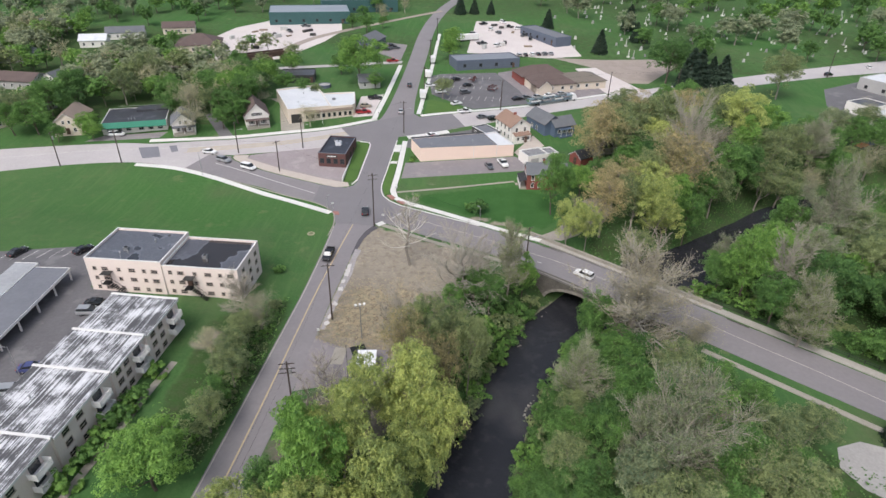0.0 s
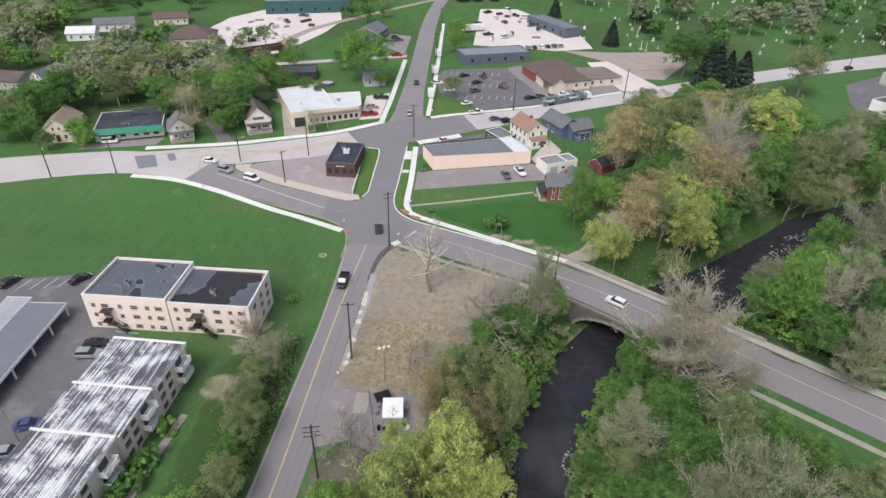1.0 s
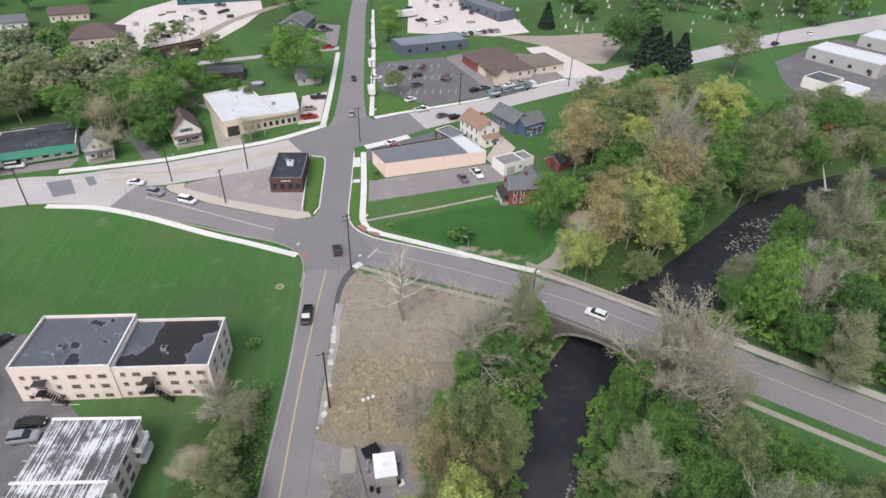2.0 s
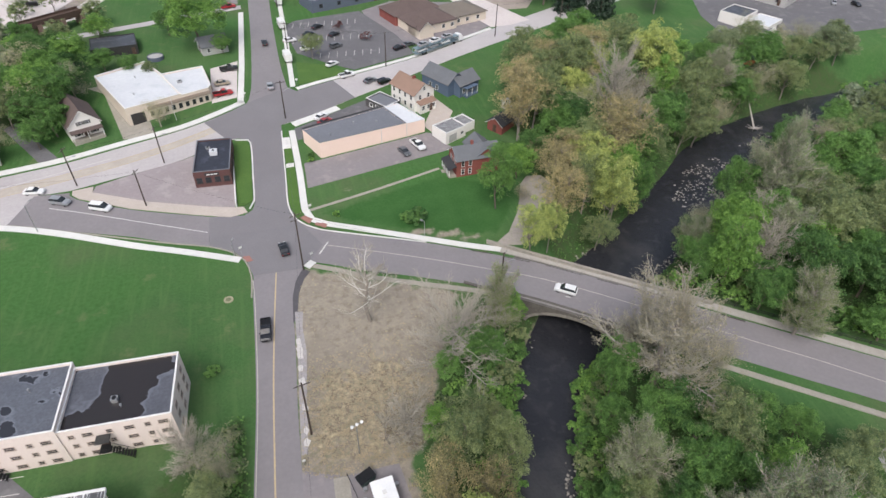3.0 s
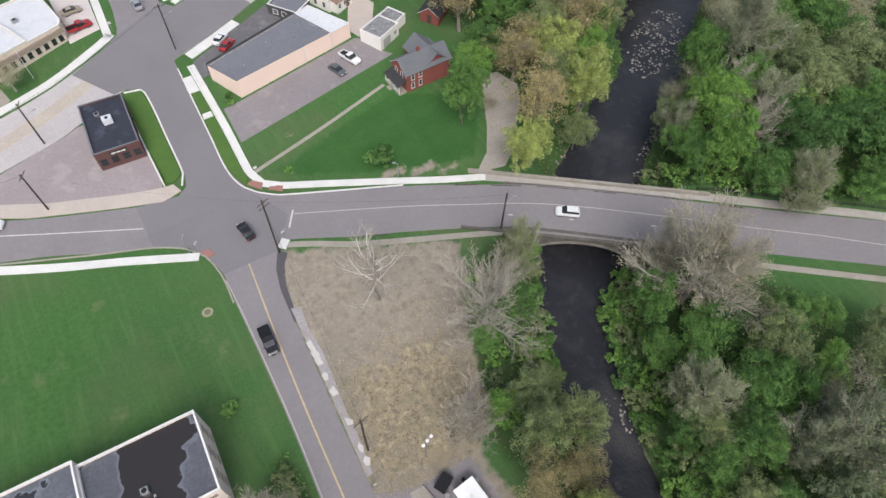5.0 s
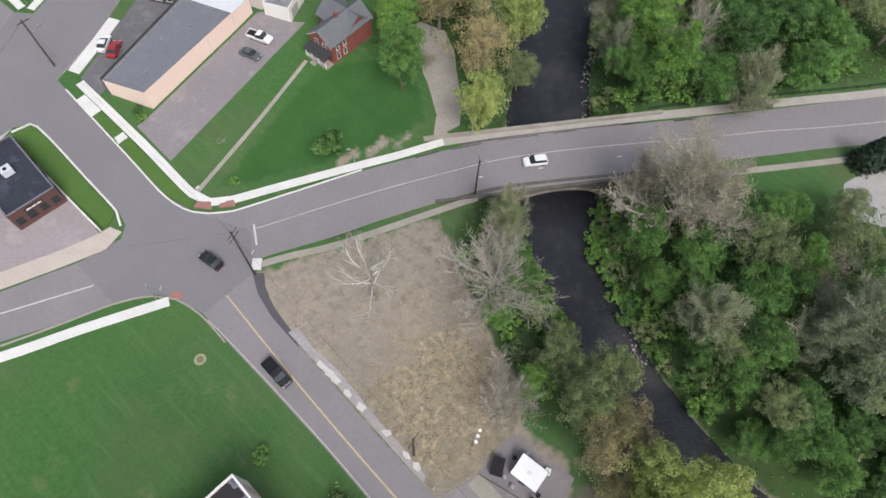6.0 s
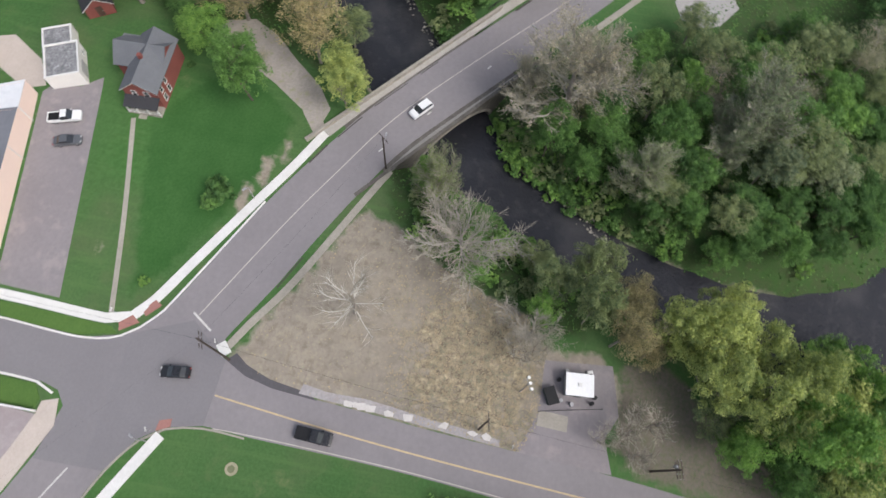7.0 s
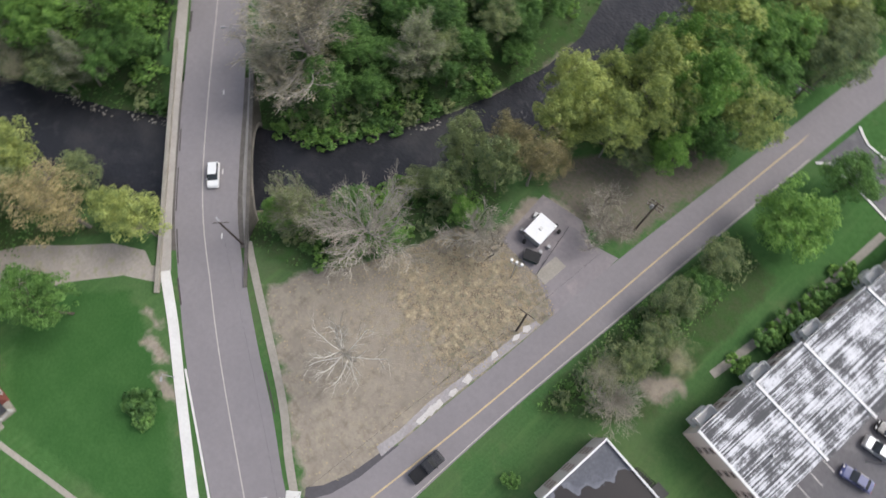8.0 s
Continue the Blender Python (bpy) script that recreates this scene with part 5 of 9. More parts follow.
build_carport(-82.0, 86.0, 91, 30, 7.6, ROOF_DARK)
build_carport(-88.6, 90.0, 91, 25, 5.0, mat("roof_weathered", (0.38, 0.39, 0.40), (0.27, 0.275, 0.285), 0.7, 0.15, 1.5))


def build_brick_shop():
    b = thing("brick_office", "small dark red-brick office with a flat black roof", "building", at(-34.3, 176.7, -3.2, land(-34, 174)))
    flat_block(b, 8.7, 15.7, 3.9, MAROON_BRICK, mat("roof_blue_black", (0.040, 0.044, 0.058), (0.026, 0.028, 0.038), 0.6, 0.12, 1.5, 0.1, third=(0.062, 0.068, 0.088)), 0.3, ROOF_DARK)
    windows_on(b, "S", 8.7, 15.7, (-3.2, -1.1, 1.1, 3.2), 1.7, 1.2, 1.4, DARK_TRIM)
    windows_on(b, "E", 8.7, 15.7, (-5, -1, 3), 1.7, 1.0, 1.4, DARK_TRIM)
    windows_on(b, "W", 8.7, 15.7, (-5, -1, 3), 1.7, 1.0, 1.4, DARK_TRIM)
    sign = part("sign", Geo().box(-1.7, 1.7, -8.07, -7.87, 3.0, 3.7), DARK_TRIM, b, "dark sign board with pale unreadable lettering")
    for k, (a, c) in enumerate(((-1.3, -0.5), (-0.35, 0.4), (0.55, 1.3))):
        part("lettering", Geo().box(a, c, -8.11, -8.07, 3.2, 3.5), WHITE_TRIM, sign)
    roof_unit(b, 0.2, 0.6, 3.9, 1.8, 1.6, 1.1, ROOF_WHITE)
    roof_unit(b, -1.4, 3.5, 3.9, 0.9, 0.9, 0.5)
    door(b, "E", 8.7, 15.7, -5.4)
    low = thing("low_wall", "low white concrete wall beside the grass verge", "wall", at(-30.0, 169.0, 90, land(-30, 169)))
    part("wall", Geo().box(-9.5, 9.5, -0.15, 0.15, -0.8, 0.7), WHITE_TRIM, low)
    return b


build_brick_shop()


def build_salmon():
    x0, y0, deg = -7.5, 174.9, 11.0
    b = thing("salmon_store", "long single-storey salmon-painted store with a dark flat roof", "building", at(x0, y0, deg, 1.9))
    # local x along the front; the ends lean back to the west
    poly_block(b, [(0, 0), (25.2, 0.2), (23.3, 11.8), (-1.85, 8.8)], 4.5, SALMON, ROOF_DARK, 0.1, ROOF_DARK)
    poly_block(b, [(25.25, 0.2), (31.0, 0.4), (28.0, 12.7), (23.4, 11.85)], 4.3, SALMON, ROOF_WHITE, 0.1, ROOF_WHITE)
    for x in (17.5, 25.2):
        part("drainpipe", Geo().tube((x, -0.0, -0.3), (x, -0.0, 4.6), 0.08, 0.08, 6), WHITE_TRIM, b)
    for x, y in ((4, 3), (12, 6.5), (18, 4.4)):
        vent(b, x, y, 4.5, 0.4)
    part("back_parapet", Geo().prism([(-1.9, 9.2), (-1.85, 8.85), (23.2, 11.85), (23.2, 12.2)], 0, 4.9), DARK_TRIM, b)
    part("front_canopy", Geo().prism([(2, 9.5), (17, 11.3), (17, 12.8), (2, 11)], 2.6, 2.8), ROOF_BLACK, b)
    k = thing("dark_kiosk", "small flat-roofed dark shed with a pale roof edge", "shed", at(14.1, 196.4, 33, land(14, 195)))
    flat_block(k, 6.0, 8.4, 2.5, mat("dark_siding", (0.09, 0.085, 0.085), (0.06, 0.057, 0.057)), ROOF_DARK, 0.3, WHITE_TRIM)
    windows_on(k, "W", 6.0, 8.4, (-2, 0.5), 1.4, 1.2, 1.0)
    door(k, "N", 6.0, 8.4, 0)


build_salmon()


def build_white_house():
    b = thing("white_house", "two-storey white clapboard house with a brown pitched roof", "house", at(23.6, 198.2, -65, land(23, 194)))
    w, d = 11.0, 7.6
    gable_block(b, w, d, 5.3, 7.9, WHITE_SIDING, SHINGLE_BROWN, trim=WHITE_TRIM)
    windows_on(b, "S", w, d, (-4, -1.3, 1.3, 4), 4.1, 0.8, 1.3)
    windows_on(b, "S", w, d, (-4, -1.3, 1.3, 4), 1.5, 0.8, 1.3)
    windows_on(b, "E", w, d, (-1.6, 1.6), 4.0, 0.8, 1.3)
    windows_on(b, "E", w, d, (0,), 6.4, 0.7, 1.0)
    windows_on(b, "N", w, d, (-4, -1.3, 1.3, 4), 4.1, 0.8, 1.3)
    p = part("porch_roof", Geo().add([(5.5, -3.2, 3.1), (5.5, 3.2, 3.1), (7.7, 3.2, 2.5), (7.7, -3.2, 2.5), (5.5, -3.2, 3.3), (5.5, 3.2, 3.3), (7.8, 3.2, 2.65), (7.8, -3.2, 2.65)], [(3, 2, 1, 0), (4, 5, 6, 7), (0, 1, 5, 4), (1, 2, 6, 5), (2, 3, 7, 6), (3, 0, 4, 7)]), SHINGLE_BROWN, b)
    part("porch", Geo().box(5.5, 7.5, -3.0, 3.0, -1.0, 2.5), WHITE_SIDING, b)
    for u in (-2, 0, 2):
        window(b, 7.5, u, 1.5, 90, 0.9, 1.1)
    part("chimney", Geo().box(0.5, 1.2, -0.4, 0.4, 6.8, 8.7), RED_BRICK, b)
    door(b, "E", 15.0, d, 1.0)


build_white_house()


def build_blue_house():
    b = thing("blue_house", "slate-blue clapboard house with a dark grey cross-gabled roof", "house", at(36.2, 203.0, -62, land(36, 200)))
    gable_block(b, 11.5, 7.2, 4.0, 6.6, BLUE_SIDING, SHINGLE_GREY, trim=None, x=-2.0)
    gable_block(b, 8.4, 6.8, 3.6, 5.9, BLUE_SIDING, SHINGLE_GREY, x=3.0, y=3.2, turn=90)
    for u, z in ((-4, 1.6), (-1, 1.6)):
        window(b, u, -3.6, z, 0, 0.9, 1.3)
    for u in (0.8, 3.0, 5.2):
        window(b, 6.4, u, 1.7, 90, 0.9, 1.2)
    part("porch", Geo().box(6.4, 8.0, 0.5, 5.6, -1, 0.35).box(6.4, 8.0, 0.5, 5.6, 2.6, 2.75), BLUE_SIDING, b)
    for yy in (0.7, 3.0, 5.4):
        part("porch_post", Geo().box(7.8, 7.95, yy - 0.08, yy + 0.08, 0.35, 2.6), WHITE_TRIM, b)


build_blue_house()


def build_garage():
    b = thing("white_garage", "low white block garage with a patchy flat roof", "garage", at(29.0, 177.8, 25, land(28, 177)))
    patch = mat("roof_patchy", (0.42, 0.42, 0.42), (0.13, 0.13, 0.135), 0.8, 0.6, 2.5, mix=1.0)
    flat_block(b, 7.4, 6.0, 3.1, WHITE_SIDING, patch, 0.2, WHITE_TRIM)
    flat_block(b, 4.6, 5.2, 2.6, WHITE_SIDING, patch, 0.15, WHITE_TRIM, x=6.0, y=0.8)
    part("garage_door", Geo().box(-2.6, 0.2, -3.06, -2.96, 0, 2.3), GREY_SIDING, b)
    windows_on(b, "S", 7.4, 6.0, (2.2,), 1.6, 1.0, 0.8)


build_garage()


def build_red_house():
    b = thing("red_brick_house", "two-storey red brick house with grey cross gables and a front porch", "house", at(31.0, 162.4, 2.0, land(31, 160)) @ Matrix.Diagonal((0.9, 0.9, 0.88, 1)))
    gable_block(b, 13.0, 6.8, 5.6, 8.3, RED_BRICK, SHINGLE_GREY, trim=WHITE_TRIM, y=-0.4)
    gable_block(b, 9.6, 6.6, 5.4, 8.1, RED_BRICK, SHINGLE_GREY, x=2.6, y=1.4, turn=90)
    windows_on(b, "S", 13.0, 7.6, (-4.6, -2.4), 4.2, 0.8, 1.6)
    windows_on(b, "S", 13.0, 7.6, (-4.6, -2.4), 1.6, 0.8, 1.6)
    windows_on(b, "S", 13.0, 6.8, (), 1.6, 0.8, 1.6)
    for u in (1.4, 3.9):
        for z in (1.6, 4.2):
            window(b, u, -3.42, z, 0, 0.8, 1.6)
    for u in (-1.6, 0.9):
        window(b, -6.5, u, 4.3, 270, 0.9, 1.6)
    for u in (-2.2, 0, 2.0):
        for z in (1.6, 4.2):
            window(b, 6.52, u - 0.4, z, 90, 0.8, 1.6)
    part("porch_roof", Geo().add([(-9.0, -3.9, 2.7), (-6.5, -3.9, 3.5), (-6.5, 3.1, 3.5), (-9.0, 3.1, 2.7), (-9.0, -3.9, 2.85), (-6.5, -3.9, 3.65), (-6.5, 3.1, 3.65), (-9.0, 3.1, 2.85)], [(0, 1, 2, 3), (7, 6, 5, 4), (0, 4, 5, 1), (2, 6, 7, 3), (3, 7, 4, 0)]), SHINGLE_BLACK, b)
    part("porch_floor", Geo().box(-8.8, -6.5, -3.7, 2.9, -1.0, 0.5), CONCRETE_OLD, b)
    for yy in (-3.6, -1.4, 0.8, 2.8):
        part("porch_post", Geo().box(-8.75, -8.55, yy - 0.1, yy + 0.1, 0.5, 2.75), WHITE_TRIM, b)
    for yy in (-2.5, -0.3, 1.8):
        part("porch_rail", Geo().box(-8.7, -8.6, yy - 1.0, yy + 1.0, 1.25, 1.35).box(-8.7, -8.6, yy - 1.0, yy + 1.0, 0.7, 0.78), WHITE_TRIM, b)
    part("porch_step", Geo().box(-9.8, -8.8, -0.8, 0.8, -0.8, 0.28), CONCRETE_OLD, b)
    part("chimney", Geo().box(-1.2, -0.5, -0.6, 0.1, 7.6, 9.5), RED_BRICK, b)
    part("lean_to", Geo().box(4, 8.2, 4.6, 8.6, -1.2, 2.7), RED_BRICK, b)
    part("lean_to_roof", Geo().box(3.8, 8.4, 4.4, 8.8, 2.7, 2.95), ROOF_DARK, b)


build_red_house()


def small_house(name, label, x, y, deg, w, d, eave, ridge, wall, roof, windows=True, porch=False, shutters=False):
    b = thing(name, label, "house", at(x, y, deg))
    gable_block(b, w, d, eave, ridge, wall, roof, trim=WHITE_TRIM)
    if windows:
        n = max(2, int(w / 3.2))
        us = [(-0.5 + (i + 0.5) / n) * w for i in range(n)]
        for side in ("S", "N"):
            windows_on(b, side, w, d, us, 1.5, 0.9, 1.2)
            if eave > 4.5:
                windows_on(b, side, w, d, us, 4.1, 0.9, 1.2)
        for side in ("E", "W"):
            windows_on(b, side, w, d, (-d / 4, d / 4), 1.5, 0.9, 1.2, None, shutters)
            windows_on(b, side, w, d, (-0.9, 0.9), eave + 0.2, 0.7, 1.0, None, shutters)
    door(b, "W", w, d, 0.0)
    if porch:
        part("porch_roof", Geo().box(-w / 2 - 2.2, -w / 2, -d / 2, d / 2, 2.5, 2.68), roof, b)
        part("porch_floor", Geo().box(-w / 2 - 2.0, -w / 2, -d / 2 + 0.1, d / 2 - 0.1, -1, 0.4), CONCRETE_OLD, b)
        for yy in (-d / 2 + 0.3, 0, d / 2 - 0.3):
            part("porch_post", Geo().box(-w / 2 - 2.0, -w / 2 - 1.85, yy - 0.08, yy + 0.08, 0.4, 2.5), WHITE_TRIM, b)
    return b


small_house("garden_shed", "small dark red shed with a black roof among the trees", 45.0, 178.6, 35, 6.4, 5.0, 2.6, 4.4, RED_BRICK, SHINGLE_BLACK, False)
small_house("dark_cottage", "small dark-roofed cottage standing among trees", 54.0, 187.6, 20, 8.0, 6.0, 2.7, 4.6, GREY_SIDING, SHINGLE_BLACK)
small_house("gable_house", "white gabled house with a dark roof and black shutters", -68.8, 203.2, 113, 12.0, 8.0, 4.0, 7.8, WHITE_SIDING, SHINGLE_DKBROWN, True, True, True)
small_house("porch_house", "small white house with a covered porch beside a bare tree", -91.4, 194.0, 113, 9.0, 7.4, 3.6, 6.6, WHITE_SIDING, SHINGLE_GREY, True, True)
small_house("tan_house", "weathered pale house with a tan shingle roof", -129.0, 192.0, 105, 14.0, 9.0, 4.0, 7.2, CREAM, mat("shingle_tan", (0.33, 0.26, 0.21), (0.25, 0.195, 0.16), 0.9, 0.3, 5.0, 0.3))
small_house("blue_gable_house", "low blue-sided building with a grey gabled roof", -42.2, 314.5, 76, 15.0, 11.5, 3.6, 6.2, SLATE_SIDING, SHINGLE_GREY)
small_house("grey_cottage", "small grey cottage with a weathered front", -33.6, 246.5, 15, 8.5, 7.0, 2.8, 5.0, GREY_SIDING, SHINGLE_GREY)
for x, y, deg, w, d, lab, wall, roof in ((-170, 316, 20, 18, 9, "white ranch house among the trees", WHITE_SIDING, SHINGLE_GREY), (-177, 298, 15, 12, 9, "white bungalow with a pale roof", WHITE_SIDING, ROOF_WHITE), (-176, 233, -5, 24, 11, "long house with brown roof", GREY_SIDING, SHINGLE_DKBROWN),
                                       (-160, 236, 80, 8, 6, "pale grey garage beside the houses", WHITE_SIDING, SHINGLE_GREY), (-183, 214, 10, 14, 8, "pink-walled house with brown roof", CREAM, SHINGLE_DKBROWN), (-150, 206, 70, 10, 7, "small brown house behind trees", GREY_SIDING, SHINGLE_DKBROWN),
                                       (-196, 268, 15, 14, 9, "grey house behind trees", GREY_SIDING, SHINGLE_GREY), (-148, 331, 18, 16, 10, "brown-roofed brick house at the wood edge", CREAM, SHINGLE_DKBROWN), (-215, 330, 10, 16, 9, "white house between the trees", WHITE_SIDING, SHINGLE_GREY), (-240, 290, 30, 14, 9, "grey-roofed white house on the hill", WHITE_SIDING, SHINGLE_GREY),
                                       (-158, 190, 62, 13, 9, "brown-shingled house beside the main road", CREAM, SHINGLE_DKBROWN), (86, 46, 40, 11, 8, "grey house beside the bridge road", GREY_SIDING, SHINGLE_GREY)):
    small_house("far_house", lab, x, y, deg, w, d, 3.2, 5.4, wall, roof)


def build_office():
    b = thing("flat_office", "single-storey cream office with a broad pale flat roof and garage door", "building", at(-56.3, 201.2, 23, land(-45, 205)))
    # front along local x, faces south-south-east
    poly_block(b, [(0, 0), (15.5, 0), (15.9, 17.4), (15.0, 28.6), (-0.4, 26.4)], 4.6, CREAM, ROOF_WHITE, 0.45, WHITE_TRIM)
    poly_block(b, [(15.52, 0), (23.4, 0), (24.8, 1.6), (28.2, 15.8), (15.92, 17.38)], 4.3, CREAM, ROOF_WHITE, 0.35, WHITE_TRIM)
    tan = mat("tan_fascia", (0.34, 0.27, 0.22), (0.27, 0.21, 0.17))
    part("fascia", Geo().box(5.6, 23.6, -0.35, -0.02, 2.9, 3.9), tan, b)
    part("side_fascia", Geo().prism([(24.85, 1.5), (25.15, 1.45), (28.5, 15.6), (28.2, 15.7)], 2.9, 3.8), tan, b)
    for u in (6.6, 8.6, 10.6, 12.6, 14.6, 16.6, 18.6, 20.6, 22.4):
        window(b, u, 0, 1.7, 0, 0.8, 1.2, DARK_TRIM)
    part("garage_door", Geo().box(0.9, 4.6, -0.07, 0.05, -0.4, 3.0), DARK_TRIM, b)
    for u in (0.2, 0.5, 0.8):
        window(b, 24.8 + 3.4 * u, 1.6 + 14.2 * u, 1.8, 76.5, 1.0, 1.2, DARK_TRIM)
    roof_unit(b, 18.5, 9, 4.3, 1.2, 1.0, 0.6)
    vent(b, 5.0, 8.0, 4.6, 0.5)
    vent(b, 9.0, 19.0, 4.6, 0.5)
    f = thing("flagpole", "white metal flagpole on the grass before the office", "flagpole", at(-44.3, 201.7, 0))
    part("pole", Geo().tube((0, 0, -0.3), (0, 0, 8.0), 0.07, 0.04, 8), WHITE_TRIM, f)
    part("ball", Geo().tube((0, 0, 8.0), (0, 0, 8.16), 0.09, 0.05, 8), GREY_METAL, f)
    p = thing("garden_pool", "round blue-sided pool on the lawn behind the office", "pool", at(-51.7, 243.2, 0))
    ring = Geo()
    n = 24
    vs = [(r * math.cos(6.2832 * i / n), r * math.sin(6.2832 * i / n), z) for r, z in ((2.5, -0.3), (2.5, 1.2), (2.35, 1.2), (2.35, 0.9)) for i in range(n)]
    ring.add(vs, [(j * n + i, j * n + (i + 1) % n, (j + 1) * n + (i + 1) % n, (j + 1) * n + i) for j in (0, 1, 2) for i in range(n)])
    part("rim", ring, SLATE_SIDING, p)
    part("pool_cover", Geo().tube((0, 0, 0.6), (0, 0, 0.95), 2.34, 2.34, 24), GREY_SIDING, p)


build_office()


def shed_block(name, label, x, y, deg, w, d, h, wall, roof, category="building", trim=None, windows=0):
    b = thing(name, label, category, at(x, y, deg))
    flat_block(b, w, d, h, wall, roof, 0.25, trim)
    if windows:
        us = [(-0.5 + (i + 0.5) / windows) * w for i in range(windows)]
        windows_on(b, "S", w, d, us, min(1.8, h * 0.5), 1.2, 1.2, DARK_TRIM)
    door(b, "S", w, d, w * 0.4)
    return b


def build_green_shop():
    b = thing("green_front_shop", "white shop with a black roof and a long green canopy", "shop", at(-109.2, 197.8, 18, land(-108, 190)))
    flat_block(b, 20.5, 17.0, 3.6, WHITE_SIDING, ROOF_BLACK, 0.06)
    part("roof_ridge", Geo().box(-0.4, 10.0, 3.0, 8.2, 3.6, 4.3), ROOF_BLACK, b)
    part("canopy", Geo().add([(-10.3, -8.5, 3.9), (10.3, -8.5, 3.9), (10.3, -10.6, 2.6), (-10.3, -10.6, 2.6), (-10.3, -8.5, 3.7), (10.3, -8.5, 3.7), (10.3, -10.6, 2.4), (-10.3, -10.6, 2.4)], [(3, 2, 1, 0), (4, 5, 6, 7), (0, 1, 5, 4), (1, 2, 6, 5), (2, 3, 7, 6), (3, 0, 4, 7)]), GREEN_METAL, b)
    windows_on(b, "S", 20.5, 17.0, (-8, -5, -2, 2, 5, 8), 1.5, 1.6, 1.3)
    for x in (-2, -1, 0):
        vent(b, x, -5.5, 3.6, 0.5)
    part("roof_rail", Geo().tube((-7, 7, 4.8), (9.8, 7, 4.8), 0.05, 0.05, 5).tube((2, 7, 3.8), (2, 7, 5.2), 0.06, 0.06, 5).tube((9.8, 7, 3.8), (9.8, 7, 5.0), 0.06, 0.06, 5), GREY_METAL, b)


build_green_shop()
shed_block("dark_roof_garage", "low garage with a dark flat roof behind the office", -64.8, 253.0, 9, 14, 11, 2.8, DARK_TRIM, ROOF_BLACK)
shed_block("slate_workshop", "long slate-blue workshop with a flat grey roof", 16.0, 283.5, 18, 31, 12, 4.0, SLATE_SIDING, mat("roof_blue_grey", (0.22, 0.24, 0.27), (0.17, 0.185, 0.21), 0.75, 0.15, 1.5), windows=4)
shed_block("grey_depot", "low grey depot with open bays beside the pale yard", 51.0, 340.0, -62, 34, 10, 4.2, SLATE_SIDING, ROOF_DARK, windows=5)
shed_block("green_warehouse", "large dark green metal warehouse with a pale blue-grey roof", -86, 372, 14, 46, 26, 6.2, TEAL_METAL, mat("roof_steel", (0.27, 0.30, 0.33), (0.21, 0.235, 0.26), 0.6, 0.1, 1.0), windows=6)
shed_block("green_warehouse", "dark green metal warehouse with a steel roof", -62, 408, 14, 48, 22, 7.0, TEAL_METAL, MATS["roof_steel"], windows=6)
shed_block("white_roof_warehouse", "long grey warehouse with a bright white roof", 196, 257, -60, 30, 17, 5.0, GREY_SIDING, ROOF_WHITE, windows=4)
shed_block("white_roof_warehouse", "long grey warehouse with a bright white roof", 238, 270, -58, 42, 20, 5.0, GREY_SIDING, ROOF_WHITE, windows=4)
for x, y, w, d, h, rf in ((166, 232, 12, 10, 4.0, ROOF_BLACK), (170, 222, 13, 9, 3.6, ROOF_WHITE), (164, 217, 9, 8, 3.0, SHINGLE_GREY)):
    shed_block("white_workshop", "small white workshop at the edge of the industrial yard", x, y, 28, w, d, h, WHITE_SIDING, rf, windows=2)


def build_restaurant():
    b = thing("brown_restaurant", "sprawling low building with several brown hipped roofs", "building", at(45.5, 256.5, 18))
    hip_block(b, 18, 13, 3.2, 6.4, CREAM, SHINGLE_DKBROWN, x=-4, y=-4)
    hip_block(b, 20, 12, 3.6, 6.8, RED_BRICK, SHINGLE_DKBROWN, x=-4, y=8)
    hip_block(b, 16, 14, 3.2, 5.6, CREAM, mat("shingle_taupe", (0.19, 0.165, 0.14), (0.14, 0.12, 0.10), 0.9, 0.3, 5.0, 0.3), x=12, y=-2)
    gable_block(b, 8, 6, 3.0, 5.4, CREAM, SHINGLE_DKBROWN, x=-10, y=-9, turn=90, trim=WHITE_TRIM)
    for u in (-9, -6, -1, 3, 7, 11, 16):
        window(b, u, -10.5 if u < 4 else -9.0, 1.6, 0, 1.2, 1.2)


build_restaurant()


def build_round_roof():
    b = thing("brown_roof_hall", "pale hall with a broad brown hipped roof", "building", at(-124, 297, 14))
    hip_block(b, 20, 17, 3.5, 7.5, CREAM, SHINGLE_DKBROWN)
    windows_on(b, "S", 20, 17, (-6, -2, 2, 6), 1.7, 1.4, 1.2)


build_round_roof()


def build_rail_bridge():
    b = thing("railway_bridge", "old brown timber railway trestle with stone piers", "bridge", at(-87, 273, 38))
    wood = mat("trestle_timber", (0.10, 0.065, 0.05), (0.06, 0.04, 0.03), 0.9, 0.5, 4.0)
    part("deck", Geo().box(-12, 12, -2, 2, 4.2, 4.9), wood, b)
    for s in (-2, 2):
        part("girder", Geo().box(-12, 12, s - 0.15, s + 0.15, 3.4, 5.6), wood, b)
    for x in (-11, -4, 4, 11):
        part("pier", Geo().box(x - 0.8, x + 0.8, -2.4, 2.4, -1, 4.2), mat("pier_stone", (0.25, 0.17, 0.14), (0.18, 0.12, 0.10)), b)


build_rail_bridge()


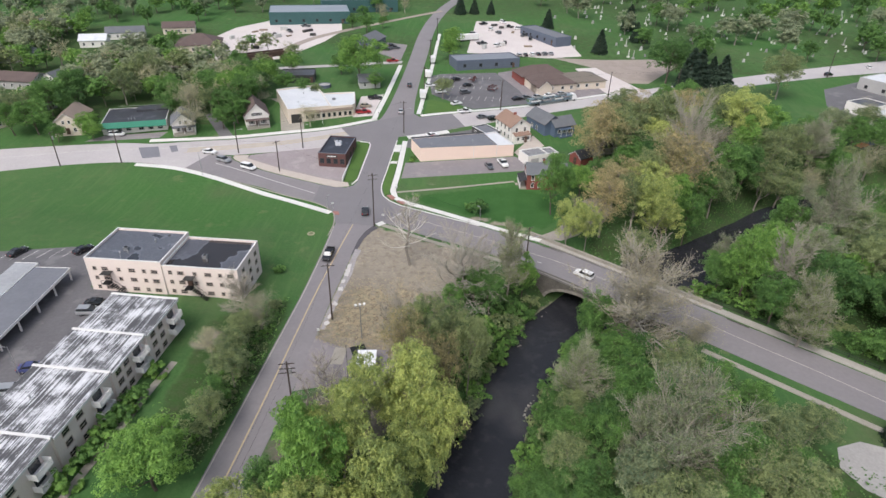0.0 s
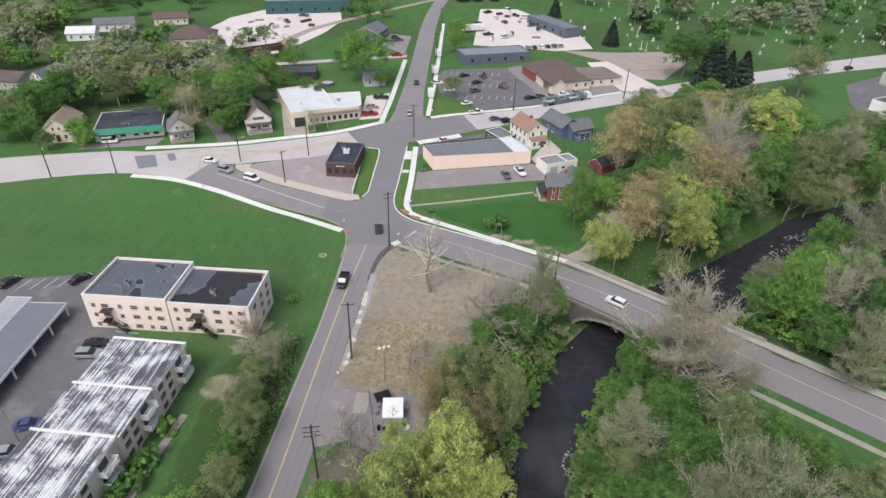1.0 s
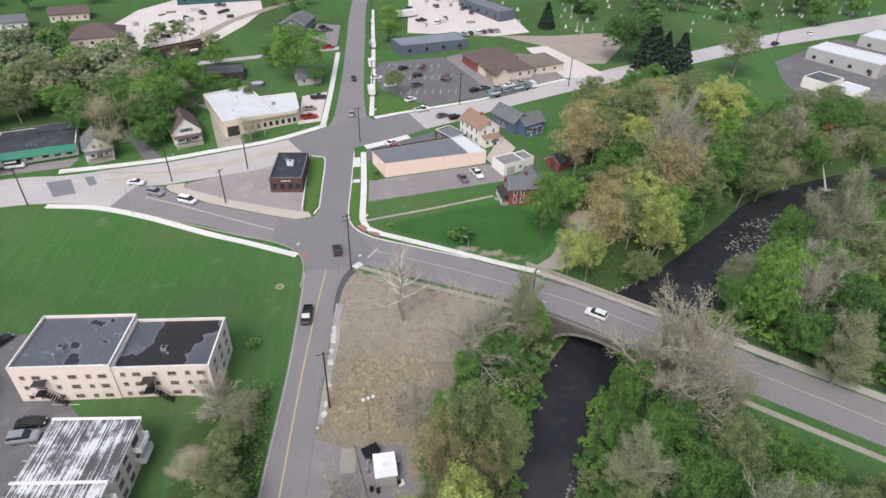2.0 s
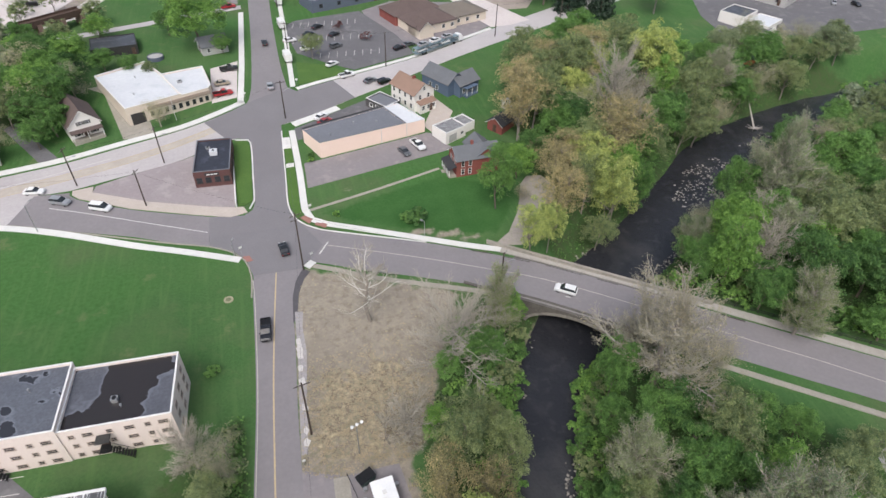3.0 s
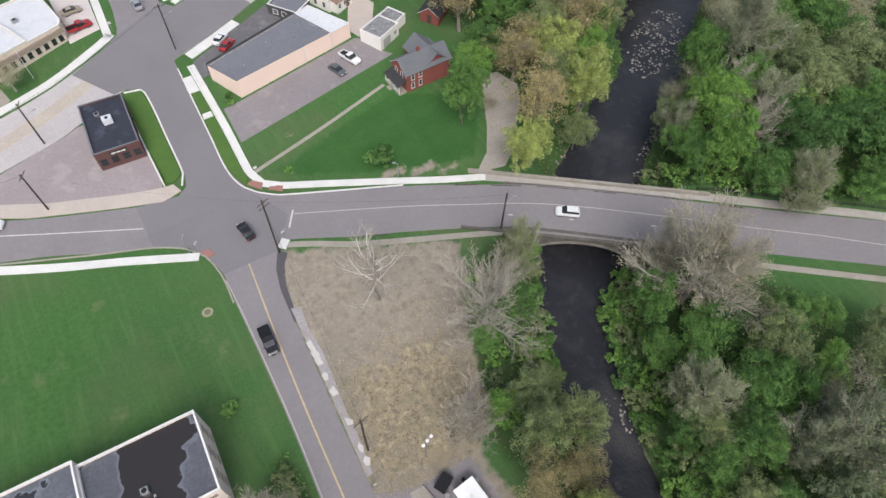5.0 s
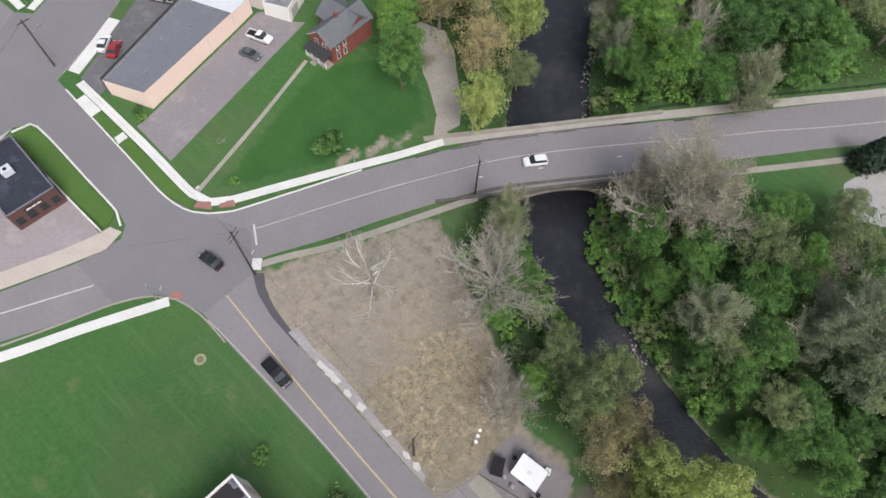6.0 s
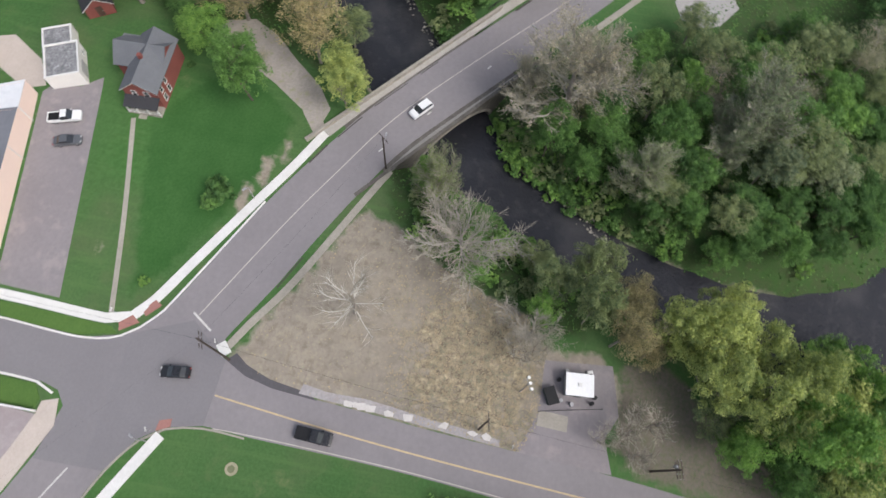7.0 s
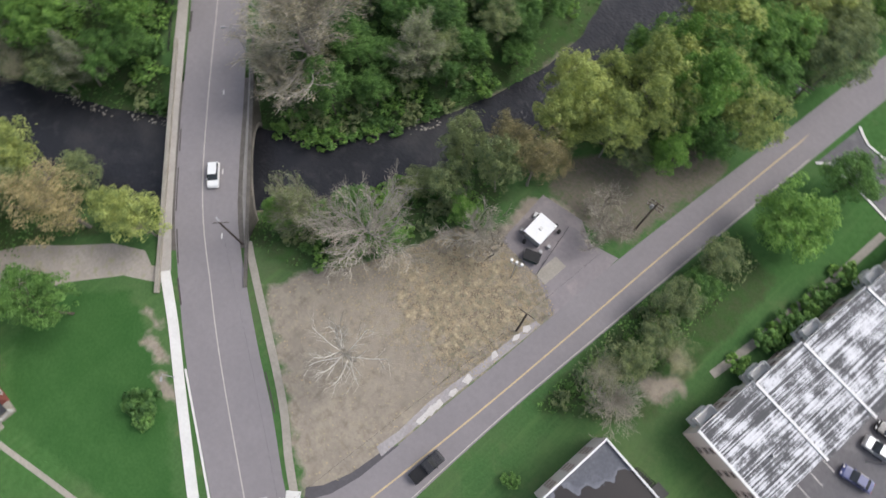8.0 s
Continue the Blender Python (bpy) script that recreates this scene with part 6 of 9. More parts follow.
# ---- trees ----
BARK = mat("bark", (0.16, 0.13, 0.105), (0.09, 0.072, 0.058), 0.95, 1.0, 6.0, 0.4)
BARK_PALE = mat("bark_pale", (0.54, 0.50, 0.45), (0.38, 0.34, 0.29), 0.9, 1.0, 5.0, 0.3)
BARK_LIMB = mat("bark_limb", (0.37, 0.345, 0.30), (0.25, 0.23, 0.20), 0.9, 1.0, 5.0, 0.3)
BARK_WHITE = mat("bark_white", (0.66, 0.63, 0.57), (0.52, 0.48, 0.42), 0.9, 1.0, 5.0, 0.3)
BARK_TWIG = mat("bark_twig", (0.40, 0.365, 0.30), (0.30, 0.27, 0.22), 0.95, 1.0, 5.0, 0.3)
BARK_GREY = mat("bark_grey", (0.30, 0.265, 0.23), (0.19, 0.165, 0.14), 0.95, 1.0, 5.0, 0.3)
LEAF = {
    "green": leaf_mat("leaf_green", (0.112, 0.230, 0.064), 0.42, 0.3),
    "bright": leaf_mat("leaf_bright", (0.155, 0.298, 0.072), 0.42, 0.3),
    "olive": leaf_mat("leaf_olive", (0.188, 0.245, 0.116), 0.42, 0.3),
    "yellow": leaf_mat("leaf_yellow", (0.330, 0.405, 0.140), 0.42, 0.3),
    "brown": leaf_mat("leaf_brown", (0.330, 0.300, 0.165), 0.42, 0.3),
    "grey": leaf_mat("leaf_grey", (0.325, 0.335, 0.225), 0.42, 0.3),
    "pale": leaf_mat("leaf_pale", (0.215, 0.268, 0.155), 0.36, 0.3),
    "tan": leaf_mat("leaf_tan", (0.275, 0.265, 0.188), 0.36, 0.3),
    # far foliage: distance haze painted in as a paler, greyer leaf colour
    "mist": leaf_mat("leaf_haze_tint", (0.235, 0.285, 0.185), 0.36, 0.3),
    "dark": leaf_mat("leaf_dark", (0.045, 0.075, 0.052)),
    "deep": leaf_mat("leaf_deep", (0.082, 0.175, 0.052), 0.42, 0.3),
    "redbud": leaf_mat("leaf_red", (0.15, 0.075, 0.075)),
}


def branches(rng, h, spread, levels, kids, trunk_r, lean=0.0, first=0.3, up=0.5, least=0.045):
    """Tapered segments of a tree and the places of its twig ends."""
    segs, tips = [], []

    def grow(p, d, length, r, level):
        n = 4 if level == 0 else 3
        for i in range(n):
            wob = Vector((rng.uniform(-1, 1), rng.uniform(-1, 1), rng.uniform(-0.5, 0.9))) * (0.10 if level == 0 else 0.24)
            d = (d + wob).normalized()
            q = p + d * (length / n)
            r1 = r * (0.80 if level == 0 else 0.72)
            segs.append((p, q, r, r1, level))
            if level < levels and (level > 0 or (i + 1) / n > first):
                for k in range(kids[level]):
                    a = rng.uniform(0, 2 * math.pi)
                    out = Vector((math.cos(a), math.sin(a), rng.uniform(0.1, up * 2)))
                    nd = (d * rng.uniform(0.15, 0.6) + out * spread).normalized()
                    grow(q - d * rng.uniform(0, length / n * 0.8), nd, length * rng.uniform(0.42, 0.66), max(least, r1 * rng.uniform(0.45, 0.66)), level + 1)
            p, r = q, r1
        if level >= 1:
            tips.append((p, level))

    grow(Vector((0, 0, -0.4)), Vector((lean, 0, 1)).normalized(), h, trunk_r, 0)
    return segs, tips


def wood_geo(segs, thin=0.0):
    g = Geo()
    for p, q, r0, r1, level in segs:
        if r0 >= thin:
            g.tube(p, q, r0, r1, 7 if level == 0 else (5 if level == 1 else 3), cap=False)
    return g


def leaf_mesh(name, centres, sizes, rng, material, flat=0.5, heart=None, k4=4):
    """Many small bent leaf sprays, three or four corners each, turned outwards from the heart of their clump and up."""
    n = len(centres)
    c = np.array(centres)
    nrm = rng.normal(size=(n, 3)) * (1 - flat) * 0.75 + np.array([0, 0, flat])
    if heart is not None:
        out = c - np.array(heart)
        nrm += 0.8 * out / (np.linalg.norm(out, axis=1)[:, None] + 1e-6)
    nrm /= np.linalg.norm(nrm, axis=1)[:, None]
    ref = rng.normal(size=(n, 3))
    u = np.cross(nrm, ref)
    u /= np.linalg.norm(u, axis=1)[:, None]
    w = np.cross(nrm, u)
    s = np.array(sizes)[:, None]
    k = rng.uniform(0.55, 1.0, (n, 1))
    corners = [c + u * s, c + w * s * k + nrm * s * 0.25, c - u * s * rng.uniform(0.7, 1.0, (n, 1)), c - w * s * k * 0.9 + nrm * s * 0.2]
    v = np.stack(corners[:k4], 1).reshape(-1, 3)
    me = bpy.data.meshes.new(name)
    me.vertices.add(k4 * n)
    me.vertices.foreach_set("co", v.ravel())
    me.loops.add(k4 * n)
    me.loops.foreach_set("vertex_index", np.arange(k4 * n))
    me.polygons.add(n)
    me.polygons.foreach_set("loop_start", np.arange(n) * k4)
    me.polygons.foreach_set("loop_total", np.full(n, k4))
    me.update(calc_edges=True)
    me.materials.append(material)
    return me


def crown_points(rng, tips, count, r, h, base, clump=0.45, loose=0.1, masses=9, per_mass=14):
    """Leaf places and the hearts of their clumps: a few big masses on the limbs, many small clumps over each mass, loose leaves at the twig ends."""
    mid = np.array([0, 0, base + (h - base) * 0.46])
    axes = np.array([r, r, (h - base) * 0.54])
    k = np.arange(masses) + rng.uniform(-0.3, 0.3, masses)
    up = 1.0 - 1.6 * (k + 0.5) / masses
    ang = k * 2.4 + rng.uniform(0, 6.28)
    side = np.sqrt(np.clip(1 - up * up, 0, 1))
    d = np.stack([side * np.cos(ang), side * np.sin(ang), up], 1)
    big = r * rng.uniform(0.34, 0.50, masses)
    place = mid + d * axes * rng.uniform(0.46, 0.70, masses)[:, None]
    n = masses * per_mass
    o = rng.normal(size=(n, 3))
    o[:, 2] += 0.35
    o /= np.linalg.norm(o, axis=1)[:, None]
    owner = np.repeat(np.arange(masses), per_mass)
    lobe = place[owner] + o * np.array([1.0, 1.0, 0.85]) * (big[owner] * rng.uniform(0.62, 1.08, n))[:, None]
    size = r * rng.uniform(0.085, 0.175, n)
    n_tip = int(count * loose) if tips else 0
    n_lobe = count - n_tip
    pick = rng.choice(n, n_lobe, p=size ** 2 / (size ** 2).sum())
    q = rng.normal(size=(n_lobe, 3))
    q /= np.linalg.norm(q, axis=1)[:, None]
    q[:, 2] = np.where((q[:, 2] < -0.15) & (rng.random(n_lobe) < 0.75), -q[:, 2], q[:, 2])
    pts = lobe[pick] + q * np.array([1.15, 1.15, 0.75]) * size[pick][:, None] * rng.uniform(0.55, 1.12, (n_lobe, 1)) ** 0.6
    hearts = lobe[pick] - np.array([0, 0, 0.25]) * size[pick][:, None]
    if n_tip:
        at_tip = np.array([tuple(t[0]) for t in tips])[rng.integers(0, len(tips), n_tip)]
        pts = np.concatenate([pts, at_tip + rng.normal(size=(n_tip, 3)) * clump])
        hearts = np.concatenate([hearts, at_tip - np.array([0, 0, 0.5])])
    fit = np.array([r / np.percentile(np.hypot(pts[:, 0], pts[:, 1]), 97)] * 2 + [h / np.percentile(pts[:, 2], 99.7)])
    pts, hearts = pts * fit, hearts * fit
    pts[:, 2] = np.maximum(pts[:, 2], 0.3 + 0.2 * rng.random(len(pts)))
    return pts, hearts


PROTO = {}
SPECIES = {
    "green": ("leafy tree in fresh green spring foliage", "green", BARK, 13, 6.3, 13000, 0.215),
    "bright": ("leafy tree with bright yellow-green new leaves", "bright", BARK, 12, 6.1, 13000, 0.21),
    "deep": ("dense dark green broadleaf tree", "deep", BARK, 13, 6.4, 13000, 0.215),
    "olive": ("tree in olive-green half-open leaf", "olive", BARK_GREY, 14, 6.4, 12000, 0.19),
    "yellow": ("tall tree with yellow-green spring leaves", "yellow", BARK_GREY, 15, 6.6, 13500, 0.205),
    "brown": ("tree with tan-brown unfolding buds", "brown", BARK_GREY, 14, 6.4, 11000, 0.16),
    "pale": ("tree with soft grey-green young leaves", "pale", BARK_GREY, 13, 6.4, 13000, 0.21),
    # no species of its own: carries the haze-tinted leaf for far woods
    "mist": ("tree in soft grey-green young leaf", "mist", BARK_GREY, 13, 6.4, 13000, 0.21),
    "tan": ("pale tan budding tree with spreading limbs", "tan", BARK_LIMB, 13, 6.8, 11000, 0.10),
    "grey": ("tree with pale grey buds on bare twigs", "grey", BARK_TWIG, 14, 6.6, 13000, 0.105),
}


def make_tree(kind, variant, leaves=1.0, far=False):
    label, leaf, bark, h, r, count, size = SPECIES[kind]
    rng = random.Random(hash_of(kind) + variant)
    nr = np.random.default_rng(hash_of(kind) * 7 + variant)
    sparse = kind in ("grey", "brown", "tan")
    segs, tips = branches(rng, h * 0.86, 0.95, 2 if far else (3 if sparse else 2), (2, 3, 2, 2), 0.42 if sparse else 0.30, rng.uniform(-0.12, 0.12), 0.3, 0.5, 0.035 if sparse else 0.045)
    wide = 0.92 * r / max(0.1, max(math.hypot(p.x, p.y) for p, _ in tips))
    high = 0.95 * h / max(q.z for _, q, _, _, _ in segs)

    def fitted(p):
        return Vector((p.x * wide, p.y * wide, p.z * high))

    segs = [(fitted(p), fitted(q), a, b, l) for p, q, a, b, l in segs]
    tips = [(fitted(p), l) for p, l in tips]
    ob = thing("tree", label, "tree", pose(0, 0, -500), "trees")
    n = int(count * leaves * (0.13 if far else 1))
    s = size * (2.15 if far else 1)
    part("trunk", wood_geo(segs, 0.05 if far else 0.0), bark, ob)
    pts, hearts = crown_points(nr, tips, n, r, h, h * 0.2, 0.5, (0.35 if kind == "brown" else 0.72) if sparse else 0.08, 8 if far else 11, 9 if far else 14)
    part("crown", leaf_mesh("crown", pts, nr.uniform(0.6, 1.5, len(pts)) * s, nr, LEAF[leaf], 0.78 if far else 0.42, hearts, 4 if far else 3), None, ob)
    return ob


def hash_of(word):
    return sum(ord(c) * (i + 3) for i, c in enumerate(word))


SIZE_OF = {}


def limb_tree(variant, h, reach, limbs, label, fork=0.3, trunk_r=0.36, pale=None, sides=0.8, twiggy=3, top_at=0.66, leaf="", leaves=0, leaf_size=0.1):
    """A bare tree: a dark bole, long limbs of uneven length that sweep out and up, and thin side twigs."""
    rng = random.Random(640 + variant)
    pale = pale or BARK_PALE
    ob = thing("bare_tree", label, "tree", pose(0, 0, -500), "bare trees")
    bole = Geo()
    top = h * top_at
    axis = [Vector((0.3 * math.sin(k * 1.3 + variant), 0.3 * math.cos(k * 1.7), -0.4 + k * (top + 0.4) / 5)) for k in range(6)]
    for k in range(5):
        bole.tube(axis[k], axis[k + 1], trunk_r * (1 - 0.13 * k), trunk_r * (1 - 0.13 * (k + 1)), 8, cap=False)
    part("trunk", bole, BARK_GREY, ob)
    arms, twigs, ends = Geo(), Geo(), []

    def sweep(g, p, d, length, r, n, lift, wob, ring):
        pts = []
        for i in range(n):
            d = (d + Vector((rng.uniform(-wob, wob), rng.uniform(-wob, wob), lift + rng.uniform(-wob, wob) * 0.7))).normalized()
            q = p + d * (length / n)
            r1 = max(0.018, r * (1 - 0.75 / n))
            g.tube(p, q, r, r1, ring, cap=False)
            pts.append((q, d, r1))
            p, r = q, r1
        return pts

    for i in range(limbs):
        a = 2.4 * i + rng.uniform(-0.5, 0.5)
        f = fork + (1 - fork) * (i / limbs)
        p = axis[0].lerp(axis[5], f)
        rise_by = (i / limbs) ** 1.6
        d = Vector((math.cos(a), math.sin(a), rng.uniform(-0.05, 0.35) + 1.3 * rise_by))
        long = reach * rng.uniform(0.62, 1.15) * (1 - 0.3 * rise_by)
        for q, dd, r in sweep(arms, p, d.normalized(), long, trunk_r * rng.uniform(0.22, 0.40), 8, 0.05, 0.24, 6):
            for s in (-1, 1):
                if rng.random() < sides:
                    turn = Vector((-dd.y, dd.x, rng.uniform(-0.1, 0.6))) * s * rng.uniform(0.5, 1.0) + dd * 0.8
                    for q2, d2, r2 in sweep(arms, q, turn.normalized(), long * rng.uniform(0.16, 0.42), r * 0.5, 4, 0.05, 0.28, 4):
                        for _ in range(twiggy):
                            out = Vector((rng.uniform(-1, 1), rng.uniform(-1, 1), rng.uniform(-0.3, 0.8))) + d2 * 1.3
                            ends += [e[0] for e in sweep(twigs, q2, out.normalized(), rng.uniform(0.6, 1.5), 0.022, 2, 0.04, 0.3, 3)]
    part("limb_crown", arms, pale, ob, "pale bare limbs")
    part("twig_crown", twigs, BARK_TWIG, ob)
    if leaf:
        nr = np.random.default_rng(640 + variant)
        at_end = np.array([tuple(e) for e in ends])[nr.integers(0, len(ends), leaves)]
        pts = at_end + nr.normal(size=(leaves, 3)) * 0.26
        part("leaf_crown", leaf_mesh("leaf_crown", pts, nr.uniform(0.6, 1.5, leaves) * leaf_size, nr, LEAF[leaf], 0.42, at_end - np.array([0, 0, 0.3]), 3), None, ob)
    z = np.array([v[2] for v in twigs.v])
    SIZE_OF[label] = (np.percentile(z, 99.5), np.percentile([math.hypot(v[0], v[1]) for v in twigs.v], 96))
    return ob


def conifer(variant, h, r, label):
    nr = np.random.default_rng(900 + variant)
    ob = thing("conifer", label, "tree", pose(0, 0, -500), "conifers")
    part("trunk", Geo().tube((0, 0, -0.3), (0, 0, h * 0.96), 0.24, 0.03, 7), BARK, ob)
    n = 2200
    t = nr.random(n) ** 0.7
    z = h * (0.06 + 0.94 * (1 - t))
    tier = 0.72 + 0.28 * np.abs(np.sin(z * 2.3))
    rad = r * 1.15 * t ** 0.72 * tier * np.sqrt(nr.uniform(0.3, 1.0, n))
    a = nr.uniform(0, 2 * math.pi, n)
    pts = np.stack([rad * np.cos(a), rad * np.sin(a), z - rad * 0.18], 1)
    part("crown", leaf_mesh("crown", pts, nr.uniform(0.25, 0.55, n), nr, LEAF["dark"], 0.35, (0, 0, h * 0.3)), None, ob)
    return ob


def shrub(variant, r, h, leaf, label, count=700):
    nr = np.random.default_rng(700 + variant)
    rng = random.Random(700 + variant)
    ob = thing("shrub", label, "shrub", pose(0, 0, -500), "shrubs")
    for _ in range(3):
        a = rng.uniform(0, 6.28)
        part("stem", Geo().tube((0, 0, -0.3), (r * 0.55 * math.cos(a), r * 0.55 * math.sin(a), h * 0.8), 0.06, 0.015, 4), BARK, ob)
    pts, hearts = crown_points(nr, [], count, r, h, 0.0, 0.4, 0.0, 5, 9)
    part("foliage", leaf_mesh("foliage", pts, nr.uniform(0.5, 1.3, len(pts)) * 0.2, nr, LEAF[leaf], 0.42, hearts), None, ob)
    return ob


for kind in SPECIES:
    for v in range(3):
        PROTO[kind, v] = make_tree(kind, v)
    PROTO["far_" + kind, 0] = make_tree(kind, 11, far=True)
    PROTO["far_" + kind, 1] = make_tree(kind, 12, far=True)
for v in range(3):
    PROTO["conifer", v] = conifer(v, 12, 4.2, "tall dark green conifer tree")
    PROTO["bush", v] = shrub(v, 1.6, 2.0, ("green", "bright", "deep")[v], "rounded green leafy garden shrub")
    PROTO["scrub", v] = shrub(v + 5, 2.4, 3.0, ("olive", "green", "bright")[v], "straggly half-leafed thicket shrub")
PROTO["bare", 0] = limb_tree(1, 13, 6.5, 18, "bare grey tree with fine spreading twigs", 0.35, 0.26, BARK_TWIG, 0.75, 3)
PROTO["bare", 1] = limb_tree(2, 16, 9.4, 22, "broad bare tree with long pale limbs", 0.36, 0.34, BARK_LIMB, 0.8, 3, 0.62)
PROTO["bare", 2] = limb_tree(5, 17, 5.6, 13, "tall bare white-barked sycamore on the empty lot", 0.42, 0.34, BARK_WHITE, 0.6, 2, 0.74)
PROTO["bare", 4] = limb_tree(11, 13, 6.4, 13, "bare pale tree with open spreading limbs", 0.35, 0.26, BARK_LIMB, 0.75, 3, 0.6)
PROTO["bare", 3] = limb_tree(8, 9, 2.6, 9, "thin dark bare sapling beside the pull-off", 0.25, 0.13, BARK, 0.4, 1)
for v in range(2):
    PROTO["bud_tan", v] = limb_tree(20 + v, 16, 7.0, 20, "tall pale tan budding tree with spreading limbs", 0.3, 0.45, BARK_LIMB, 0.85, 3, 0.66, "tan", 10000, 0.115)
    PROTO["bud_grey", v] = limb_tree(30 + v, 14, 6.0, 18, "grey-green tree with half-open buds on pale limbs", 0.3, 0.34, BARK_TWIG, 0.8, 3, 0.64, "pale", 14000, 0.13)
    PROTO["bud_olive", v] = limb_tree(40 + v, 15, 5.4, 20, "tall tree with thin olive-green leaf on pale limbs", 0.22, 0.34, BARK_TWIG, 0.85, 3, 0.66, "olive", 12000, 0.135)
PROTO["redbud", 0] = shrub(21, 2.4, 3.4, "redbud", "small ornamental tree with dark red leaves")

USED = set()
PLACED = []
rt = random.Random(5)


def plant(kind, x, y, size=1.0, variant=None, tall=1.0):
    options = [k for k in PROTO if k[0] == kind]
    key = (kind, variant) if variant is not None else rt.choice(options)
    src = PROTO[key]
    m = pose(x, y, ground_z(x, y) - 0.05, 0, 0, rt.uniform(0, 360)) @ Matrix.Diagonal((size, size, size * tall, 1))
    if key in USED:
        copy_thing(src, m @ Matrix.Diagonal([1 / k for k in src.scale] + [1]))
    else:
        src.matrix_basis = m
        USED.add(key)
    PLACED.append((x, y))


BIG = []


def grow(kind, x, y, top, r, variant=None):
    """A tree by the height of its top over the datum and the radius of its crown."""
    h0, r0 = SPECIES[kind][3:5] if kind in SPECIES else SIZE_OF[PROTO[kind, 0]["label"]]
    size = r / r0
    plant(kind, x, y, size, variant, (top - ground_z(x, y)) / (h0 * size))
    BIG.append((x, y, r))


def fill(rows, tall=1.0, scale=1.06):
    """Lesser trees between the big ones, none inside a big crown."""
    for kind, x, y, s in rows:
        if all(math.hypot(x - a, y - b) > 0.62 * r + 1.2 for a, b, r in BIG):
            plant(kind, x, y, s * scale, None, tall)


def scatter(poly, kinds, gap, count, smin, smax, avoid=(), margin=1.5, tall=1.0):
    xs, ys = [p[0] for p in poly], [p[1] for p in poly]
    done = 0
    for _ in range(count * 12):
        if done >= count:
            break
        x, y = rt.uniform(min(xs), max(xs)), rt.uniform(min(ys), max(ys))
        if not inside(x, y, poly) or river_gap(x, y) < margin:
            continue
        if any((x - a) ** 2 + (y - b) ** 2 < gap * gap for a, b in PLACED) or any(inside(x, y, q) for q in avoid):
            continue
        plant(rt.choice(kinds), x, y, rt.uniform(smin, smax), None, tall)
        done += 1


# bare trees that stand out
plant("bare", -6.7, 115.2, 1.15, 2, 0.9)
plant("bare", 6.0, 101.0, 1.2, 1, 0.86)
plant("bare", -5.2, 87.4, 0.95, 4, 0.95)
plant("bare", -9.0, 87.6, 1.15, 3, 1.2)
plant("bare", 75.0, 171.0, 1.2, 1, 1.3)
plant("bare", 75.5, 105.5, 1.05, 4, 1.35)
plant("bare", 84.0, 118.0, 0.95, 4, 1.2)
plant("bare", 103.0, 129.0, 1.1, 4, 1.2)
plant("bare", 121.0, 184.0, 0.9, 0, 1.3)
plant("bare", -38.0, 91.5, 0.75, 0, 1.15)
for x, y, k in ((-19.2, 74.5, 1.0), (-17.6, 71.2, 1.1), (-20.4, 69.0, 0.9), (-15.6, 67.0, 1.15), (-14.0, 70.2, 0.8)):
    plant("bare", x, y, k, 3)
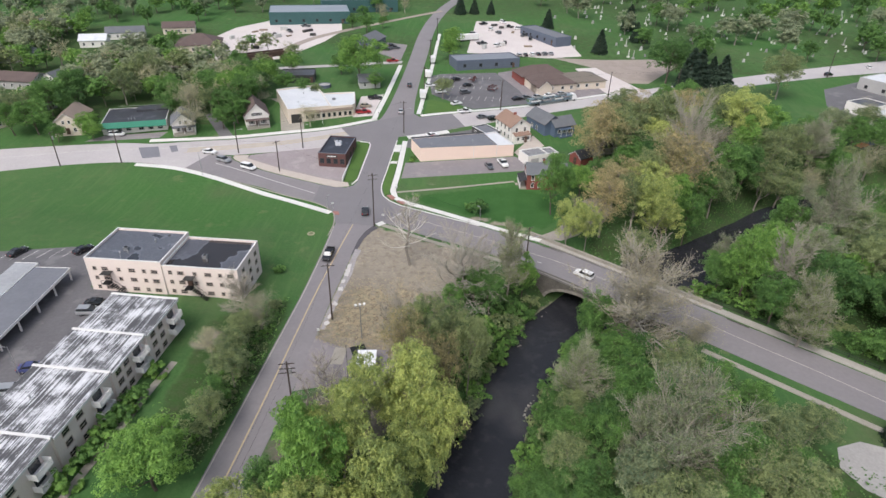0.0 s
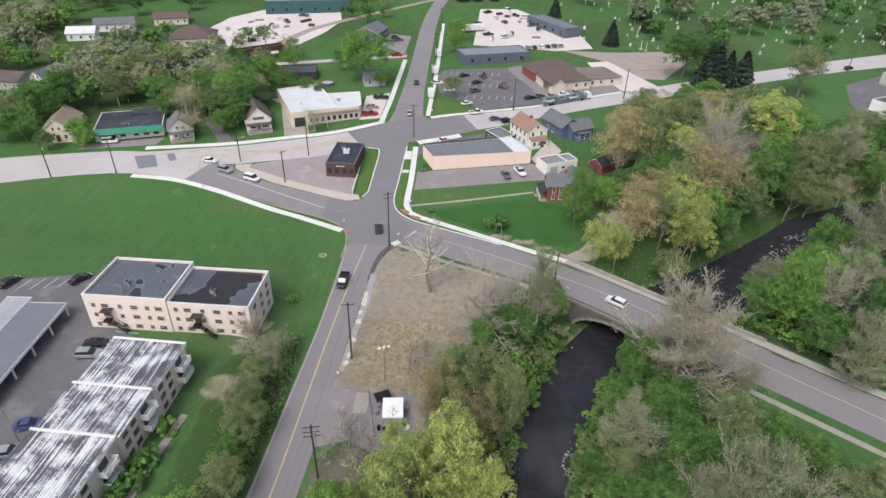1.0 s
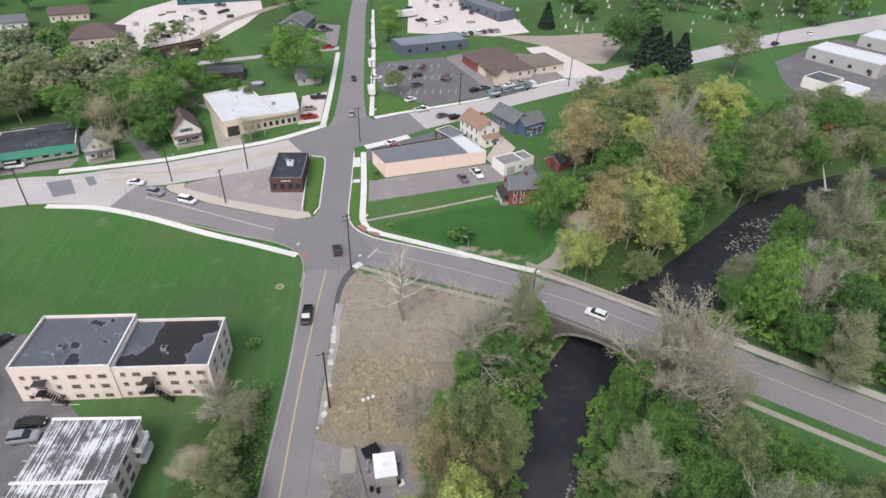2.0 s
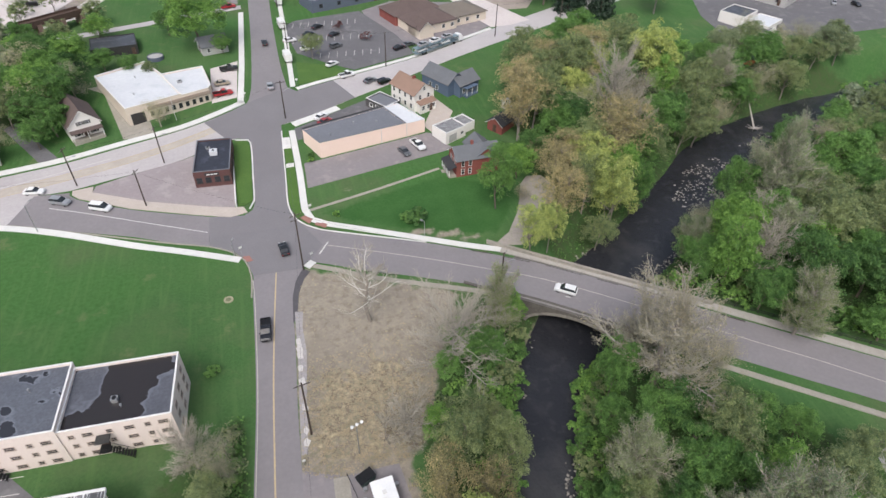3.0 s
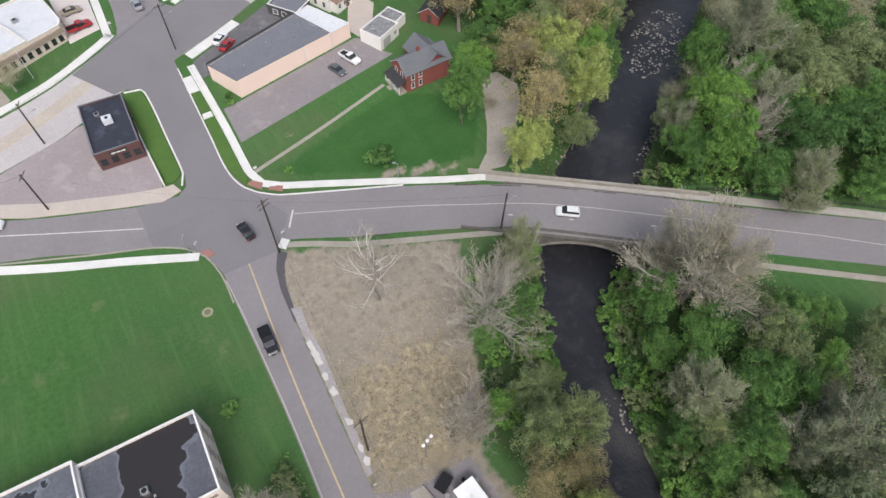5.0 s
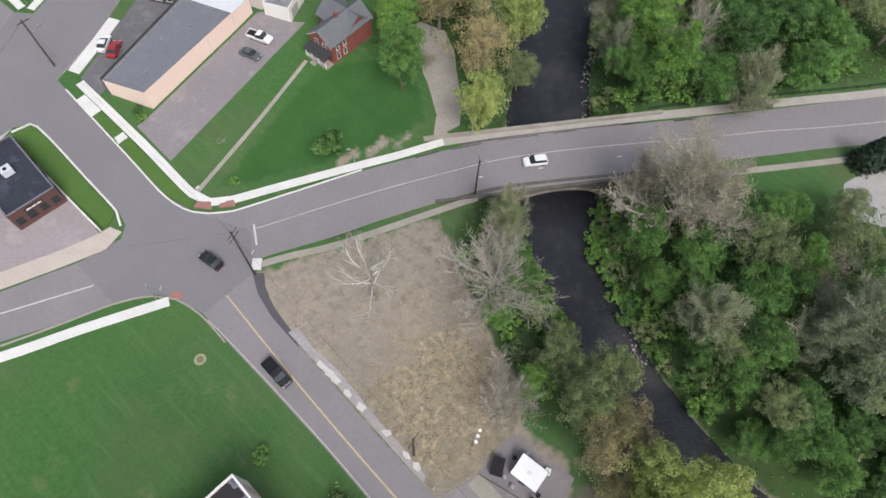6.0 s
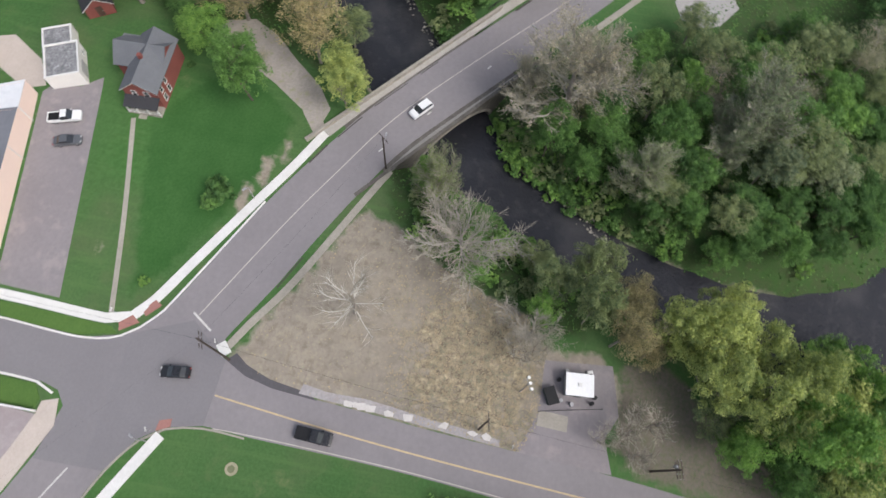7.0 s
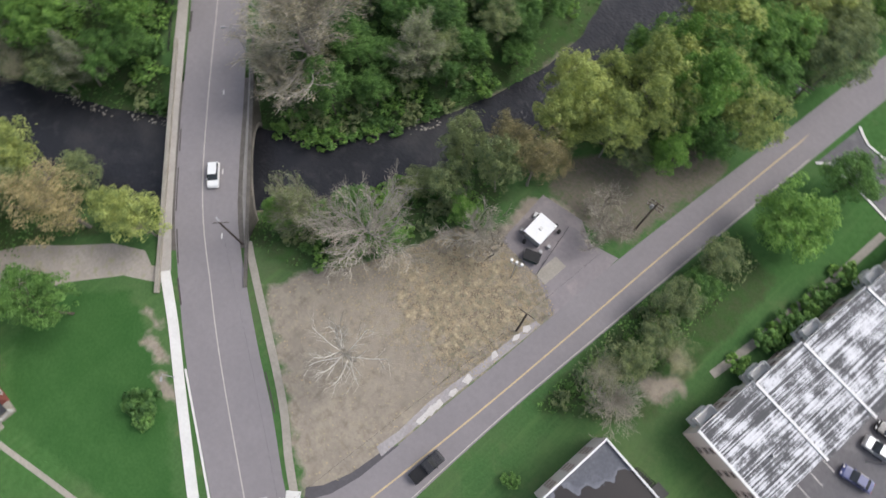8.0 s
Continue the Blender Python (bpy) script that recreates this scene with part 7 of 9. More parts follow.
# the crowns that stand out, tree by tree
for kind, x, y, top, r in (
        # north bank
        ("brown", 47.5, 171.0, 24.0, 8.2), ("olive", 54.0, 176.0, 21.0, 7.0), ("yellow", 95.5, 185.5, 26.5, 8.0), ("bright", 94.5, 176.5, 19.5, 5.6), ("bud_tan", 72.0, 157.5, 22.5, 6.6), ("brown", 66.5, 150.5, 23.0, 8.4), ("olive", 59.5, 153.5, 17.0, 5.5), ("deep", 63.5, 166.5, 14.5, 6.0),
        ("yellow", 55.8, 134.8, 16.8, 5.6), ("olive", 51.5, 138.5, 15.5, 4.8), ("brown", 42.4, 134.2, 19.0, 6.0), ("yellow", 32.6, 126.4, 14.0, 4.4), ("yellow", 37.6, 128.0, 11.5, 3.8), ("green", 30.8, 144.2, 17.6, 5.0), ("bright", 63.2, 143.0, 14.0, 4.6), ("green", 67.5, 140.8, 9.5, 4.4),
        ("green", 83.0, 160.0, 17.0, 6.0), ("deep", 91.0, 164.5, 15.5, 5.6), ("olive", 100.0, 170.5, 17.5, 6.2), ("olive", 110.0, 177.5, 17.0, 6.6), ("bud_grey", 120.5, 184.0, 17.0, 6.6), ("green", 85.0, 184.0, 18.0, 6.0),
        # south bank, beyond the bridge road
        ("bright", 67.6, 105.2, 18.4, 5.2), ("bud_olive", 73.2, 90.0, 16.0, 5.8), ("bud_grey", 95.5, 126.5, 23.0, 7.6), ("bud_grey", 68.6, 117.2, 8.5, 4.2), ("green", 63.5, 108.5, 9.5, 3.8), ("deep", 82.5, 97.0, 15.5, 6.2), ("bud_grey", 84.0, 110.5, 15.5, 6.2), ("olive", 96.0, 108.0, 15.5, 6.6), ("green", 117.5, 119.0, 14.5, 6.8), ("bright", 78.0, 119.0, 13.0, 5.0), ("green", 88.0, 130.5, 13.5, 5.6),
        # south of the bridge road
        ("bud_tan", 38.6, 86.4, 25.0, 10.2), ("bud_tan", 39.4, 93.2, 13.5, 5.0), ("green", 31.8, 88.2, 12.2, 3.9), ("green", 34.5, 79.2, 9.8, 4.2), ("olive", 41.4, 70.4, 14.2, 4.8), ("green", 34.4, 68.2, 12.6, 4.6), ("green", 38.0, 64.8, 12.6, 4.2), ("bud_grey", 26.4, 71.6, 12.8, 5.0), ("bud_grey", 37.8, 55.4, 22.4, 6.8), ("bud_grey", 33.0, 58.0, 15.2, 4.4), ("green", 30.6, 75.0, 7.2, 3.4), ("deep", 24.0, 53.0, 7.6, 4.2),
        ("olive", 45.5, 78.0, 7.6, 4.2), ("green", 50.6, 74.2, 8.2, 3.8), ("bright", 45.8, 64.0, 11.0, 4.0), ("deep", 29.2, 64.2, 9.0, 4.0), ("green", 27.8, 81.4, 6.6, 3.6), ("green", 46.0, 54.5, 13.0, 5.0), ("olive", 53.5, 60.0, 11.0, 5.2), ("green", 22.6, 62.6, 7.0, 3.6),
        # between the lot, the street and the river
        ("bud_olive", 16.4, 106.6, 17.0, 4.3), ("bright", 20.0, 108.6, 8.2, 3.0), ("green", 8.5, 101.0, 9.5, 3.8), ("green", 12.0, 99.0, 8.0, 3.4), ("green", 4.0, 98.2, 6.0, 3.0), ("bright", -0.6, 86.0, 8.6, 3.1), ("olive", 3.6, 84.4, 10.5, 4.2), ("olive", 7.4, 78.6, 13.0, 4.2), ("olive", -0.8, 78.6, 16.8, 4.0), ("brown", -3.8, 73.8, 18.2, 4.0), ("brown", 3.0, 73.0, 13.5, 3.6),
        ("yellow", -1.4, 66.0, 17.4, 4.6), ("yellow", -1.6, 61.0, 19.4, 5.6), ("yellow", 2.8, 58.0, 15.6, 4.4), ("yellow", -8.6, 60.6, 18.6, 4.6), ("yellow", -1.8, 53.0, 14.0, 5.0), ("yellow", -11.4, 52.6, 19.2, 5.2), ("bright", -14.6, 47.8, 21.4, 5.4), ("yellow", -5.4, 47.0, 17.0, 5.2), ("bright", -17.6, 55.6, 12.4, 3.6), ("green", -20.8, 48.0, 10.0, 3.6)):
    grow(kind, x, y, top, r)
for kind, x, y, top, r in (("pale", 31.0, 50.2, 13.5, 4.6), ("olive", 21.6, 56.1, 8.0, 4.0), ("pale", 32.0, 40.5, 11.0, 5.0), ("deep", 26.5, 45.5, 7.5, 3.8), ("green", 40.5, 44.0, 12.0, 5.2), ("deep", 22.0, 69.0, 5.5, 3.4), ("green", 29.2, 62.0, 8.0, 4.0), ("bright", 44.5, 37.0, 11.0, 4.8), ("olive", 36.0, 32.0, 9.0, 4.6),
                           ("yellow", -2.2, 27.5, 15.0, 5.6), ("green", -10.4, 34.5, 14.0, 5.2), ("yellow", -14.0, 40.5, 15.5, 4.8), ("bright", -4.0, 38.0, 14.5, 5.0)):
    grow(kind, x, y, top, r)
# woods on the north bank: crown by crown
fill((("brown", 53.5, 187.0, 1.1), ("olive", 62.5, 191.5, 1.0), ("olive", 73.4, 194.6, 1.15), ("brown", 67.5, 202, 1.0), ("tan", 82.5, 170.2, 1.25), ("green", 90, 176, 1.0), ("bright", 111.4, 197.9, 1.0), 
                      ("olive", 136.7, 246.0, 1.25), ("green", 90.5, 224.1, 0.95), ("green", 82, 219, 0.85), ("grey", 121.8, 184.5, 0.95), ("olive", 107.8, 175.3, 1.05), ("grey", 118.6, 174.5, 0.8), ("green", 98.7, 170.5, 1.05), ("deep", 88.5, 162.5, 0.85), ("olive", 104.5, 167.0, 0.9), ("deep", 97, 179, 1.0), ("grey", 66.8, 170.8, 0.95), ("olive", 71.5, 162.4, 0.95),
                      ("green", 56.7, 166.4, 0.85), ("green", 51.0, 167.5, 0.75), ("deep", 61, 174, 0.85), ("bright", 40.6, 155.0, 0.72), ("brown", 48.9, 150.4, 0.95), ("brown", 54.0, 153.6, 0.85), ("tan", 37.2, 144.5, 0.42), ("bright", 35.3, 127.6, 0.55), ("brown", 45.0, 132.0, 0.62), ("yellow", 57.6, 147.0, 0.9), ("yellow", 60.5, 138.6, 0.8), ("green", 73.8, 152.5, 0.95), ("olive", 51.9, 130.0, 0.65), ("olive", 66, 146, 0.85), ("green", 80, 157, 0.85), ("green", 64, 156, 0.9), ("deep", 47, 160, 0.7),
                      ("bright", 78, 182, 0.95), ("green", 102, 188, 1.0), ("brown", 84, 205, 1.05), ("olive", 96, 206, 1.1), ("green", 76, 212, 0.8), ("olive", 66, 216, 0.75), ("olive", 60, 205, 0.8)), 1.05)
# woods on the south bank
fill((("bright", 76.8, 114.6, 0.98), ("grey", 79.7, 125.9, 0.8), ("olive", 71.7, 121.6, 0.75), ("green", 70.8, 97.5, 0.8), ("green", 79.5, 94.0, 0.9), ("green", 65.5, 103.2, 0.75), ("deep", 83.7, 103.6, 0.95), ("olive", 97.4, 105.5, 1.0), ("green", 89.7, 130.0, 0.85), ("green", 120.9, 131.6, 1.1), ("tan", 121.5, 140.1, 1.0), ("olive", 103, 124, 0.9), ("green", 88, 117, 0.9), ("deep", 94, 95, 0.95), ("green", 106, 96, 1.0), ("olive", 112, 110, 1.0), ("green", 98, 84, 0.9), ("olive", 110, 84, 0.95), ("green", 66.5, 113, 0.7), ("grey", 108, 141, 0.85), ("olive", 100, 112, 1.0), ("deep", 118, 119, 1.0), ("green", 88, 84, 0.8)), 1.05)
# south of the bridge road
fill((("tan", 45.0, 83.0, 1.05), ("tan", 38.5, 89.5, 0.72), ("tan", 50.5, 86.0, 0.75), ("bright", 39.7, 64.0, 0.72), ("green", 31.8, 75.6, 0.68), ("deep", 30.6, 85.0, 0.62), ("olive", 49.9, 50.2, 0.85), ("olive", 24.4, 66.5, 0.55), ("tan", 44.6, 60.0, 0.95), ("green", 56.3, 70.8, 0.5), ("olive", 24.2, 74.6, 0.6), ("green", 21.8, 57.0, 0.7), ("green", 16.6, 55.2, 0.5), ("green", 33.9, 57.6, 0.65), ("deep", 35.3, 69.6, 0.72), ("bright", 47.7, 74.6, 0.55), ("olive", 61.4, 63.5, 0.6), ("green", 52.8, 54.0, 0.75), ("green", 37.0, 94.0, 0.5), ("deep", 38.5, 78.5, 0.7), ("deep", 28.5, 62.0, 0.7), ("green", 29, 50, 0.8), ("green", 41, 52.5, 0.75), ("olive", 35, 44, 0.9), ("olive", 30, 82, 0.5), ("green", 40, 71, 0.6)), 1.0)
# between the lot, the street and the river
fill((("bright", 19.6, 108.2, 0.5), ("green", 17.2, 109.8, 0.42), ("green", 15.2, 103.2, 0.5), ("green", 14.5, 97.0, 0.4), ("bright", 8.8, 103.2, 0.4), ("green", 12.4, 103.6, 0.42), ("bright", 6.2, 100.4, 0.33), ("green", 12.6, 99.6, 0.4), ("green", -0.5, 85.5, 0.36), ("olive", 7.0, 105.8, 0.36), ("green", 10.5, 97.0, 0.45), ("green", 6.5, 96.5, 0.35), ("olive", 9.0, 87.0, 0.5), ("green", 1.2, 88.0, 0.42), ("green", -2.4, 83.5, 0.42), ("olive", 5.0, 82.5, 0.5), ("olive", 9.0, 77.0, 0.36), ("olive", 5.0, 74.0, 0.45), ("brown", 4.5, 68.5, 0.55),
                      ("yellow", -1.2, 75.0, 0.66), ("yellow", 0.6, 64.5, 0.85), ("yellow", -4.6, 60.2, 0.95), ("yellow", 2.8, 55.0, 0.85), ("yellow", -3.4, 52.5, 0.9), ("yellow", -8.0, 51.0, 0.85), ("olive", -9.5, 62.5, 0.62), ("brown", -5.0, 68.5, 0.5), ("bright", -17.0, 56.6, 0.62), ("bright", -19.8, 47.5, 0.72), ("bright", -15.0, 49.5, 0.7), ("yellow", -2.0, 44.5, 0.95), ("yellow", -9.0, 41.5, 0.95), ("bright", -17.0, 37.0, 0.8), ("yellow", -8.5, 30.5, 1.0), ("green", -21.0, 31.0, 0.7), ("bright", -15.5, 25.5, 1.0), ("olive", -12.5, 58.5, 0.55), ("bright", 0.5, 36, 0.75)), 1.0)
# lawns, gardens and slopes
for kind, x, y, s in (("bright", -38.2, 50.4, 0.95), ("green", -40.5, 37, 0.7), ("olive", -52, 228, 0.4), ("bright", -37, 248, 1.55), ("bright", -0.8, 293, 0.8), ("bright", 0.8, 315, 0.8), ("olive", -2, 232, 0.6), ("green", -30.5, 243, 0.5), ("grey", -48.3, 199.5, 0.55), ("deep", -78, 203.5, 0.85), ("green", -75.0, 211, 1.0), ("bright", -79, 214, 1.1), ("green", -74.2, 200.0, 0.75), ("olive", -86, 206, 0.7), ("grey", -86.5, 190.4, 0.75),
                      ("green", -137.6, 185.3, 0.95), ("bright", -117.6, 182.5, 0.55), ("green", -77.7, 194.6, 0.6), ("grey", -93, 203.8, 0.9), ("green", -98, 205, 0.75), ("olive", -121, 234, 1.0), ("green", -128, 180, 0.5), ("deep", -138, 212, 1.0), ("olive", -146, 192, 0.8), ("deep", -134, 200, 0.8), ("bright", -121.0, 187, 0.62), ("green", -141, 200, 1.0), ("olive", -121, 214, 0.9), ("green", -103, 212, 0.9), ("grey", -72, 219, 0.8), ("green", -58, 232, 0.5), ("green", -66, 236, 0.6), ("green", -48, 262, 0.7), ("bright", -70, 262, 0.7), ("green", -145, 184, 0.8),
                      ("grey", -34.2, 89.0, 0.6), ("olive", -36.0, 84.0, 0.5), ("grey", -40.2, 79.0, 0.45), ("olive", -34.2, 72.5, 0.55), ("olive", -34.5, 62.0, 0.55), ("green", -35.5, 67.5, 0.45), ("olive", -36.0, 78.0, 0.5)):
    plant(kind, x, y, s * 1.06)
for x, y, s, v in ((10.6, 143.4, 1.9, 2), (8.6, 144.6, 1.2, 0), (-7.4, 151.2, 0.6, 1), (-47.8, 72.6, 1.25, 1), (-48.3, 66.6, 1.4, 0), (-48.5, 63.8, 1.3, 1), (-48.8, 61.0, 1.5, 0), (-49.4, 57.5, 1.35, 1), (-49.8, 54.2, 1.4, 0), (-50.4, 49.0, 1.5, 1), (-35.8, 109.5, 0.9, 0), (-10.2, 174, 0.7, 1), (-10.0, 176.5, 0.6, 0), (-36, 171.0, 0.7, 2), (-33, 170.8, 0.6, 2), (35.5, 157.3, 0.6, 2)):
    plant("bush", x, y, s, v)
plant("redbud", 10.5, 256, 0.9)
plant("redbud", 18.5, 244, 0.9)
for x, y, s in ((108, 266, 1.1), (117, 268, 0.95), (112, 271, 1.05), (76, 313, 1.0), (101, 340, 0.9), (106, 338, 0.6), (4, 402, 1.0), (13, 404, 0.8), (23.6, 405, 0.7), (56, 369, 0.9), (104, 370, 1.2), (78.5, 65, 0.75), (82, 62, 0.6)):
    plant("conifer", x, y, s)
for x, y, s in ((103, 256, 1.45), (114, 249, 1.4), (109, 262, 1.3)):
    plant("conifer", x, y, s)
plant("deep", 96, 264, 1.5)
# bank and slope thickets
scatter([(-31.8, 98), (-37, 92), (-37.5, 60), (-34.5, 58), (-32.5, 80)], ["scrub", "scrub", "bush"], 2.0, 22, 0.5, 0.9, [DIRT[4]])
scatter([(52, 115), (60, 106.5), (68, 100.2), (87, 84.6), (99, 75), (104, 78), (88, 92), (72, 106), (58, 117)], ["scrub", "bush", "scrub"], 1.9, 60, 0.8, 1.5, (), 1.0)
scatter([(37, 101), (28, 91.5), (23.4, 83), (20, 73), (16.6, 62), (22, 59), (26, 72), (30, 84), (39, 96)], ["scrub", "bush", "scrub"], 1.5, 70, 0.6, 1.25, (), 0.3)
scatter([(24, 108), (16.6, 93), (12.4, 84), (9, 76), (5, 66), (1, 70), (5, 84), (11, 98), (18, 109)], ["scrub", "bush", "scrub"], 1.7, 46, 0.6, 1.2, (), 0.3)
scatter([(15, 46), (20, 32), (30, 20), (46, 20), (46, 38), (31, 47), (21, 55)], ["deep", "green", "deep", "olive"], 4.2, 18, 0.4, 0.72, (), 1.5)
scatter([(15, 46), (20, 32), (30, 20), (46, 20), (46, 38), (31, 47), (21, 55)], ["scrub", "bush"], 2.2, 30, 0.7, 1.3, (), 0.6)
# the woods between them
fill((("olive", 78.5, 153.5, 0.85), ("olive", 97, 164, 0.85)), 1.3)
scatter([(18, 50), (24, 44), (36, 28), (56, 22), (70, 40), (60, 50), (40, 58), (26, 62)], ["deep", "olive", "green", "grey"], 5.0, 22, 0.5, 0.85, (), 3.0)
scatter([(17, 60), (20, 48), (36, 26), (56, 20), (72, 40), (60, 60), (40, 88), (28, 84), (22, 72)], ["scrub", "bush", "scrub"], 2.6, 60, 0.7, 1.3, (), 1.5)
scatter([(2, 94), (8, 108), (18, 112), (22, 106), (14, 96), (9, 88), (2, 84)], ["scrub", "bush"], 2.0, 26, 0.6, 1.1, (), 1.0)
scatter([(46, 142), (48, 165), (52, 190), (64, 206), (88, 216), (104, 204), (108, 192), (112, 178), (92, 162), (70, 145), (52, 132)], ["olive", "green", "yellow", "deep", "bright", "brown"], 6.2, 26, 0.7, 1.0, tall=1.05)
scatter([(64, 112), (74, 124), (92, 135), (110, 144), (128, 155), (160, 158), (150, 110), (112, 68), (90, 84), (68, 104)], ["green", "bright", "olive", "green", "grey", "deep"], 6.2, 46, 0.7, 1.0, (), 4.0, 1.05)
scatter([(112, 178), (128, 185), (150, 188), (172, 180), (150, 174), (128, 172)], ["olive", "green", "grey", "green"], 6.0, 12, 0.75, 1.05, tall=1.05)
scatter([(36, 96), (28, 88), (22, 76), (18, 62), (22, 50), (36, 44), (60, 48), (58, 70), (52, 80)], ["green", "deep", "bright", "green"], 5.0, 14, 0.4, 0.6)
scatter([(-2, 66), (-13, 58), (-24, 40), (-28, 0), (-20, -30), (10, -30), (-2, 10), (-3, 40)], ["yellow", "olive", "green", "bright"], 5.6, 34, 0.7, 1.0)
scatter([(30, 40), (60, 20), (110, 40), (120, -10), (60, -20), (40, 5)], ["green", "olive", "grey", "deep"], 6.5, 34, 0.7, 1.0)
scatter([(-95, 215), (-78, 205), (-74, 240), (-92, 258)], ["green", "deep", "bright"], 5.5, 16, 0.65, 1.0)


def join_crowns(name, label, category, spots, kinds, smin, smax):
    """Many trees too far off or too dense to pick apart, as one joined mesh."""
    crowns = {}
    for x, y in spots:
        kind = rt.choice(kinds)
        src = PROTO[kind, rt.choice((0, 1))]
        s = rt.uniform(smin, smax)
        a = rt.uniform(0, 6.283)
        for ch in src.children:
            me = ch.data
            co = np.empty(len(me.vertices) * 3)
            me.vertices.foreach_get("co", co)
            co = co.reshape(-1, 3) * s
            rot = np.array([[math.cos(a), -math.sin(a), 0], [math.sin(a), math.cos(a), 0], [0, 0, 1]])
            co = co @ rot.T + np.array([x, y, ground_z(x, y)])
            crowns.setdefault(me.materials[0].name, []).append((co, me))
    g_all, mats, slots = [], [], []
    faces, base, midx = [], 0, []
    for mname, items in crowns.items():
        mats.append(bpy.data.materials[mname])
        for co, me in items:
            g_all.append(co)
            n = len(me.polygons)
            idx = np.empty(len(me.loops), dtype=int)
            me.loops.foreach_get("vertex_index", idx)
            faces.append((idx + base).reshape(n, 4))
            midx += [len(mats) - 1] * n
            base += len(co)
    v, f = np.concatenate(g_all), np.concatenate(faces)
    me = bpy.data.meshes.new(name)
    me.vertices.add(len(v))
    me.vertices.foreach_set("co", v.ravel())
    me.loops.add(f.size)
    me.loops.foreach_set("vertex_index", f.ravel())
    me.polygons.add(len(f))
    me.polygons.foreach_set("loop_start", np.arange(len(f)) * 4)
    me.polygons.foreach_set("loop_total", np.full(len(f), 4))
    for m in mats:
        me.materials.append(m)
    me.polygons.foreach_set("material_index", midx)
    me.update(calc_edges=True)
    tagged(new(name, me), label, category, kind="stuff")


def spots_in(poly, gap, count, avoid=()):
    xs, ys = [p[0] for p in poly], [p[1] for p in poly]
    out = []
    for _ in range(count * 14):
        if len(out) >= count:
            break
        x, y = rt.uniform(min(xs), max(xs)), rt.uniform(min(ys), max(ys))
        if inside(x, y, poly) and river_gap(x, y) > 2 and not any(inside(x, y, q) for q in avoid) and not any((x - a) ** 2 + (y - b) ** 2 < gap * gap for a, b in out + PLACED):
            out.append((x, y))
    return out


YARDS = [[(-122, 182), (-95, 188), (-102, 213), (-124, 208)], [(-140, 178), (-118, 182), (-118, 205), (-140, 206)], [(-136, 284), (-104, 290), (-64, 372), (-104, 380), (-130, 350)], [(-120, 345), (-30, 385), (-40, 430), (-110, 395)],
         [(-190, 264), (-160, 264), (-140, 290), (-140, 334), (-190, 328)], [(-195, 206), (-150, 208), (-150, 244), (-195, 244)]]
# far_mist crowns hold the haze of distance in their leaf colour
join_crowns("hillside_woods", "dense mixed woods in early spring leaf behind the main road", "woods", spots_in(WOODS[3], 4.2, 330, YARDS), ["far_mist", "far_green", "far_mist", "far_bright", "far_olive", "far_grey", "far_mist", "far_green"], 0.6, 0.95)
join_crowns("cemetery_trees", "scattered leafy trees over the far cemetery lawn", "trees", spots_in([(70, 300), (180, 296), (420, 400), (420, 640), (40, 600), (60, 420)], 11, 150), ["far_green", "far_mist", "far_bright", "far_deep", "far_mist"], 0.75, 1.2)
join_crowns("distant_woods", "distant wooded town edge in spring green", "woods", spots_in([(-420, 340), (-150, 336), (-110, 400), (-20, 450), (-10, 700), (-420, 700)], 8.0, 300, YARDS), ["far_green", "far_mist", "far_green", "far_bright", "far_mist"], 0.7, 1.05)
scatter([(116, 186), (128, 202), (150, 212), (190, 204), (180, 192), (150, 190)], ["olive", "green", "grey", "pale"], 6.0, 16, 0.7, 0.95)
join_crowns("riverside_woods", "thick green woods along the far river bend", "woods", spots_in([(130, 196), (180, 186), (300, 214), (420, 250), (420, 60), (300, 20), (150, 40), (115, 66), (150, 108), (160, 150), (126, 160), (112, 176)], 7.0, 190, [[(148, 216), (190, 208), (215, 210), (215, 300), (140, 246)]]), ["far_green", "far_mist", "far_olive", "far_bright", "far_deep"], 0.75, 1.1)
join_crowns("field_trees", "a few loose trees beside the railway bed", "trees", spots_in([(-62, 335), (-36, 325), (-24, 425), (-52, 425)], 9, 10) + spots_in([(-110, 255), (-76, 250), (-70, 290), (-100, 300)], 8, 10, [[(-95, 262), (-78, 262), (-78, 285), (-95, 285)]]), ["far_green", "far_olive", "far_grey"], 0.5, 0.85)
join_crowns("far_tree_belt", "distant belt of woods round the town", "woods", spots_in([(-700, -300), (-260, -300), (-300, 90), (-330, 330), (-700, 600)], 30, 26) + spots_in([(440, -300), (800, -300), (800, 700), (440, 700)], 30, 26) + spots_in([(-600, 700), (600, 700), (600, 900), (-600, 900)], 30, 30), ["far_green", "far_olive", "far_deep"], 0.9, 1.4)


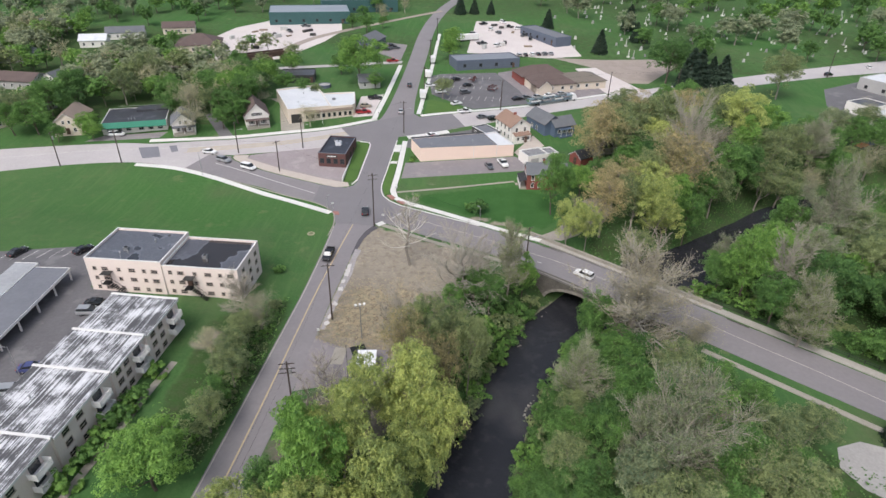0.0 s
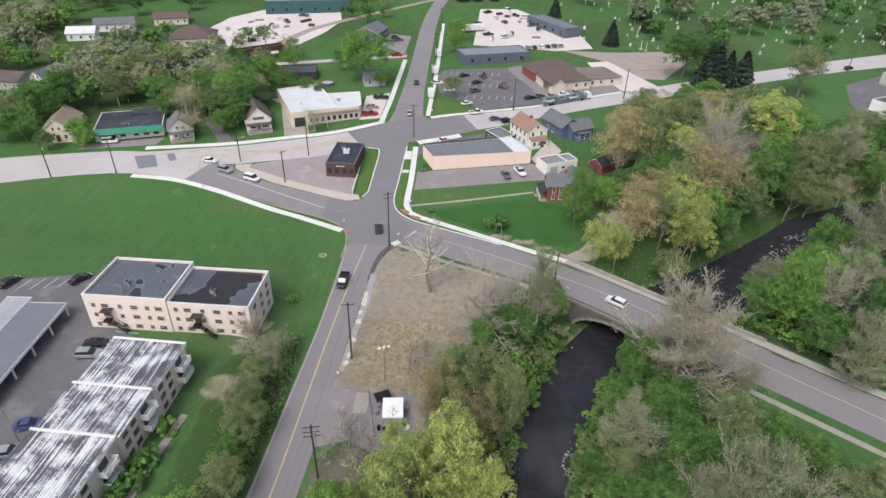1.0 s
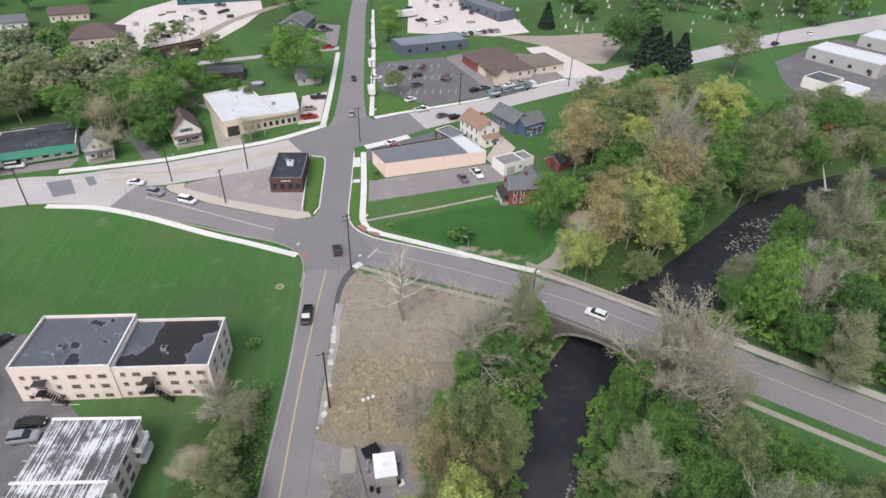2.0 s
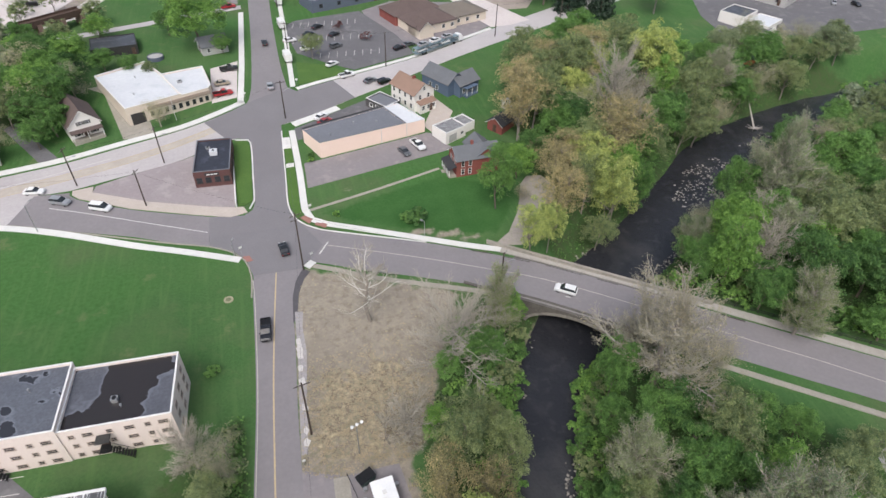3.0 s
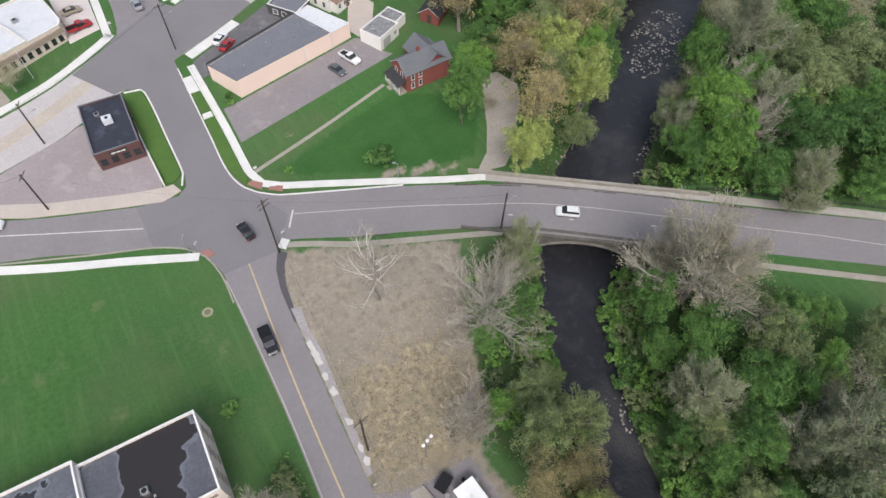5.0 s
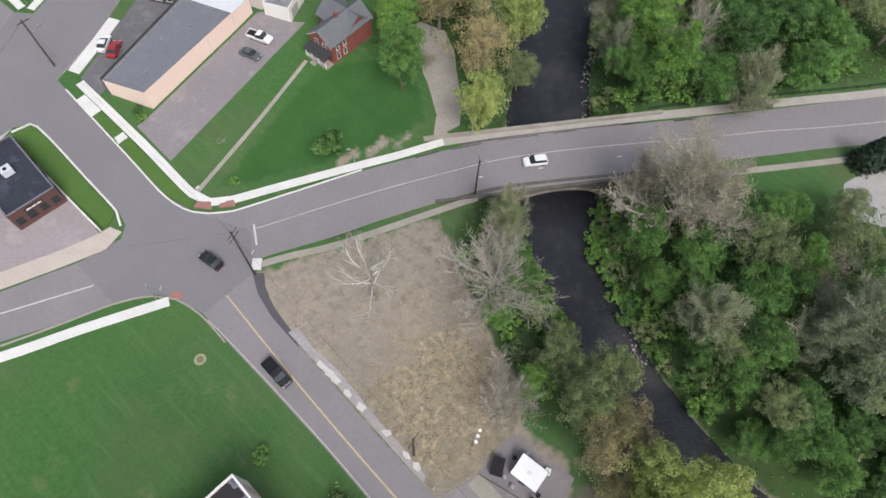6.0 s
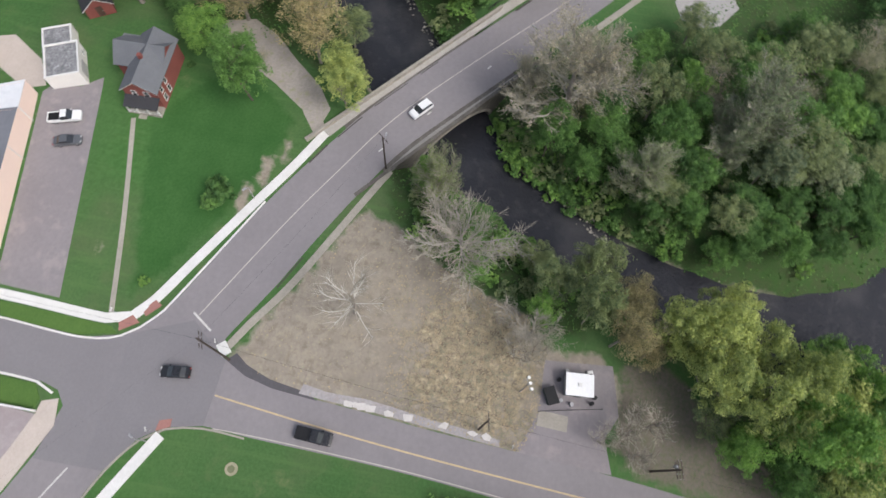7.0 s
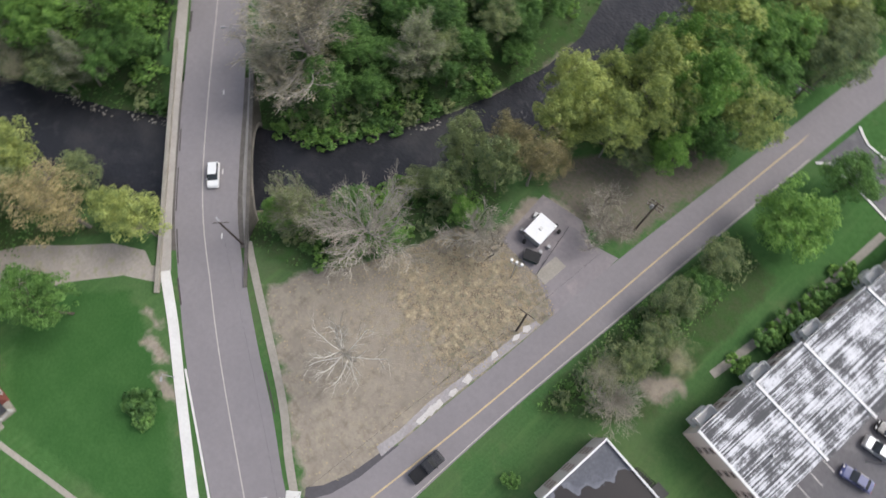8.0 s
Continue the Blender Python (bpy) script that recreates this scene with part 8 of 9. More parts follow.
def build_undergrowth():
    nr = np.random.default_rng(77)
    for name, polys, count, leaf, avoid, hmax in (
            ("bank_undergrowth", [WOODS[1], WOODS[0]], 95000, ("deep", "green", "deep"), [], 1.5),
            ("slope_undergrowth", [WOODS[2]], 2600, ("olive", "green"), [DIRT[4]], 1.2)):
        per = {l: [] for l in leaf}
        for poly in polys:
            xs, ys = [p[0] for p in poly], [p[1] for p in poly]
            x0, x1, y0, y1 = max(min(xs), -40), min(max(xs), 170), max(min(ys), -30), min(max(ys), 225)
            n = 0
            while n < count // len(polys):
                x, y = rt.uniform(x0, x1), rt.uniform(y0, y1)
                if rt.random() > 0.35 + 1.1 * max(0, noise.noise((x * 0.16, y * 0.16, 3)) + 0.35):
                    continue
                n += 1
                if not inside(x, y, poly) or any(inside(x, y, q) for q in avoid):
                    continue
                g = river_gap(x, y)
                if g < 0.25 or edge_gap(x, y, DRY_LOT) > -1:
                    continue
                k = leaf[int(3 * (0.5 + 0.5 * noise.noise((x * 0.09, y * 0.09, 8)))) % len(leaf)]
                per[k].append((x, y, ground_z(x, y) + rt.uniform(0.1, hmax) * (0.5 + 0.5 * noise.noise((x * 0.3, y * 0.3, 1)) + 0.3)))
        for k, pts in per.items():
            if pts:
                me = leaf_mesh(name, pts, nr.uniform(0.13, 0.30, len(pts)), nr, LEAF[k], 0.55)
                tagged(new(name, me), "low tangled undergrowth of weeds and saplings under the trees", "undergrowth", kind="stuff")


build_undergrowth()


def build_tufts():
    """Dry grass tufts on the bare lot."""
    nr = np.random.default_rng(31)
    straw = leaf_mat("straw", (0.33, 0.285, 0.20), 0.15, 0.35)
    pts = []
    while len(pts) < 7000:
        x, y = rt.uniform(-23, 14), rt.uniform(84, 134)
        if edge_gap(x, y, DRY_LOT) > 0.2 and rt.random() < 0.02 + 0.9 * ss(112, 96, y + 6 * noise.noise((x * 0.15, y * 0.15, 0))) * (0.4 + max(0, noise.noise((x * 0.4, y * 0.4, 5)))):
            pts.append((x, y, ground_z(x, y) + rt.uniform(0.01, 0.07)))
    tagged(new("dry_grass", leaf_mesh("dry_grass", pts, nr.uniform(0.08, 0.24, len(pts)), nr, straw, 0.92)), "matted dead straw-coloured grass on the empty lot", "dry grass", kind="stuff")


build_tufts()
for key in PROTO:
    if key not in USED:
        for o in (PROTO[key], *PROTO[key].children_recursive):
            bpy.data.objects.remove(o)


# ---- vehicles ----
TYRE = mat("tyre", (0.02, 0.02, 0.02), (0.012, 0.012, 0.012), 0.9)
RIM = mat("rim", (0.45, 0.45, 0.46), (0.3, 0.3, 0.3), 0.35, metal=0.8)
LAMP_GLASS = mat("lamp_glass", (0.6, 0.6, 0.58), (0.5, 0.5, 0.5), 0.15)
TAIL_RED = mat("tail_red", (0.35, 0.02, 0.02), (0.25, 0.015, 0.015), 0.3)
PAINT = {
    "black": mat("car_black", (0.018, 0.018, 0.020), (0.014, 0.014, 0.015), 0.25, spec=0.6),
    "white": mat("car_white", (0.72, 0.72, 0.71), (0.66, 0.66, 0.65), 0.3, spec=0.5),
    "silver": mat("car_silver", (0.38, 0.39, 0.40), (0.33, 0.34, 0.35), 0.3, metal=0.4),
    "red": mat("car_red", (0.36, 0.025, 0.03), (0.30, 0.02, 0.025), 0.3, spec=0.5),
    "blue": mat("car_blue", (0.06, 0.075, 0.20), (0.05, 0.06, 0.16), 0.3, spec=0.5),
    "grey": mat("car_grey", (0.10, 0.105, 0.115), (0.08, 0.085, 0.09), 0.3, spec=0.5),
    "tan": mat("car_tan", (0.34, 0.29, 0.22), (0.28, 0.24, 0.18), 0.35, spec=0.5),
}


def loft(poly, sections):
    """A side profile drawn out across the car: sections are (y, shrink, lift)."""
    g = Geo()
    n = len(poly)
    cx, cz = sum(p[0] for p in poly) / n, sum(p[1] for p in poly) / n
    vs = []
    for y, k, lift in sections:
        vs += [(cx + (x - cx) * k, y, cz + (z - cz) * k + lift) for x, z in poly]
    fs = [tuple(range(n)), tuple(range((len(sections) - 1) * n, len(sections) * n))[::-1]]
    for s in range(len(sections) - 1):
        fs += [((s + 1) * n + i, (s + 1) * n + (i + 1) % n, s * n + (i + 1) % n, s * n + i) for i in range(n)]
    return g.add(vs, fs)


SHAPES = {
    "sedan": (4.7, 1.82, [(-2.3, 0.35), (-2.35, 0.75), (-2.2, 0.98), (-1.45, 1.02), (0.75, 0.98), (2.0, 0.84), (2.33, 0.62), (2.35, 0.34)], [(-1.75, 0.98), (-1.05, 1.42), (0.25, 1.45), (1.15, 0.98)]),
    "suv": (4.75, 1.9, [(-2.32, 0.4), (-2.38, 0.85), (-2.3, 1.12), (0.85, 1.1), (2.05, 1.0), (2.34, 0.75), (2.36, 0.4)], [(-2.25, 1.08), (-2.0, 1.66), (0.3, 1.70), (1.2, 1.08)]),
    "van": (5.0, 1.95, [(-2.45, 0.4), (-2.5, 1.0), (-2.45, 1.2), (1.3, 1.15), (2.2, 1.0), (2.48, 0.72), (2.5, 0.4)], [(-2.42, 1.15), (-2.3, 1.82), (0.7, 1.86), (1.7, 1.1)]),
    "pickup": (5.7, 2.0, [(-2.8, 0.5), (-2.85, 0.8), (-2.82, 0.92), (0.2, 0.95), (1.3, 1.12), (2.5, 1.05), (2.82, 0.85), (2.85, 0.45)], [(-0.55, 0.95), (-0.35, 1.80), (0.75, 1.82), (1.45, 1.10)]),
}


def make_car(shape, colour, label, category="car"):
    length, w, prof, top = SHAPES[shape]
    ob = thing("pickup_truck" if shape == "pickup" else ("van" if shape == "van" else "car"), label, category, pose(0, 0, -600), "vehicles")
    h = w / 2
    part("body", loft(prof, [(-h, 0.93, 0.0), (-h + 0.1, 0.985, 0), (-h + 0.35, 1, 0.01), (h - 0.35, 1, 0.01), (h - 0.1, 0.985, 0), (h, 0.93, 0)]), PAINT[colour], ob)
    part("window_glass", loft(top, [(-h + 0.1, 0.96, -0.01), (-h + 0.3, 0.99, 0), (h - 0.3, 0.99, 0), (h - 0.1, 0.96, -0.01)]), GLASS, ob, "dark tinted glass")
    (ax, az), (bx, bz) = top[1], top[2]
    part("roof_panel", Geo().box(ax + 0.05, bx - 0.02, -h + 0.22, h - 0.22, min(az, bz) - 0.02, max(az, bz) + 0.035), PAINT[colour], ob)
    for s in (-1, 1):
        part("pillar", Geo().side([(ax - 0.02, az - 0.02), (ax + 0.16, az), (top[0][0] + 0.5, top[0][1] + 0.02), (top[0][0] + 0.2, top[0][1])], s * (h - 0.16) - 0.03, s * (h - 0.16) + 0.03), PAINT[colour], ob)
        part("headlight", Geo().box(length / 2 - 0.16, length / 2 - 0.02, s * (h - 0.38) - 0.18, s * (h - 0.38) + 0.18, 0.60, 0.76), LAMP_GLASS, ob)
        part("tail_light", Geo().box(-length / 2 - 0.0, -length / 2 + 0.1, s * (h - 0.26) - 0.12, s * (h - 0.26) + 0.12, 0.68, 0.9), TAIL_RED, ob)
        part("mirror", Geo().box(top[3][0] - 0.35, top[3][0] - 0.18, s * (h + 0.08) - 0.09, s * (h + 0.08) + 0.09, top[3][1], top[3][1] + 0.14), PAINT[colour], ob)
    for x in (-length * 0.29, length * 0.31):
        for s in (-1, 1):
            y = s * (h - 0.13)
            wheel = part("wheel", Geo().tube((x, y - 0.12, 0.34), (x, y + 0.12, 0.34), 0.34, 0.34, 14), TYRE, ob)
            part("rim", Geo().tube((x, y + s * 0.10, 0.34), (x, y + s * 0.135, 0.34), 0.21, 0.19, 10), RIM, wheel)
    if shape == "pickup":
        bed = part("cargo_bed", Geo().box(-2.7, -0.65, -h + 0.16, h - 0.16, 0.90, 0.985), BLACK_METAL, ob)
        for s in (-1, 1):
            part("bed_side", Geo().box(-2.8, -0.5, s * (h - 0.1) - 0.06, s * (h - 0.1) + 0.06, 0.85, 1.2), PAINT[colour], bed)
        part("tailgate", Geo().box(-2.84, -2.74, -h + 0.06, h - 0.06, 0.7, 1.2), PAINT[colour], bed)
    return ob


CARS = {}


def park(shape, colour, x, y, deg, label, z=None):
    key = (shape, colour, label)
    m = pose(x, y, (land(x, y) if z is None else z) + 0.09, 0, 0, deg)
    if key in CARS:
        return copy_thing(CARS[key], m)
    CARS[key] = make_car(shape, colour, label, {"pickup": "pickup truck", "van": "van"}.get(shape, "car"))
    CARS[key].matrix_basis = m
    return CARS[key]


park("sedan", "black", -20.6, 141.0, 97, "black hatchback crossing the street junction")
park("pickup", "black", -26.1, 117.5, -93, "large black pickup truck on the street")
park("suv", "white", 34.6, 112.6, 141, "white estate car driving over the bridge")
park("van", "white", -60.4, 165.8, -26, "white delivery van beside the triangular lot")
park("suv", "silver", -69.6, 170.2, -26, "silver estate car on the main road")
park("sedan", "silver", -17.3, 214.8, 92, "silver saloon car in the side street")
park("pickup", "red", -31.2, 213.0, 12, "red pickup truck in the office bays")
park("sedan", "tan", -31.3, 219.8, 8, "tan saloon car in the office bays")
park("pickup", "black", -29.0, 229.5, 8, "black pickup truck in the office bays")
park("sedan", "grey", 14.6, 172.2, -72, "dark grey car parked on the store lot")
park("pickup", "white", 19.0, 174.4, -72, "white-cabbed pickup parked on the store lot")
park("sedan", "white", -4.6, 194.2, 40, "white car parked at the store front")
park("sedan", "red", -4.0, 191.6, 40, "bright red car parked at the store front")
park("pickup", "white", 6.9, 217.0, 20, "white pickup truck on the main road")
park("sedan", "grey", 13.4, 212.0, 24, "dark grey car on the main road")
park("suv", "black", 17.6, 210.4, 24, "black off-roader parked by the white house")
park("sedan", "black", -96.8, 110.6, 72, "black car in a marked bay")
park("sedan", "black", -82.6, 112.6, 60, "black car in a marked bay")
park("sedan", "black", -68.6, 92.2, 5, "black car beside the apartment wing")
park("suv", "silver", -68.5, 89.3, 5, "silver car beside the apartment wing")
park("sedan", "blue", -69.6, 72.6, 12, "blue car beside the apartment wing")
park("suv", "silver", -69.4, 67.0, 8, "silver car beside the apartment wing")
park("sedan", "black", -69.4, 63.8, 8, "black car beside the apartment wing")
park("pickup", "red", -27.5, 284.5, 17, "red pickup truck turning off the side street")
park("sedan", "black", -16.6, 247.5, 92, "black car in the side street")
park("van", "white", -111.5, 186.3, 14, "white van on the shop forecourt")
park("sedan", "white", -76.0, 175.6, -12, "white car on the main road")
for x, y, s, c in ((-8, 248, "sedan", "white"), (-1, 252, "sedan", "black"), (3, 258, "sedan", "black"), (8, 250, "sedan", "black"), (7, 240, "suv", "grey"), (-3, 240, "sedan", "white"), (28, 234, "sedan", "black"), (32, 236, "sedan", "grey"), (3.5, 226, "sedan", "white")):
    park(s, c, x, y, 10 + (x * 7) % 30, f"{'pale' if c == 'white' else 'dark'} car standing in the parking lot")
for k in range(9):
    park(("sedan", "suv")[k % 2], ("white", "black", "grey", "silver", "black")[k % 5], 24 + 3.3 * k, 299 + 1.0 * k, 100, ("pale", "dark", "grey", "silver", "dark")[k % 5] + " car in the row behind the workshop")
for k, (x, y) in enumerate(((18, 372), (22, 358), (26, 350), (33, 366), (38, 362), (40, 345), (43, 338), (30, 378), (12, 345), (16, 324), (24, 320))):
    park(("pickup", "van", "suv")[k % 3], ("black", "white", "grey")[k % 3], x, y, 40 + 37 * k, ("black pickup", "white van", "grey truck")[k % 3] + " standing in the pale yard")
for k, (x, y) in enumerate(((-33, 306), (-29, 309), (-31, 314), (-112, 297), (-96, 330), (-90, 338), (-100, 322), (-84, 352))):
    park(("sedan", "pickup")[k % 2], ("black", "grey")[k % 2], x, y, 25 * k, "dark vehicle in the dusty yard")
for k, (x, y) in enumerate(((178, 284), (206, 300), (152, 222), (146, 214), (158, 208), (222, 240), (230, 236), (246, 242))):
    park(("suv", "sedan")[k % 2], ("black", "white", "silver")[k % 3], x, y, 28 + 40 * k, ("dark", "white", "silver")[k % 3] + " vehicle near the industrial yard")


def build_transporter():
    t = thing("car_transporter", "long car-carrying truck loaded with pale cars on the main road", "truck", pose(41.5, 231.8, land(41, 231) + 0.07, 0, 0, 27.5))
    part("cab", loft([(9.2, 0.6), (9.2, 2.9), (10.6, 2.9), (11.4, 1.8), (11.5, 0.6)], [(-1.2, 0.95, 0), (-1.0, 1, 0), (1.0, 1, 0), (1.2, 0.95, 0)]), PAINT["white"], t)
    for z in (1.0, 2.6):
        part("deck", Geo().box(-11, 9.0, -1.2, 1.2, z, z + 0.12), mat("carrier_blue", (0.20, 0.27, 0.30), (0.15, 0.21, 0.24), 0.5), t)
    for x in (-11, -5, 0, 5, 8.8):
        for s in (-1.2, 1.2):
            part("upright", Geo().box(x - 0.07, x + 0.07, s - 0.07, s + 0.07, 1.0, 2.7), MATS["carrier_blue"], t)
    for x in (-8, -6.8, 7, 10.4):
        for s in (-1, 1):
            part("wheel", Geo().tube((x, s - 0.15, 0.5), (x, s + 0.15, 0.5), 0.5, 0.5, 12), TYRE, t)
    c, s2 = math.cos(radians(27.5)), math.sin(radians(27.5))
    for u, z, col in ((-8, 1.05, "white"), (-2.6, 1.05, "silver"), (3.2, 1.05, "white"), (-7, 2.65, "silver"), (-1.4, 2.65, "white"), (4.4, 2.65, "silver")):
        x, y = 41.5 + u * c, 231.8 + u * s2
        park("sedan", col, x, y, 27.5, ("pale" if col == "white" else "silver") + " car loaded on the transporter", land(41, 231) + z + 0.05)


build_transporter()


def build_yard_machine():
    b = thing("tractor_truck", "blue and orange truck parked in the far yard", "truck", at(148.5, 198.5, 30))
    part("cab", loft([(-1.5, 0.6), (-1.5, 2.8), (1.0, 2.8), (1.6, 1.8), (1.6, 0.6)], [(-1.2, 0.96, 0), (-1, 1, 0), (1, 1, 0), (1.2, 0.96, 0)]), PAINT["blue"], b)
    part("flatbed", Geo().box(-6.5, -1.6, -1.2, 1.2, 0.9, 1.2), mat("orange_paint", (0.62, 0.14, 0.04), (0.5, 0.11, 0.03), 0.5), b)
    for x in (-5.5, -4.2, 0.8):
        for s in (-1, 1):
            part("wheel", Geo().tube((x, s - 0.15, 0.5), (x, s + 0.15, 0.5), 0.5, 0.5, 12), TYRE, b)
    t = thing("box_trailer", "white box trailer beside the pale yard", "trailer", at(8.5, 331, 25))
    part("box", Geo().box(-6, 6, -1.4, 1.4, 0.9, 3.6), WHITE_TRIM, t)
    part("chassis", Geo().box(-6, 6.8, -0.5, 0.5, 0.6, 0.9), BLACK_METAL, t)
    for x in (-4.4, -3.2):
        for s in (-1, 1):
            part("wheel", Geo().tube((x, s - 0.15, 0.5), (x, s + 0.15, 0.5), 0.5, 0.5, 12), TYRE, t)
    for x, y, deg in ((-10.2, 233.5, 95), (-9.6, 262, 95), (-8.6, 286, 95)):
        u = thing("box_truck", "white box truck parked along the side street", "truck", at(x, y, deg))
        part("box", Geo().box(-3.4, 1.6, -1.15, 1.15, 0.8, 3.0), WHITE_TRIM, u)
        part("cab", loft([(1.7, 0.5), (1.7, 2.2), (2.7, 2.2), (3.4, 1.3), (3.5, 0.5)], [(-1.05, 0.95, 0), (-0.9, 1, 0), (0.9, 1, 0), (1.05, 0.95, 0)]), PAINT["white"], u)
        for wx in (-2.2, 2.4):
            for s in (-1, 1):
                part("wheel", Geo().tube((wx, s * 0.95 - 0.13, 0.4), (wx, s * 0.95 + 0.13, 0.4), 0.4, 0.4, 12), TYRE, u)


build_yard_machine()

# bay lines
for k in range(8):
    x = -101.5 + 2.75 * k
    y = 111.2 + 0.58 * k
    ribbon("bay_line", [(x, y - 0.3), (x - 1.2, y - 4.6)], 0.15, 0.06, PAINT_WHITE, "white painted parking bay line", "road marking")
for k in range(9):
    ribbon("bay_line", [(-62.6, 96 - 2.8 * k), (-67.2, 96.4 - 2.8 * k)], 0.13, 0.06, PAINT_WHITE, "white painted parking bay line", "road marking")
for k in range(10):
    for y0 in (232, 246, 260):
        x = -5.5 + 2.9 * k + (y0 - 232) * -0.12
        if inside(x, y0 + 2, [(-9.0, 262), (-6.0, 238), (2.5, 229), (10, 222.5), (31.5, 230), (29.5, 246), (20.5, 271), (-3.5, 266)]):
            ribbon("bay_line", [(x, y0), (x + 0.9, y0 + 4.4)], 0.16, 0.06, PAINT_WHITE, "white painted parking bay line", "road marking")


# ---- poles, lamps and wires ----
POLE_WOOD = mat("pole_wood", (0.085, 0.065, 0.055), (0.055, 0.042, 0.036), 0.95, 1.0, 6.0, 0.3)


def utility_pole(x, y, h, arms=((-0.6, 0),), deg=0, can=False, light=False):
    p = thing("utility_pole", "tall dark wooden utility pole with crossarms", "utility pole", at(x, y, deg), "utility poles")
    part("pole", Geo().tube((0, 0, -0.8), (0, 0, h), 0.19, 0.13, 9), POLE_WOOD, p)
    for dz, turn in arms:
        m = pose(0, 0, h + dz, 0, 0, turn)
        arm = part("crossarm", Geo().box(-1.3, 1.3, -0.2, -0.09, -0.06, 0.06, m), POLE_WOOD, p)
        for u in (-1.2, -0.5, 0.5, 1.2):
            a = m @ Vector((u, -0.15, 0.06))
            part("insulator", Geo().tube(a, a + Vector((0, 0, 0.18)), 0.05, 0.035, 6), GREY_METAL, arm)
    if can:
        part("transformer", Geo().tube((0.42, 0, h - 2.4), (0.42, 0, h - 1.4), 0.26, 0.26, 10).tube((0.42, 0, h - 1.4), (0.42, 0, h - 1.3), 0.26, 0.12, 10), GREY_METAL, p, "grey transformer can")
    if light:
        arm = part("lamp_arm", Geo().tube((0, 0, h * 0.72), (1.9, 0, h * 0.78), 0.045, 0.04, 6), GREY_METAL, p)
        part("lamp_head", Geo().box(1.7, 2.4, -0.15, 0.15, h * 0.78 - 0.08, h * 0.78 + 0.1), GREY_METAL, arm)
    return Vector((x, y, land(x, y) + h))


J = utility_pole(-17.15, 133.7, 15.2, ((-0.5, 20), (-1.6, 20)), 0, False, False)
P2 = utility_pole(-20.6, 93.0, 13.6, ((-0.4, 0),), 10, False, False)
P3 = utility_pole(-22.0, 66.2, 12.0, ((-0.3, 5), (-1.3, 5), (-2.2, 5)), 5, True)
P4 = utility_pole(-24.8, 33.5, 12.0, ((-0.3, 5), (-1.3, 5)), 5, True)
P5 = utility_pole(-31.0, -8.0, 12.0, ((-0.3, 5),), 5)
B1 = utility_pole(21.4, 116.6, 10.5, ((-0.3, 50),), 0, False, True)
N1 = utility_pole(-14.6, 196.4, 11.5, ((-0.4, 0),), 0, False, True)
N2 = utility_pole(-9.6, 236.0, 11.5, ((-0.4, 0),), 0)
N3 = utility_pole(-9.4, 282.0, 11.5, ((-0.4, 0),), 0)
N4 = utility_pole(-8.0, 330.0, 11.5, ((-0.4, 0),), 0)
W1 = utility_pole(-47.0, 181.8, 10.5, ((-0.4, 70),), 0, False, True)
W2 = utility_pole(-66.9, 176.6, 10.5, ((-0.4, 70),), 0, False, True)
W3 = utility_pole(-50.5, 164.9, 10.0, ((-0.4, 60),), 0)
W4 = utility_pole(-100.8, 167.0, 11.0, ((-0.4, 90),), 0)
W5 = utility_pole(-118.3, 163.6, 11.0, ((-0.4, 90),), 0, True)
E1 = utility_pole(20.6, 221.6, 11.5, ((-0.4, 70),), 0)
E2 = utility_pole(65.0, 237.5, 11.5, ((-0.4, 70),), 0)
E3 = utility_pole(95.0, 246.0, 11.5, ((-0.4, 70), (-1.4, 70)), 0)
E4 = utility_pole(176.0, 281.0, 11.5, ((-0.4, 70),), 0)


def wire(a, b, sag=0.8, r=0.013, drop=0.35):
    g = Geo()
    n = 10
    pts = [a.lerp(b, i / n) - Vector((0, 0, drop + sag * 4 * (i / n) * (1 - i / n))) for i in range(n + 1)]
    vs = [p + o for p in pts for o in (Vector((0, 0, r)), Vector((r, -r, -r)), Vector((-r, r, -r)))]
    g.add(vs, [(3 * i + j, 3 * i + (j + 1) % 3, 3 * i + 3 + (j + 1) % 3, 3 * i + 3 + j) for i in range(n) for j in range(3)])
    tagged(part("overhead_wire", g, BLACK_METAL), "thin black overhead wire between poles", "wire", "overhead wires")


for a, b in ((J, P2), (P2, P3), (P3, P4), (P4, P5), (J, B1), (J, N1), (N1, N2), (N2, N3), (N3, N4), (J, W3), (W3, W4), (W4, W5), (W1, W2), (W1, N1), (E1, E2), (E2, E3), (E3, E4), (N2, E1)):
    for du in ((-0.5, 0.5) if a in (P3, P4, N2, N3) else (0.0,)):
        d = (b - a).normalized()
        off = Vector((-d.y, d.x, 0)) * du
        wire(a + off, b + off)


def street_lamp(x, y, h, deg, reach=1.6):
    p = thing("street_lamp", "slim grey metal street lamp", "street lamp", at(x, y, deg), "street lamps")
    part("pole", Geo().tube((0, 0, -0.2), (0, 0, h), 0.09, 0.06, 8), GREY_METAL, p)
    part("arm", Geo().tube((0, 0, h - 0.1), (reach, 0, h + 0.25), 0.045, 0.04, 6), GREY_METAL, p)
    part("lamp_head", Geo().box(reach - 0.1, reach + 0.6, -0.16, 0.16, h + 0.16, h + 0.34), GREY_METAL, p)


street_lamp(10.9, 137.9, 4.4, 140, 0.5)
street_lamp(50.6, 93.2, 8.0, 50)
street_lamp(-69.4, 69.4, 8.0, 175, 3.0)
street_lamp(-64.8, 98.2, 8.0, 120, 1.8)
street_lamp(-31.2, 142.2, 4.0, 60, 0.4)
street_lamp(-73.0, 160.8, 7.5, 60, 1.5)


